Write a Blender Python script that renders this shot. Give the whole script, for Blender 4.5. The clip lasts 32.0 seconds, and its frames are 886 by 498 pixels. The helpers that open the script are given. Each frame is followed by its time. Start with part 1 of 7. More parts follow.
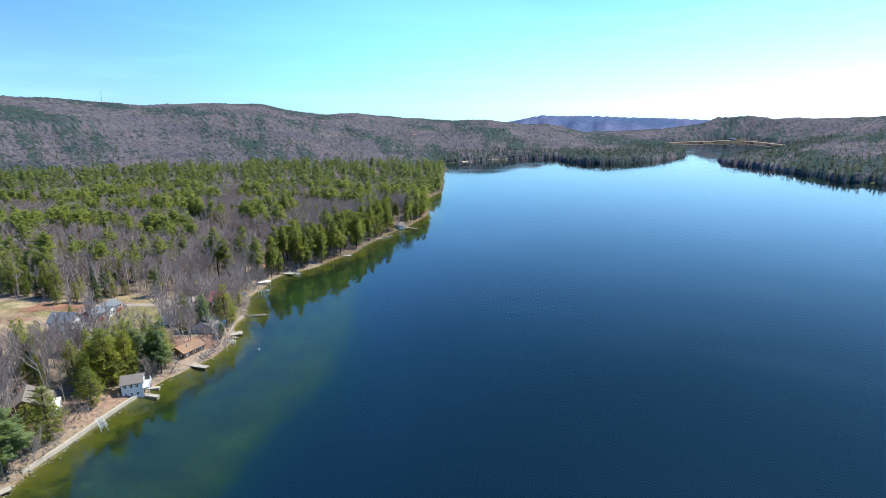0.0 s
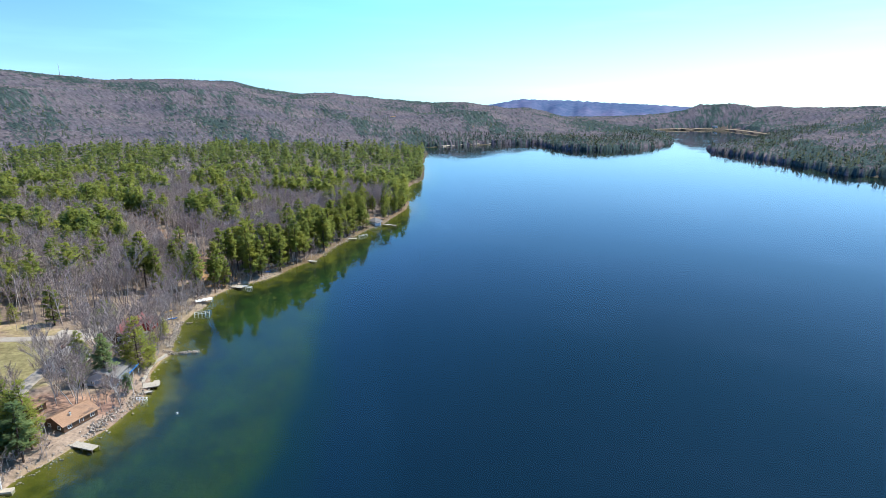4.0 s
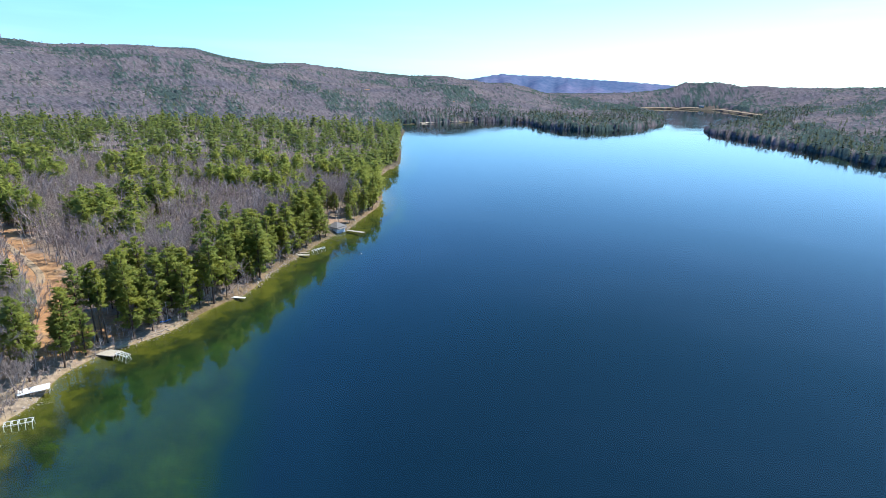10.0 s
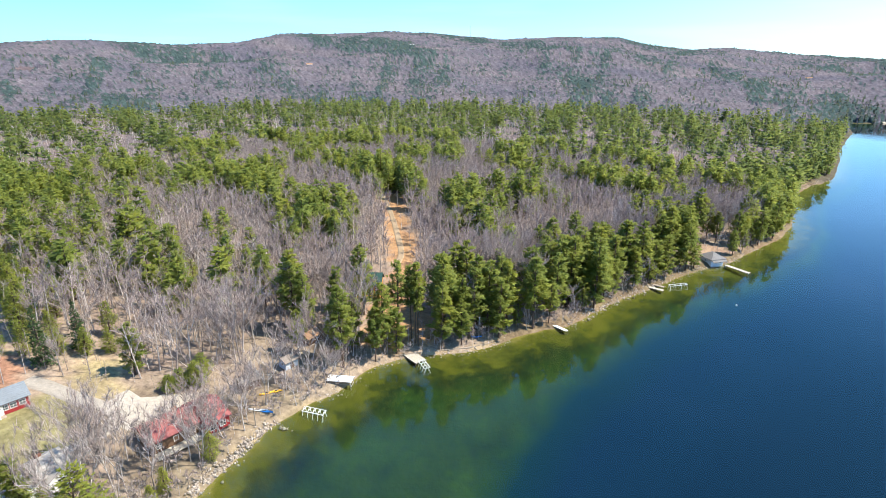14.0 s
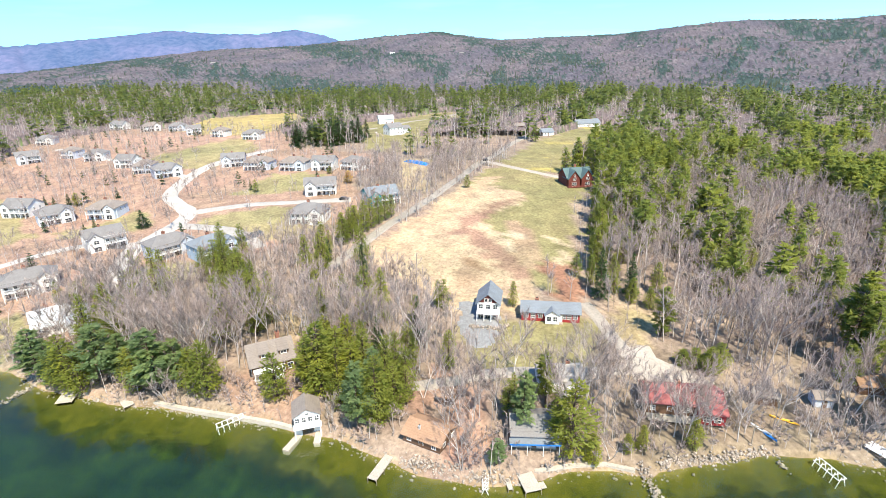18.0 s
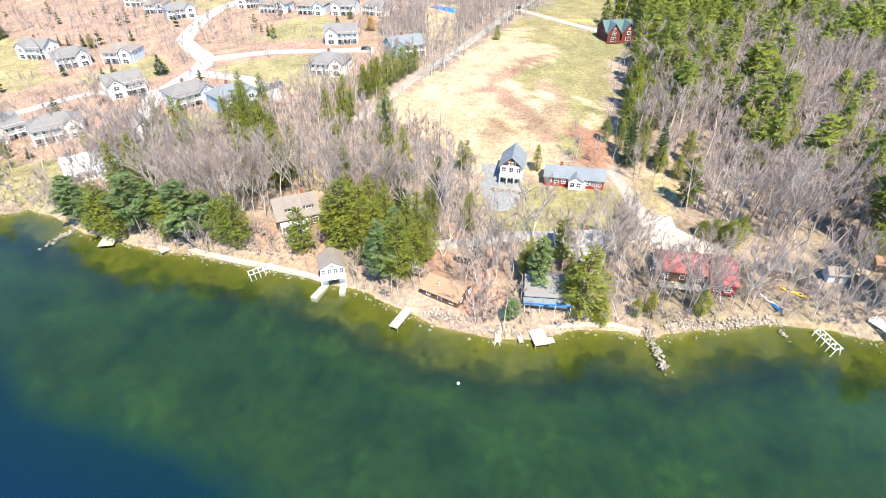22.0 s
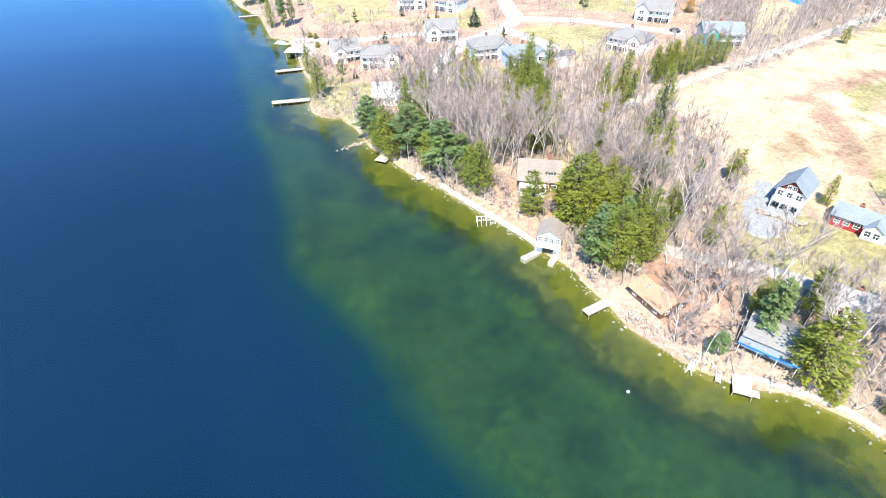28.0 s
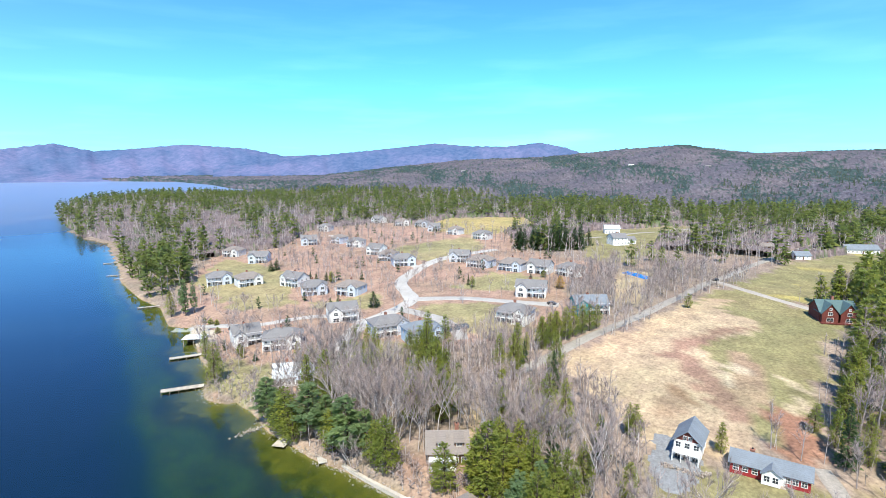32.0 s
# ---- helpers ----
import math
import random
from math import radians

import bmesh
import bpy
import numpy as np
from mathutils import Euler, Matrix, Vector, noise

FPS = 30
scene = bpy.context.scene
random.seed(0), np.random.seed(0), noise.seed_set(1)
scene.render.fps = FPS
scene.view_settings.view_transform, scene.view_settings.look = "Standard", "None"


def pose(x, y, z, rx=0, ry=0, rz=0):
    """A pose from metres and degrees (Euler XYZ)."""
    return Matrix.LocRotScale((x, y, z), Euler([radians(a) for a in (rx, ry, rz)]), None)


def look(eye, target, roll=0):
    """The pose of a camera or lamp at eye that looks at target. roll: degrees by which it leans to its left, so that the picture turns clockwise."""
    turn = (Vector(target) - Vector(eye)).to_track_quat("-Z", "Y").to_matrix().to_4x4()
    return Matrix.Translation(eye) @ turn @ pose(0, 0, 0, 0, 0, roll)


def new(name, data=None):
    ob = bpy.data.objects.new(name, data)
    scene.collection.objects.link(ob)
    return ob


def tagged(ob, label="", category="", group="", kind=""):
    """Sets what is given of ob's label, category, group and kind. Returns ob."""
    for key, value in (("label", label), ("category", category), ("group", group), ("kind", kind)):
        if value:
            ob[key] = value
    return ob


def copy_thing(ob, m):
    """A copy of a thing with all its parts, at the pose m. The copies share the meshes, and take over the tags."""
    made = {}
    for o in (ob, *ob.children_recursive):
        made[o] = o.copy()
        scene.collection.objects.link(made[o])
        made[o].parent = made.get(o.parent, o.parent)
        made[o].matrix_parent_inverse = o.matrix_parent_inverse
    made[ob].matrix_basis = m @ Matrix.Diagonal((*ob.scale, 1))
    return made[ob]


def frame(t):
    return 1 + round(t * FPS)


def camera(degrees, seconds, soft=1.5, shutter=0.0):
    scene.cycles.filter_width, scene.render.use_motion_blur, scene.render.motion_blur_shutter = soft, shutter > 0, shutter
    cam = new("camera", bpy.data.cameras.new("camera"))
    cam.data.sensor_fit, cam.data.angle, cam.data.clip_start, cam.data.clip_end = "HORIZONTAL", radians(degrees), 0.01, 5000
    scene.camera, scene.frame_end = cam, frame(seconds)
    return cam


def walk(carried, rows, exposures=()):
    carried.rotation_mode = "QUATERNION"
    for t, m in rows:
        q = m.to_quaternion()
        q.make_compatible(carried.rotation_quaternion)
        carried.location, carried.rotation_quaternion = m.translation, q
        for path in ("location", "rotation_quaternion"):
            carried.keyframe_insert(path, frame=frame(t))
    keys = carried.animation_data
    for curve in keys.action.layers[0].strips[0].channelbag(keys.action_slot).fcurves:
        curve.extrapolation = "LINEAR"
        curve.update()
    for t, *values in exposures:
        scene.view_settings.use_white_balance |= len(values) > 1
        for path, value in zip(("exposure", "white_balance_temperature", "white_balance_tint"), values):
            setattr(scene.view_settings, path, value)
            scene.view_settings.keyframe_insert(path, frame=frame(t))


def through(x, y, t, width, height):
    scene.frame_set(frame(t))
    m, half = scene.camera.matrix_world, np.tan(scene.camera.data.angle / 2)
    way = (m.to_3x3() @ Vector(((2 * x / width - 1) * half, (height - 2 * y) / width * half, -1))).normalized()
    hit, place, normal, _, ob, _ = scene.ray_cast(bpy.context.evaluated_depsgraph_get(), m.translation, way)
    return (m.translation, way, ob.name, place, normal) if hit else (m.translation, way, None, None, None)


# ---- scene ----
cam = camera(79.3, 32.0, soft=0.5)
PATH = [
    (0, (-10.749, -15.387, 74.733), (-10.577, -13.444, 74.292), -1.2),
    (0.5, (-10.726, -8.701, 74.922), (-10.541, -6.759, 74.478), -1.3),
    (1, (-10.75, -2.228, 75.059), (-10.553, -0.29, 74.605), -1.0),
    (1.5, (-10.673, 4.081, 75.149), (-10.464, 6.015, 74.686), -1.0),
    (2, (-10.533, 10.274, 75.143), (-10.316, 12.205, 74.67), -0.8),
    (2.5, (-10.358, 16.507, 75.064), (-10.134, 18.436, 74.585), -0.4),
    (3, (-10.04, 22.967, 75.006), (-9.802, 24.892, 74.518), -0.4),
    (3.5, (-9.604, 29.686, 74.944), (-9.359, 31.609, 74.449), -0.2),
    (5.5, (-7.222, 57.598, 74.192), (-6.941, 59.507, 73.663), 0.0),
    (6, (-6.532, 64.691, 74.106), (-6.245, 66.597, 73.573), 0.3),
    (6.5, (-5.7, 71.813, 73.963), (-5.407, 73.716, 73.423), 0.5),
    (7, (-4.963, 78.903, 73.796), (-4.665, 80.804, 73.25), 0.6),
    (7.5, (-4.354, 85.978, 73.603), (-4.051, 87.876, 73.05), 0.7),
    (8, (-3.937, 93.029, 73.38), (-3.625, 94.923, 72.82), 0.6),
    (8.5, (-3.417, 100.199, 73.218), (-3.1, 102.091, 72.65), 0.6),
    (9, (-2.738, 107.289, 73.115), (-2.412, 109.176, 72.539), 0.7),
    (9.5, (-2.133, 114.111, 73.068), (-1.801, 115.996, 72.486), 0.9),
    (10, (-1.325, 120.785, 73.044), (-0.987, 122.667, 72.456), 0.9),
    (10.5, (-0.421, 127.392, 73.044), (-0.076, 129.27, 72.449), 1.0),
    (11, (0.667, 133.954, 73.119), (1.014, 135.829, 72.517), 1.0),
    (11.5, (1.684, 140.476, 73.304), (2.044, 142.347, 72.695), 1.1),
    (12, (2.381, 146.535, 73.62), (2.741, 148.405, 73.009), 1.0),
    (12.5, (2.872, 151.817, 73.961), (3.238, 153.686, 73.35), 1.0),
    (13, (2.905, 156.041, 74.196), (3.19, 157.923, 73.581), 0.9),
    (13.5, (3.024, 159.65, 74.218), (2.63, 161.508, 73.593), 0.2),
    (14, (3.175, 162.926, 74.167), (2.199, 164.551, 73.528), 0.1),
    (14.5, (2.823, 164.917, 73.955), (1.747, 166.476, 73.312), 0.2),
    (15, (2.513, 165.713, 73.738), (1.054, 166.918, 73.09), -0.7),
    (15.5, (3.154, 166.611, 73.505), (1.369, 167.233, 72.85), -1.1),
    (17.5, (3.726, 167.393, 73.322), (1.844, 167.432, 72.645), -1.3),
    (18, (3.86, 167.674, 73.383), (1.981, 167.643, 72.699), -1.2),
    (18.5, (3.962, 167.67, 73.375), (2.086, 167.61, 72.684), -1.0),
    (19, (4.118, 167.635, 73.296), (2.261, 167.56, 72.555), -1.0),
    (19.5, (4.1, 167.708, 73.25), (2.328, 167.618, 72.328), -0.8),
    (20, (3.74, 167.748, 73.357), (2.065, 167.649, 72.27), -0.8),
    (20.5, (3.514, 167.732, 73.587), (1.865, 167.631, 72.459), -0.7),
    (21, (3.498, 167.664, 73.778), (1.855, 167.565, 72.642), -0.6),
    (21.5, (3.476, 167.624, 73.925), (1.838, 167.523, 72.782), -0.4),
    (22, (3.416, 167.549, 73.982), (1.782, 167.441, 72.833), -0.3),
    (22.5, (3.454, 167.462, 73.956), (1.825, 167.351, 72.801), -0.2),
    (23, (3.38, 167.427, 73.962), (1.756, 167.316, 72.8), -0.2),
    (23.5, (3.309, 167.705, 73.924), (1.689, 167.589, 72.756), -0.2),
    (24, (3.259, 168.542, 73.822), (1.643, 168.419, 72.65), -0.3),
    (24.5, (3.081, 170.026, 73.749), (1.469, 169.901, 72.572), -0.2),
    (25, (2.897, 171.78, 73.71), (1.289, 171.656, 72.528), 0.0),
    (25.5, (2.842, 173.141, 73.666), (1.236, 173.025, 72.48), 0.5),
    (26, (2.909, 173.197, 73.52), (1.308, 173.064, 72.329), 0.9),
    (26.5, (2.693, 172.212, 73.408), (1.22, 171.587, 72.208), -0.3),
    (28.5, (3.446, 174.672, 73.855), (2.163, 173.734, 72.641), -0.6),
    (29, (3.414, 174.734, 73.923), (2.028, 173.964, 72.704), -0.3),
    (29.5, (3.311, 174.725, 74.016), (1.884, 174.01, 72.81), -0.2),
    (30, (3.257, 174.727, 74.092), (1.722, 173.988, 73.044), -0.2),
    (30.5, (3.362, 174.759, 74.171), (1.728, 173.984, 73.317), -0.2),
    (31, (3.553, 174.764, 74.171), (1.843, 173.96, 73.516), -0.2),
    (31.5, (3.687, 174.851, 74.108), (1.923, 174.026, 73.652), -0.2),
    (32, (3.928, 175.078, 74.019), (2.137, 174.24, 73.717), -0.1),
]
walk(cam, [(t, look(eye, target, roll)) for t, eye, target, roll in PATH],
     [(0.0, 0.42, 6250, 10), (7.0, 0.6, 6200, 10), (13.0, 0.74, 6200, 10), (14.0, 0.98, 6600, 10), (15.0, 1.25, 7000, 10), (17.5, 1.02, 6750, 10), (19.0, 1.02, 6750, 10), (20.0, 1.12, 6750, 10), (25.0, 1.34, 6550, 10),
     (26.0, 1.37, 6500, 10), (28.5, 1.52, 6250, 10), (30.2, 1.54, 6250, 10), (31.0, 1.22, 6200, 10), (32.0, 0.75, 6150, 10)])

# ---- daylight ----
SUN_TO = Vector((0.521, 0.221, 0.824)).normalized()
world = bpy.data.worlds.new("sky")
scene.world = world
world.use_nodes = True
wn, wl = world.node_tree.nodes, world.node_tree.links
sky = wn.new("ShaderNodeTexSky")
sky.sky_type, sky.sun_disc = "NISHITA", False
sky.sun_elevation = math.asin(SUN_TO.z)
sky.sun_rotation = math.atan2(SUN_TO.x, SUN_TO.y)
sky.air_density, sky.dust_density, sky.ozone_density = 1.0, 0.8, 3.0
sky.altitude = 300
# clear spring sky: deep cyan away from the sun, pale haze round it
way, near_sun = wn.new("ShaderNodeTexCoord"), wn.new("ShaderNodeVectorMath")
near_sun.operation = "DOT_PRODUCT"
near_sun.inputs[1].default_value = SUN_TO
wl.new(way.outputs["Generated"], near_sun.inputs[0])
aureole = wn.new("ShaderNodeValToRGB")
half = wn.new("ShaderNodeMapRange")
half.inputs["From Min"].default_value, half.inputs["From Max"].default_value = -1.0, 1.0
wl.new(near_sun.outputs["Value"], half.inputs["Value"])
wl.new(half.outputs[0], aureole.inputs[0])
while len(aureole.color_ramp.elements) < 5:
    aureole.color_ramp.elements.new(0.5)
for e, (p, c) in zip(aureole.color_ramp.elements, [(0.22, (0.20, 0.81, 1.5)), (0.51, (0.49, 0.76, 1.22)), (0.69, (0.51, 1.12, 1.64)), (0.79, (0.29, 0.75, 1.05)), (0.88, (0.22, 0.56, 0.72))]):
    e.position, e.color = p, (*c, 1)
aureole.color_ramp.interpolation = "EASE"
tone = wn.new("ShaderNodeMix")
tone.data_type, tone.blend_type = "RGBA", "MULTIPLY"
tone.inputs[0].default_value = 1.0
# pale haze low over the horizon, strongest on the sunny side
height, low, side, haze = wn.new("ShaderNodeSeparateXYZ"), wn.new("ShaderNodeMapRange"), wn.new("ShaderNodeMapRange"), wn.new("ShaderNodeMath")
wl.new(way.outputs["Generated"], height.inputs[0])
low.interpolation_type = side.interpolation_type = "SMOOTHSTEP"
low.inputs["From Min"].default_value, low.inputs["From Max"].default_value = 0.46, 0.0
wl.new(height.outputs["Z"], low.inputs["Value"])
side.inputs["From Min"].default_value, side.inputs["From Max"].default_value = 0.03, 0.64
side.inputs["To Min"].default_value = 0.26
wl.new(near_sun.outputs["Value"], side.inputs["Value"])
haze.operation = "MULTIPLY"
wl.new(low.outputs[0], haze.inputs[0])
wl.new(side.outputs[0], haze.inputs[1])
pale = wn.new("ShaderNodeMix")
pale.data_type = "RGBA"
# thin cirrus
stretch, veil, streak, cirrus = wn.new("ShaderNodeMapping"), wn.new("ShaderNodeTexNoise"), wn.new("ShaderNodeMapRange"), wn.new("ShaderNodeMath")
stretch.inputs["Scale"].default_value, stretch.inputs["Rotation"].default_value = (1.6, 2.4, 17.0), (0.12, 0.1, 0.3)
wl.new(way.outputs["Generated"], stretch.inputs["Vector"])
wl.new(stretch.outputs[0], veil.inputs["Vector"])
veil.inputs["Scale"].default_value, veil.inputs["Detail"].default_value = 1.7, 5
streak.inputs["From Min"].default_value, streak.inputs["From Max"].default_value, streak.inputs["To Max"].default_value = 0.5, 0.75, 0.15
wl.new(veil.outputs["Fac"], streak.inputs["Value"])
cirrus.operation, cirrus.use_clamp = "ADD", True
wl.new(haze.outputs[0], cirrus.inputs[0])
wl.new(streak.outputs[0], cirrus.inputs[1])
wl.new(cirrus.outputs[0], pale.inputs[0])
wl.new(aureole.outputs[0], pale.inputs[6])
pale.inputs[7].default_value = (1.06, 1.52, 1.84, 1)
wl.new(pale.outputs[2], tone.inputs[7])
wl.new(sky.outputs[0], tone.inputs[6])
wl.new(tone.outputs[2], wn["Background"].inputs[0])
wn["Background"].inputs[1].default_value = 0.13
sun = new("sun", bpy.data.lights.new("sun", "SUN"))
sun.data.energy, sun.data.angle, sun.data.color = 4.6, radians(0.5), (1.0, 0.93, 0.80)
sun.matrix_world = look(tuple(SUN_TO * 400), (0, 0, 0))

# ---- lie of the land ----
SHORE_A = [(233, 1215), (104, 1150), (92, 1010), (66, 835), (54, 690), (46, 625), (33, 595), (22, 556), (20, 473), (15, 444), (5, 418), (-2, 397),
           (-11, 382), (-17, 370), (-23, 354), (-31, 337), (-36, 321), (-40, 307), (-45, 302), (-50, 295), (-54, 285), (-58, 279), (-66, 272),
           (-73, 265), (-77, 256), (-76, 246), (-78.5, 238), (-79, 233), (-80, 228), (-78, 219), (-77, 211), (-75, 205), (-74, 202)]
SHORE_B = [(-76, 197), (-76, 190), (-74, 183), (-72, 177), (-72, 172), (-74, 167), (-75, 160), (-78, 157), (-82, 149), (-86, 143), (-87, 135),
           (-89, 132), (-92, 122), (-94, 112), (-96, 103), (-97, 95), (-98, 89), (-101, 80), (-104, 69), (-109, 61), (-112, 54), (-114, 47),
           (-111, 42), (-111, 37), (-117, 29), (-129, 21), (-133, 11), (-139, 2), (-149, -12), (-165, -34), (-162, -45), (-184, -80)]
SHORE_C = [(-192, -107), (-217, -161), (-242, -198), (-322, -332), (-347, -432), (-409, -570), (-546, -816), (-660, -960), (-800, -1060),
           (-960, -1000), (-1150, -950), (-1320, -1050), (-1400, -1300), (-1700, -1750), (-2000, -2350), (-1900, -2950), (-1500, -3400),
           (-700, -3700), (300, -3700), (900, -2600), (1000, -1500), (1100, -700), (1050, 0), (900, 330), (600, 540), (535, 595), (570, 720)]
SHORE_D = [(590, 823), (600, 950), (640, 1026), (700, 1060), (860, 1200), (1040, 1370), (1115, 1440), (1165, 1570), (1240, 1780), (1290, 1915), (1190, 1955), (1070, 1935), (950, 1915), (900, 1600),
           (790, 1420), (720, 1275), (700, 1231), (570, 1085), (500, 1030), (430, 1000), (370, 1030), (350, 1100), (364, 1205), (300, 1235)]
# edge of the shallow shelf, from south to north
SHELF = [(-310, -335), (-225, -190), (-180, -105), (-150, -60), (-122, -12), (-98, 22), (-84, 46), (-70, 72), (-57, 90), (-48, 112), (-41, 132), (-36, 153), (-33, 207), (-34, 250), (-32, 280),
         (-25, 305), (-18, 325), (-10, 350), (4, 378), (16, 402), (26, 430), (34, 480), (38, 556), (60, 620), (72, 690), (86, 835), (110, 1010)]
LAKE = np.array(SHORE_A + SHORE_B + SHORE_C + SHORE_D, float)


def shore_distance(x, y):
    """Metres from the waterline, positive on land."""
    p = np.stack([np.asarray(x, float).ravel(), np.asarray(y, float).ravel()], 1)
    best, inside = np.full(len(p), 1e18), np.zeros(len(p), bool)
    for a, b in zip(LAKE, np.roll(LAKE, -1, 0)):
        ab = b - a
        k = np.clip(((p - a) @ ab) / (ab @ ab), 0, 1)
        best = np.minimum(best, ((p - a - k[:, None] * ab) ** 2).sum(1))
        cross = (a[1] > p[:, 1]) != (b[1] > p[:, 1])
        if b[1] != a[1]:
            inside ^= cross & (p[:, 0] < a[0] + (p[:, 1] - a[1]) * ab[0] / (b[1] - a[1]))
    return np.where(inside, -1, 1) * np.sqrt(best)


def waves(x, y, size, seed):
    """Smooth uneven swell between about -1 and 1."""
    rng = np.random.RandomState(seed)
    out = 0
    for k in range(5):
        a, ph = rng.uniform(0, 6.283), rng.uniform(0, 6.283)
        f = 6.283 / size * rng.uniform(0.6, 1.7)
        out = out + np.sin((x * math.cos(a) + y * math.sin(a)) * f + ph)
    return out / 3


# skyline of the near ridges: bearing (degrees to the left of +y) and height above the eye in degrees
RIDGE = [(-120, 0.4), (-60, 0.4), (-46, 0.15), (-42.3, 0.14), (-39.2, 0.28), (-38.3, 0.15), (-36.6, 0.52), (-33.5, 0.4), (-31.9, -0.2), (-28.7, -0.6), (-23.5, -0.85), (-20.5, -0.8), (-18.5, -0.15),
         (-16.3, 0.2), (-14.6, 0.1), (-13.1, 0.35), (-9.9, 0.8), (-6, 0.76), (-0.4, 1.21), (4.2, 1.75), (7.6, 1.63), (11.4, 2.12), (14, 2.73), (19.5, 2.9), (25, 2.7), (27.5, 2.9), (33, 3.3), (36, 3.4),
         (41.5, 3.17), (46.5, 3.1), (50.4, 2.26), (56, 1.95), (62.7, 2.24), (67, 2.0), (73.5, 1.37), (78.6, 1.3), (84.6, 1.22), (86.5, 1.43),
         (90.8, 2.05), (96.4, 1.67), (100, 1.38), (104, 1.0), (112, 0.75), (118, 0.2), (124, -0.5), (130, -1.2), (140, -1.5), (180, 0.3), (240, 0.4)]
# fields on the far slopes: place and half width
HILL_FIELDS = [(EYE_X - math.sin(math.radians(a)) * d, EYE_Y + math.cos(math.radians(a)) * d, w) for EYE_X, EYE_Y, a, d, w in
               ((5, 150, 30.5, 1650, 26), (5, 150, 19.5, 1800, 20), (5, 150, 1.0, 1900, 22), (5, 150, 33, 1750, 24), (5, 150, 20.5, 1850, 26), (5, 150, 67, 1500, 30), (5, 150, 45, 1150, 22), (5, 150, 96, 2350, 40))]
RIDGE_FAR = 2600.0
EYE = (5.0, 150.0, 74.0)


def land_height(x, y, s=None):
    x, y = np.asarray(x, float), np.asarray(y, float)
    shape = x.shape
    x, y = x.ravel(), y.ravel()
    s = shore_distance(x, y) if s is None else s
    bank = 0.9 * np.clip(s / 2.0, 0, 1) + 13.5 * (1 - np.exp(-np.maximum(s, 0) / 110.0))
    bank += np.clip(s / 60, 0, 1) * 0.7 * waves(x, y, 90, 5)
    # hills
    dx, dy = x - EYE[0], y - EYE[1]
    r = np.hypot(dx, dy)
    az = np.degrees(np.arctan2(-dx, dy))
    az = np.where(az < -120, az + 360, az)
    ridge = np.array(RIDGE, float)
    top = EYE[2] + np.tan(np.radians(np.interp(az, ridge[:, 0], ridge[:, 1]))) * RIDGE_FAR
    k = np.clip((r - 820) / (RIDGE_FAR - 820), 0, 1.0)
    k = k * k * (3 - 2 * k) * 0.55 + 0.45 * k
    mid = np.clip(1 - np.abs(k - 0.5) * 2, 0, 1)
    hill = np.maximum(top - 18, 12) * k * np.clip(s / 250, 0, 1)
    hill += mid * np.clip(s / 250, 0, 1) * (20 * waves(x, y, 900, 8) + 10 * waves(x, y, 380, 9))
    fade = np.clip((r - RIDGE_FAR) / 1500, 0, 1)
    hill *= 1 - 0.6 * fade
    d = np.maximum(-s, 0)
    # a sandy margin, a weedy shelf and the drop beyond its edge
    e = np.where(inside(x, y, SHELF + [(-900, 900), (-900, -700)]), 1, -1) * line_distance(x, y, SHELF)
    bed = -(0.28 * np.minimum(d, 2) + 0.06 * np.clip(d - 2, 0, 7) + 0.16 * np.clip(d - 9 - 2 * waves(x, y, 34, 3), 0, 9) + 0.45 * np.clip(1.5 - e - 2 * waves(x, y, 60, 3), 0, 40))
    return np.where(s >= 0, bank + hill, np.maximum(bed, -16)).reshape(shape)


def ground(x, y):
    return float(land_height(np.array([x]), np.array([y]))[0])


# ---- materials ----
def tree_of(name):
    m = bpy.data.materials.new(name)
    m.use_nodes = True
    return m, m.node_tree.nodes, m.node_tree.links, m.node_tree.nodes["Principled BSDF"]


def noise_node(n, l, scale, detail=4, rough=0.6, coord="Object"):
    c = n.new("ShaderNodeTexCoord") if coord == "Object" else n.new("ShaderNodeNewGeometry")
    t = n.new("ShaderNodeTexNoise")
    t.inputs["Scale"].default_value, t.inputs["Detail"].default_value, t.inputs["Roughness"].default_value = scale, detail, rough
    l.new(c.outputs["Object" if coord == "Object" else "Position"], t.inputs["Vector"])
    return t


def ramp(n, l, src, stops):
    r = n.new("ShaderNodeValToRGB")
    while len(r.color_ramp.elements) < len(stops):
        r.color_ramp.elements.new(0.5)
    for e, (p, c) in zip(r.color_ramp.elements, stops):
        e.position, e.color = p, (*c, 1)
    l.new(src, r.inputs[0])
    return r.outputs[0]


def mixed(n, l, kind, fac, a, b):
    m = n.new("ShaderNodeMix")
    m.data_type, m.blend_type = "RGBA", kind
    for sock, v in ((m.inputs[0], fac), (m.inputs[6], a), (m.inputs[7], b)):
        if isinstance(v, (int, float)):
            sock.default_value = v
        elif isinstance(v, tuple):
            sock.default_value = (*v, 1)
        else:
            l.new(v, sock)
    return m.outputs[2]


def bumped(n, l, p, src, strength, distance):
    b = n.new("ShaderNodeBump")
    b.inputs["Strength"].default_value, b.inputs["Distance"].default_value = strength, distance
    l.new(src, b.inputs["Height"])
    l.new(b.outputs[0], p.inputs["Normal"])


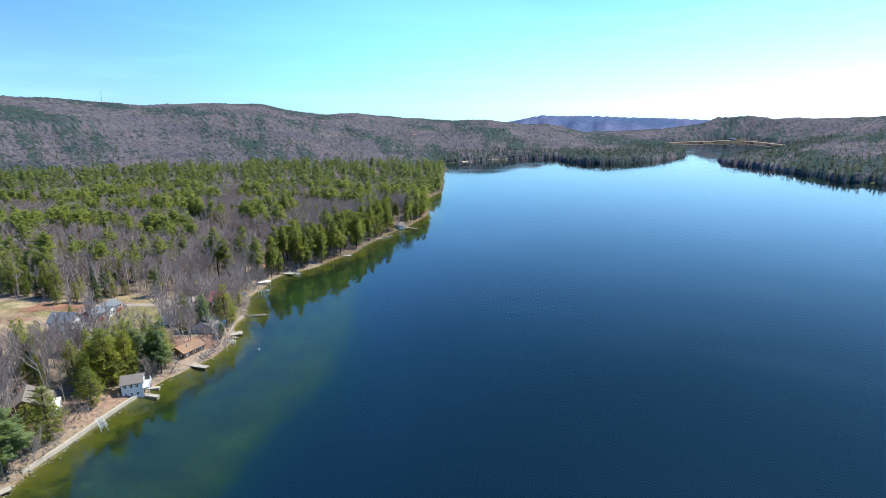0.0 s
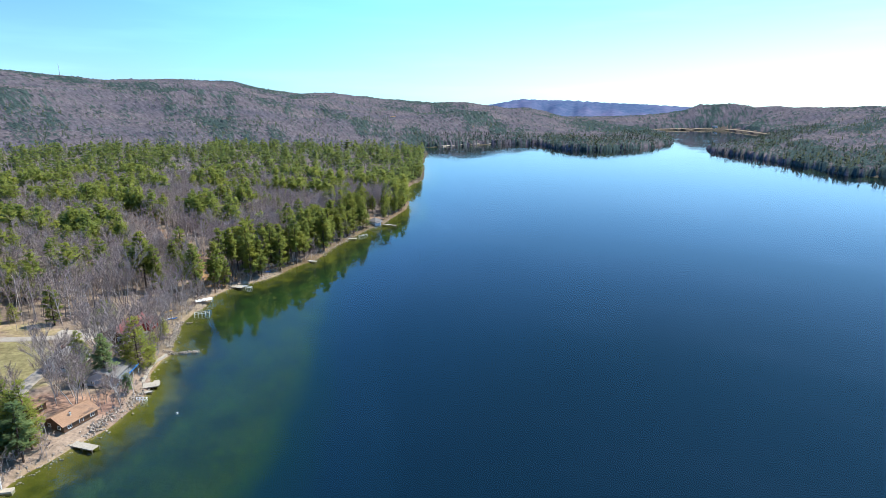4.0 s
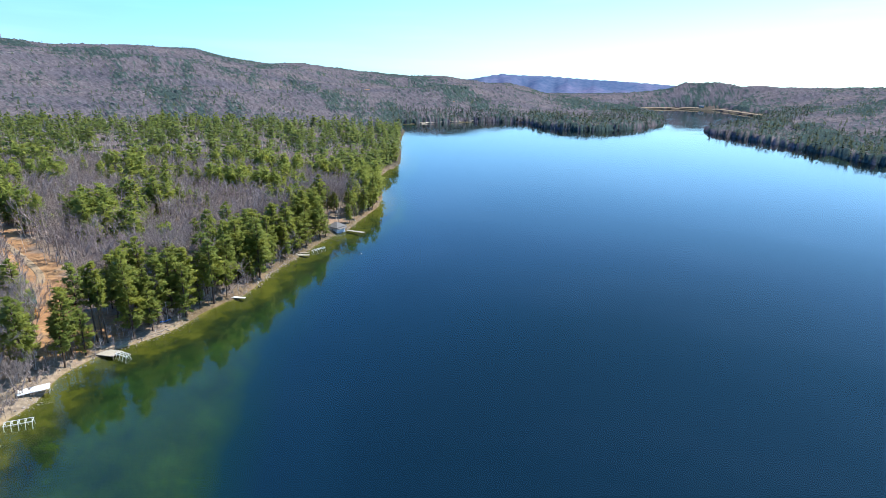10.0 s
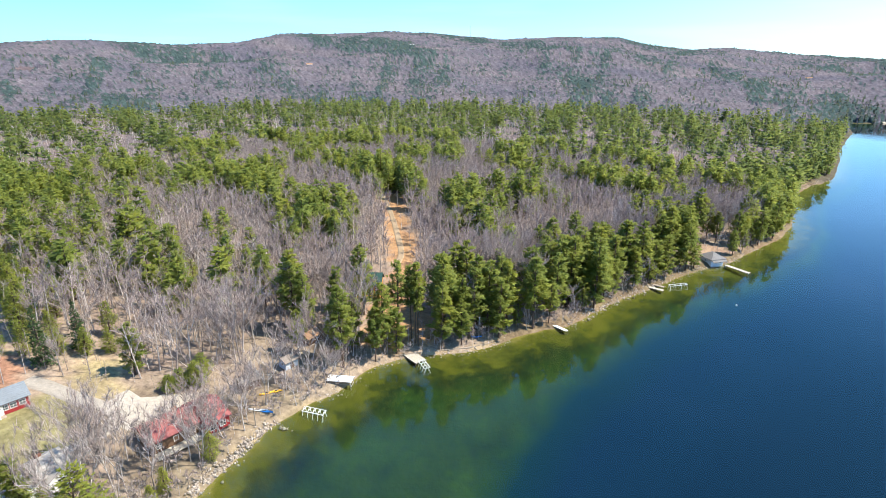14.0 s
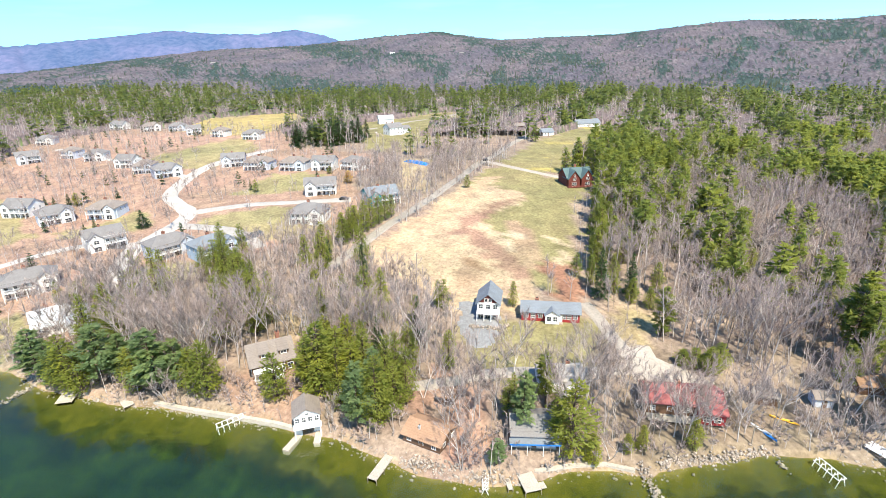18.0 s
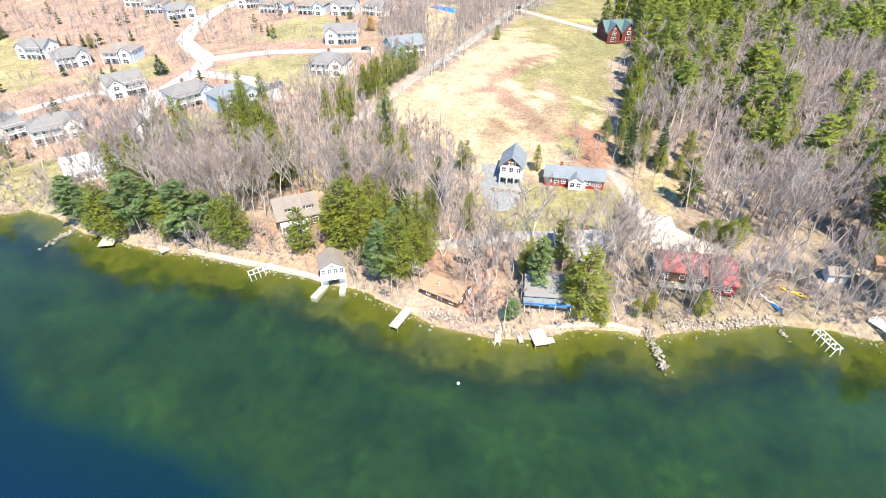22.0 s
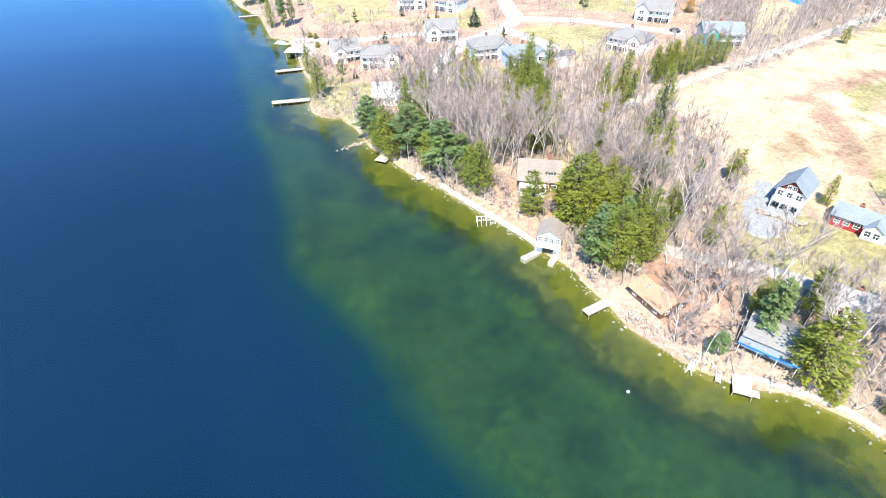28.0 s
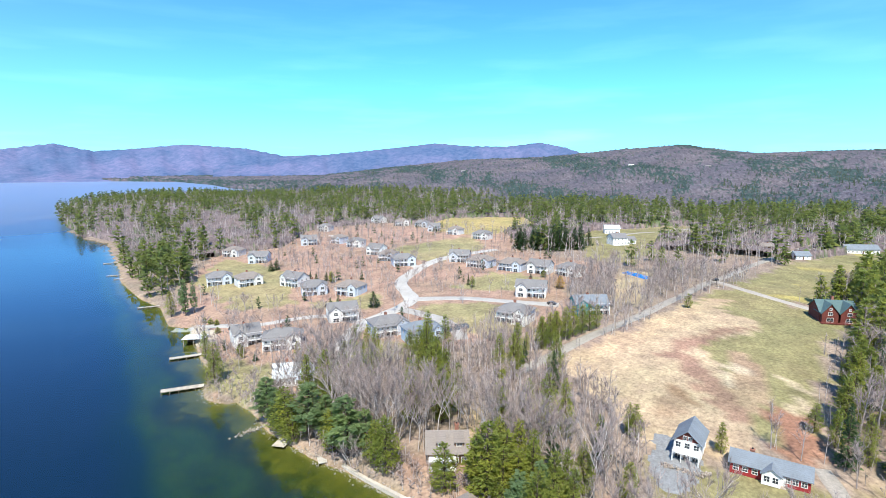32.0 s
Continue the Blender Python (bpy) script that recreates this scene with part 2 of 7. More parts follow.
def surface(name, base, rough=0.7, metal=0.0, grain=6.0, spread=0.25, stain=0.6, bump=0.3, depth=0.02, vary=0.12, spec=0.3):
    """Painted, wooden, stony or metal surface with grain, broad stains and a change from piece to piece."""
    m, n, l, p = tree_of(name)
    fine, broad = noise_node(n, l, grain, 5), noise_node(n, l, stain, 3, coord="World")
    lo, hi = tuple(c * (1 - spread) for c in base), tuple(min(1, c * (1 + spread)) for c in base)
    col = ramp(n, l, fine.outputs["Fac"], [(0.3, lo), (0.7, hi)])
    patch = ramp(n, l, broad.outputs["Fac"], [(0.3, (0.82, 0.8, 0.76)), (0.65, (1.06, 1.05, 1.03))])
    col = mixed(n, l, "MULTIPLY", 0.8, col, patch)
    info = n.new("ShaderNodeObjectInfo")
    one = ramp(n, l, info.outputs["Random"], [(0, (1 - vary,) * 3), (1, (1 + vary,) * 3)])
    l.new(mixed(n, l, "MULTIPLY", 1.0, col, one), p.inputs["Base Color"])
    p.inputs["Roughness"].default_value, p.inputs["Metallic"].default_value = rough, metal
    p.inputs["Specular IOR Level"].default_value = spec
    bumped(n, l, p, fine.outputs["Fac"], bump, depth)
    return m


def banded(name, base, pitch, rough=0.7, dark=0.75, axis="Z", spread=0.15):
    """Clapboard, shingle courses or board seams at their real pitch, with relief."""
    m, n, l, p = tree_of(name)
    c = n.new("ShaderNodeTexCoord")
    w = n.new("ShaderNodeTexWave")
    w.wave_type, w.bands_direction, w.wave_profile = "BANDS", axis, "SAW"
    w.inputs["Scale"].default_value = 0.314 / pitch
    w.inputs["Distortion"].default_value, w.inputs["Detail"].default_value = 0.4, 2
    l.new(c.outputs["Object"], w.inputs["Vector"])
    fine, broad = noise_node(n, l, 3.5, 5), noise_node(n, l, 0.35, 3, coord="World")
    col = ramp(n, l, fine.outputs["Fac"], [(0.3, tuple(v * (1 - spread) for v in base)), (0.7, tuple(min(1, v * (1 + spread)) for v in base))])
    seam = ramp(n, l, w.outputs["Fac"], [(0.0, (dark,) * 3), (0.15, (1, 1, 1)), (1, (1, 1, 1))])
    col = mixed(n, l, "MULTIPLY", 1.0, col, seam)
    col = mixed(n, l, "MULTIPLY", 0.6, col, ramp(n, l, broad.outputs["Fac"], [(0.3, (0.75, 0.74, 0.72)), (0.7, (1.05, 1.05, 1.05))]))
    l.new(col, p.inputs["Base Color"])
    p.inputs["Roughness"].default_value = rough
    p.inputs["Specular IOR Level"].default_value = 0.12
    bumped(n, l, p, w.outputs["Fac"], 0.5, 0.02)
    return m


def foliage(name, dark, mid, light, through=0.3, patches=0.11, mottle=0.0):
    m, n, l, p = tree_of(name)
    geo = n.new("ShaderNodeNewGeometry")
    broad = noise_node(n, l, patches, 2, coord="World")
    col = ramp(n, l, geo.outputs["Random Per Island"], [(0, dark), (0.5, mid), (1, light)])
    tone = ramp(n, l, broad.outputs["Fac"], [(0.32, (0.74, 0.82, 0.82)), (0.5, (1, 1, 1)), (0.68, (1.2, 1.12, 0.88))])
    col = mixed(n, l, "MULTIPLY", 0.9, col, tone)
    if mottle:
        col = mixed(n, l, "MULTIPLY", mottle, col, ramp(n, l, noise_node(n, l, 0.16, 4, 0.7, "World").outputs["Fac"], [(0.36, (0.6, 0.6, 0.64)), (0.62, (1.25, 1.22, 1.2))]))
    l.new(col, p.inputs["Base Color"])
    p.inputs["Roughness"].default_value = 0.6
    p.inputs["Specular IOR Level"].default_value = 0.0 if patches < 0.05 else 0.2
    tr = n.new("ShaderNodeBsdfTranslucent")
    l.new(col, tr.inputs[0])
    mx = n.new("ShaderNodeMixShader")
    mx.inputs[0].default_value = through
    l.new(p.outputs[0], mx.inputs[1])
    l.new(tr.outputs[0], mx.inputs[2])
    l.new(mx.outputs[0], n["Material Output"].inputs[0])
    return m


def bark(name, lo, hi, scale=2.0):
    m, n, l, p = tree_of(name)
    geo = n.new("ShaderNodeNewGeometry")
    broad = noise_node(n, l, 0.09, 2, coord="World")
    fine = noise_node(n, l, scale, 5)
    col = ramp(n, l, geo.outputs["Random Per Island"], [(0, lo), (1, hi)])
    col = mixed(n, l, "MULTIPLY", 0.8, col, ramp(n, l, broad.outputs["Fac"], [(0.35, (0.8, 0.72, 0.7)), (0.65, (1.15, 1.1, 1.08))]))
    col = mixed(n, l, "MULTIPLY", 0.6, col, ramp(n, l, fine.outputs["Fac"], [(0.3, (0.6,) * 3), (0.7, (1.2,) * 3)]))
    l.new(col, p.inputs["Base Color"])
    p.inputs["Roughness"].default_value = 0.85
    p.inputs["Specular IOR Level"].default_value = 0.15
    bumped(n, l, p, fine.outputs["Fac"], 0.6, 0.03)
    return m


PINE = foliage("pine_needles", (0.205, 0.245, 0.06), (0.285, 0.33, 0.08), (0.365, 0.405, 0.105), 0.64)
CEDAR = foliage("cedar_needles", (0.21, 0.245, 0.05), (0.30, 0.34, 0.068), (0.39, 0.42, 0.10), 0.62)
BLUE_PINE = foliage("blue_pine_needles", (0.185, 0.262, 0.115), (0.255, 0.345, 0.155), (0.335, 0.425, 0.205), 0.64)
SPRUCE = foliage("spruce_needles", (0.040, 0.075, 0.028), (0.070, 0.120, 0.045), (0.115, 0.170, 0.065), 0.45)
PINE_DEEP = foliage("deep_pine_needles", (0.14, 0.175, 0.052), (0.195, 0.24, 0.07), (0.26, 0.305, 0.09), 0.6)
BARK_PINE = bark("pine_bark", (0.07, 0.05, 0.04), (0.14, 0.10, 0.075))
TWIG = bark("bare_twigs", (0.18, 0.15, 0.14), (0.54, 0.46, 0.42))
TRUNK = bark("grey_bark", (0.25, 0.225, 0.21), (0.62, 0.58, 0.545))
BIRCH = bark("birch_bark", (0.46, 0.43, 0.40), (0.74, 0.71, 0.67))
# far needles greyer and bluer than near pine: haze put into the colour
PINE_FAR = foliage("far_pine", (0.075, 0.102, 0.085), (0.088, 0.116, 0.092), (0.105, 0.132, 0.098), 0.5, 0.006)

WHITE = surface("white_paint", (0.78, 0.78, 0.76), 0.55, grain=3, spread=0.06, vary=0.05)
TRIM = surface("white_trim", (0.80, 0.80, 0.79), 0.5, grain=4, spread=0.05, vary=0.03)
CREAM = banded("cream_clapboard", (0.70, 0.69, 0.66), 0.14)
GREYW = banded("pale_grey_clapboard", (0.54, 0.58, 0.64), 0.14)
BLUEW = banded("pale_blue_clapboard", (0.42, 0.54, 0.66), 0.14)
TEALW = banded("teal_clapboard", (0.08, 0.34, 0.34), 0.14)
REDW = banded("red_clapboard", (0.34, 0.045, 0.045), 0.14)
BARNRED = banded("barn_red_boards", (0.16, 0.05, 0.04), 0.2, axis="X")
BROWNW = banded("brown_boards", (0.16, 0.095, 0.06), 0.18)
LOGW = banded("honey_logs", (0.50, 0.25, 0.08), 0.25)
ROOF_GREY = banded("grey_shingles", (0.215, 0.205, 0.20), 0.22, 0.9, 0.7)
ROOF_LIGHT = banded("light_grey_shingles", (0.40, 0.375, 0.35), 0.22, 0.9, 0.7)
ROOF_TAUPE = banded("taupe_shingles", (0.25, 0.215, 0.19), 0.22, 0.9, 0.7)
ROOF_SLATE = banded("slate_blue_shingles", (0.205, 0.23, 0.255), 0.22, 0.9, 0.7)
ROOF_PALE = banded("pale_metal_roof", (0.62, 0.65, 0.66), 0.45, 0.5, 0.85, "X")
ROOF_ORANGE = banded("weathered_orange_shingles", (0.37, 0.23, 0.15), 0.22, 0.9, 0.75)
ROOF_RED = banded("red_metal_roof", (0.33, 0.115, 0.11), 0.45, 0.6, 0.8, "X")
ROOF_GREEN = banded("dark_green_metal_roof", (0.035, 0.085, 0.075), 0.45, 0.5, 0.8, "X")
ROOF_TEAL = banded("weathered_teal_metal_roof", (0.105, 0.16, 0.16), 0.45, 0.7, 0.8, "X")
BRICK = surface("chimney_brick", (0.30, 0.14, 0.10), 0.9, grain=12, spread=0.3)
CONCRETE = surface("concrete", (0.45, 0.40, 0.335), 0.9, grain=4, spread=0.15)
DECK = banded("weathered_dock_boards", (0.46, 0.42, 0.355), 0.16, 0.85, 0.6, "X")
POST = surface("weathered_timber", (0.30, 0.25, 0.20), 0.9, grain=9)
STEEL = surface("galvanised_steel", (0.62, 0.63, 0.64), 0.45, 0.6, grain=5, spread=0.1)
STONE = surface("granite_boulders", (0.34, 0.29, 0.245), 0.9, grain=2.2, spread=0.32, stain=0.9, bump=0.6, depth=0.06, vary=0.3)
SANDY = surface("sandy_track", (0.35, 0.265, 0.175), 0.95, grain=1.6, spread=0.18, stain=0.12)
GRAVEL = surface("pale_gravel", (0.36, 0.325, 0.28), 0.95, grain=1.6, spread=0.18, stain=0.12)
ASPHALT = surface("old_asphalt", (0.42, 0.395, 0.36), 0.95, grain=1.2, spread=0.12, stain=0.1)
ASPHALT_NEW = surface("dark_asphalt", (0.10, 0.105, 0.115), 0.95, grain=1.2, spread=0.12, stain=0.1)
BLUE_TARP = surface("blue_tarpaulin", (0.02, 0.17, 0.52), 0.5, grain=2, spread=0.25, bump=0.7, depth=0.1)
YELLOW = surface("yellow_plastic", (0.75, 0.42, 0.05), 0.4)
CANVAS = surface("white_canvas", (0.78, 0.79, 0.80), 0.6, grain=2, spread=0.05)
CAR_DARK = surface("dark_car_paint", (0.04, 0.045, 0.05), 0.3, 0.3, spec=0.6)
CAR_WHITE = surface("white_car_paint", (0.75, 0.75, 0.75), 0.3, spec=0.6)
RUBBER = surface("tyre_rubber", (0.02, 0.02, 0.02), 0.9)
SAND = surface("beach_sand", (0.50, 0.43, 0.33), 0.95, grain=1.5, spread=0.1)
# near-black that stands for the shade inside openings
DARK = surface("dark_void", (0.02, 0.02, 0.022), 0.9)


def glass_pane():
    m, n, l, p = tree_of("window_glass")
    p.inputs["Base Color"].default_value = (0.03, 0.04, 0.05, 1)
    p.inputs["Roughness"].default_value = 0.08
    p.inputs["Specular IOR Level"].default_value = 0.7
    w = noise_node(n, l, 1.5, 2)
    bumped(n, l, p, w.outputs["Fac"], 0.05, 0.01)
    return m


GLASS = glass_pane()


def land_material():
    """Leaf litter, dry and green grass and sand by the cover painted on the sheet; below the waterline the lake bed by
    its depth, with the water's absorption put into its colour.
    """
    m, n, l, p = tree_of("land_and_lake_bed")
    att = n.new("ShaderNodeAttribute")
    att.attribute_name = "cover"
    f1, f2, f3 = (noise_node(n, l, s, 6, 0.65, "World") for s in (0.9, 0.13, 0.022))
    col = mixed(n, l, "MULTIPLY", 1.0, att.outputs["Color"], ramp(n, l, f1.outputs["Fac"], [(0.3, (0.62, 0.60, 0.58)), (0.7, (1.32, 1.3, 1.25))]))
    col = mixed(n, l, "MULTIPLY", 0.9, col, ramp(n, l, f2.outputs["Fac"], [(0.32, (0.70, 0.66, 0.66)), (0.68, (1.22, 1.2, 1.1))]))
    col = mixed(n, l, "MULTIPLY", 0.8, col, ramp(n, l, f3.outputs["Fac"], [(0.35, (0.78, 0.84, 0.78)), (0.65, (1.15, 1.08, 1.08))]))
    geo = n.new("ShaderNodeNewGeometry")
    sep = n.new("ShaderNodeSeparateXYZ")
    l.new(geo.outputs["Position"], sep.inputs[0])
    weed, weed2 = noise_node(n, l, 0.11, 7, 0.68, "World"), noise_node(n, l, 0.7, 5, 0.68, "World")
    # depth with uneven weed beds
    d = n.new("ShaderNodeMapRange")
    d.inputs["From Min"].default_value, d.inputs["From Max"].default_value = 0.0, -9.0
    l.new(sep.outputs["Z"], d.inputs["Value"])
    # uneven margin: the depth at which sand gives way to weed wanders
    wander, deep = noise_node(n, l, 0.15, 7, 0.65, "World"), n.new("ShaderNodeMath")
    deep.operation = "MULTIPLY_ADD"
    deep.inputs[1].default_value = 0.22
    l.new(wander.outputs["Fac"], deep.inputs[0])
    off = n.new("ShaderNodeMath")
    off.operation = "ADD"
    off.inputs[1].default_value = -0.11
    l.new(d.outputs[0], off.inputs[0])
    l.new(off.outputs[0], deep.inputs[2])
    # sand and weed tones, then the water column's darkening and blue as colour
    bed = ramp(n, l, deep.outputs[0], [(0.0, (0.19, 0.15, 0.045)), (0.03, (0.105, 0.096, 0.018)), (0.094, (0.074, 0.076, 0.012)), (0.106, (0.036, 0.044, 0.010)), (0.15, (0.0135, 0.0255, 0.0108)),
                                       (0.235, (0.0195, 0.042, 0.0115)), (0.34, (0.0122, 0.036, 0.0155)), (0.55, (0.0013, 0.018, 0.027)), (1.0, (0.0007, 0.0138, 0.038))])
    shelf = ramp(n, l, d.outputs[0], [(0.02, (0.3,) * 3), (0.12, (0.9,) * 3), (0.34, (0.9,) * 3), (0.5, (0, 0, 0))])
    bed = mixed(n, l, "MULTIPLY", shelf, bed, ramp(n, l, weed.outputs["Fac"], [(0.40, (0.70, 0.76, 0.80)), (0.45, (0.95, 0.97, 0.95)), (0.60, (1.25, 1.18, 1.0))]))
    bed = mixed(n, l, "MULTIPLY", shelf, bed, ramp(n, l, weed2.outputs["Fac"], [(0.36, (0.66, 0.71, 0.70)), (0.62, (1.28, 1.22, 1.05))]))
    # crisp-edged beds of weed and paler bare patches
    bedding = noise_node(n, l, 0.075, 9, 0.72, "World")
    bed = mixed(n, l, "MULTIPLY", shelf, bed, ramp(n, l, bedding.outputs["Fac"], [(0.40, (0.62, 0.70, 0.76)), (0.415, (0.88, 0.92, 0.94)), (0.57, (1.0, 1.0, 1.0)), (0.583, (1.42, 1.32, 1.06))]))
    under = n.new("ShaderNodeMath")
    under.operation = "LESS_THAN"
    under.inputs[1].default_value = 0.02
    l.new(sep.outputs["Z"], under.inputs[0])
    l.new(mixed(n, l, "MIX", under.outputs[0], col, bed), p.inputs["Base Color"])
    p.inputs["Roughness"].default_value = 0.95
    p.inputs["Specular IOR Level"].default_value = 0.1
    bumped(n, l, p, f1.outputs["Fac"], 0.5, 0.25)
    return m


def water_material():
    m, n, l, p = tree_of("lake_water")
    n.remove(p)
    fine, broad = noise_node(n, l, 0.55, 3, 0.5, "World"), noise_node(n, l, 0.012, 3, 0.5, "World")
    b = n.new("ShaderNodeBump")
    b.inputs["Strength"].default_value, b.inputs["Distance"].default_value = 0.035, 0.12
    l.new(fine.outputs["Fac"], b.inputs["Height"])
    gl, tr, mx, fr = n.new("ShaderNodeBsdfGlossy"), n.new("ShaderNodeBsdfTransparent"), n.new("ShaderNodeMixShader"), n.new("ShaderNodeFresnel")
    rough = n.new("ShaderNodeMapRange")
    rough.inputs["From Min"].default_value, rough.inputs["From Max"].default_value = 0.4, 0.65
    rough.inputs["To Min"].default_value, rough.inputs["To Max"].default_value = 0.03, 0.09
    l.new(broad.outputs["Fac"], rough.inputs["Value"])
    # ruffled by wind out on the open lake
    geo, sep, wind, both = n.new("ShaderNodeNewGeometry"), n.new("ShaderNodeSeparateXYZ"), n.new("ShaderNodeMapRange"), n.new("ShaderNodeMath")
    l.new(geo.outputs["Position"], sep.inputs[0])
    l.new(sep.outputs["Y"], wind.inputs["Value"])
    wind.inputs["From Min"].default_value, wind.inputs["From Max"].default_value, wind.inputs["To Max"].default_value = -200.0, -700.0, 0.36
    both.operation = "ADD"
    l.new(rough.outputs[0], both.inputs[0])
    l.new(wind.outputs[0], both.inputs[1])
    l.new(both.outputs[0], gl.inputs["Roughness"])
    fr.inputs["IOR"].default_value = 1.47
    tr.inputs[0].default_value = (0.86, 0.95, 0.93, 1)
    l.new(b.outputs[0], gl.inputs["Normal"])
    l.new(b.outputs[0], fr.inputs["Normal"])
    l.new(fr.outputs[0], mx.inputs[0])
    l.new(tr.outputs[0], mx.inputs[1])
    l.new(gl.outputs[0], mx.inputs[2])
    l.new(mx.outputs[0], n["Material Output"].inputs[0])
    return m


def canopy_material():
    """Crowns of far woods by the cover given to each, broken up by twigs and gaps."""
    m, n, l, p = tree_of("far_canopy")
    att = n.new("ShaderNodeAttribute")
    att.attribute_name = "cover"
    fine, broad = noise_node(n, l, 0.22, 4, 0.7, "World"), noise_node(n, l, 0.012, 3, 0.6, "World")
    col = mixed(n, l, "MULTIPLY", 1.0, att.outputs["Color"], ramp(n, l, fine.outputs["Fac"], [(0.34, (0.6, 0.6, 0.62)), (0.66, (1.35, 1.33, 1.3))]))
    col = mixed(n, l, "MULTIPLY", 0.8, col, ramp(n, l, broad.outputs["Fac"], [(0.35, (0.8, 0.82, 0.86)), (0.65, (1.14, 1.1, 1.08))]))
    l.new(col, p.inputs["Base Color"])
    p.inputs["Roughness"].default_value = 1.0
    p.inputs["Specular IOR Level"].default_value = 0.0
    return m


def mountain_material():
    """Distance: far mountains beyond the last woods, their blue haze put into colour and a faint glow."""
    m, n, l, p = tree_of("hazy_mountain")
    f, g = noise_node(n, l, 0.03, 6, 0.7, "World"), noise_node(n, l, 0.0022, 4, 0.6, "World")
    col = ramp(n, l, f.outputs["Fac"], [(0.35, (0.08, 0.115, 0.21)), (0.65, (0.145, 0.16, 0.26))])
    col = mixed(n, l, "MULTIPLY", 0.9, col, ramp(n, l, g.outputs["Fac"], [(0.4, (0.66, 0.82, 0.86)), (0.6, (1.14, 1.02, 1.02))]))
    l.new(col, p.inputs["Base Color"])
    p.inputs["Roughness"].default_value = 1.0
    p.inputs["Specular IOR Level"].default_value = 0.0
    # faint glow in the same blue, lifting the slopes as haze would
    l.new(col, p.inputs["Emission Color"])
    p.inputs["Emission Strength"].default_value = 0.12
    return m


# ---- meshes ----
def mesh_of(name, verts, tris, mats, mat_index=None, smooth=False, normals=None):
    """A triangle mesh out of arrays."""
    verts, tris = np.asarray(verts, np.float32), np.asarray(tris, np.int32)
    me = bpy.data.meshes.new(name)
    me.vertices.add(len(verts))
    me.vertices.foreach_set("co", verts.ravel())
    me.loops.add(tris.size)
    me.loops.foreach_set("vertex_index", tris.ravel())
    me.polygons.add(len(tris))
    me.polygons.foreach_set("loop_start", np.arange(0, tris.size, 3, dtype=np.int32))
    me.polygons.foreach_set("loop_total", np.full(len(tris), 3, np.int32))
    for mat in mats:
        me.materials.append(mat)
    if mat_index is not None:
        me.polygons.foreach_set("material_index", np.asarray(mat_index, np.int32))
    if smooth:
        me.polygons.foreach_set("use_smooth", np.ones(len(tris), bool))
    me.update(calc_edges=True)
    if normals is not None:
        me.polygons.foreach_set("use_smooth", np.ones(len(tris), bool))
        me.normals_split_custom_set_from_vertices(normals)
    return me


def inside(x, y, poly):
    poly, out = np.array(poly, float), np.zeros(np.shape(x), bool)
    for a, b in zip(poly, np.roll(poly, -1, 0)):
        if a[1] != b[1]:
            out ^= ((a[1] > y) != (b[1] > y)) & (x < a[0] + (y - a[1]) * (b[0] - a[0]) / (b[1] - a[1]))
    return out


def line_distance(x, y, line):
    p, best = np.stack([x, y], -1), np.full(np.shape(x), 1e9)
    for a, b in zip(np.array(line[:-1], float), np.array(line[1:], float)):
        ab = b - a
        k = np.clip(((p - a) @ ab) / max(ab @ ab, 1e-6), 0, 1)
        best = np.minimum(best, np.linalg.norm(p - a - k[..., None] * ab, axis=-1))
    return best


# cleared land, by kind of cover
GOLD = [(-172, 134), (-207, 152), (-244, 167), (-275, 180), (-290, 190), (-265, 208), (-239, 204), (-200, 200), (-147, 196), (-130, 190), (-128, 170), (-140, 162), (-158, 146)]
GREEN = [(-275, 182), (-296, 190), (-271, 226), (-250, 235), (-209, 218), (-181, 214), (-161, 207), (-146, 206), (-136, 199), (-151, 189), (-165, 189), (-179, 191), (-190, 186), (-205, 180),
         (-219, 192), (-234, 203), (-243, 199), (-250, 187), (-262, 178)]
CIRCLE_YARD = [(-127, 209), (-131, 214), (-130, 219), (-123, 221), (-115, 219), (-113.5, 212), (-115, 209), (-120, 208)]
UPPER = [(-308, 197), (-404, 240), (-430, 262), (-465, 290), (-470, 312), (-325, 255), (-286, 229), (-278, 214), (-300, 200)]
GABLE_LAWN = [(-128, 170), (-126, 186), (-126, 206), (-112, 208), (-102, 200), (-100, 176), (-108, 168)]
COTTAGES = [(-114, 47), (-124, 62), (-150, 68), (-165, 92), (-190, 110), (-206, 130), (-240, 128), (-262, 118), (-300, 122), (-330, 132), (-350, 110), (-372, 70), (-430, 40), (-470, 20),
            (-500, -60), (-505, -140), (-470, -165), (-420, -175), (-330, -125), (-290, -155), (-230, -115), (-195, -80), (-164, -45), (-150, -10), (-130, 22), (-113, 38)]
SOCCER = [(-480, -80), (-590, -90), (-625, -10), (-540, 30), (-430, 5)]
FARM = [(-400, 95), (-430, 75), (-520, 90), (-600, 170), (-560, 200), (-480, 150), (-430, 150)]
PINE_YARD = [(-82, 264), (-92, 276), (-98, 290), (-108, 310), (-118, 322), (-142, 352), (-168, 384), (-158, 390), (-128, 352), (-100, 318), (-84, 294), (-66, 279), (-72, 269)]
PIER_YARD = [(-12, 384), (-22, 392), (-18, 410), (-4, 412), (2, 398)]
CABIN_YARD = [(-76, 205), (-96, 204), (-112, 206), (-114, 218), (-106, 226), (-96, 226), (-90, 236), (-80, 236), (-79, 220)]
SHORE_YARD = [(-92, 118), (-102, 112), (-112, 122), (-108, 134), (-92, 140), (-88, 134)]
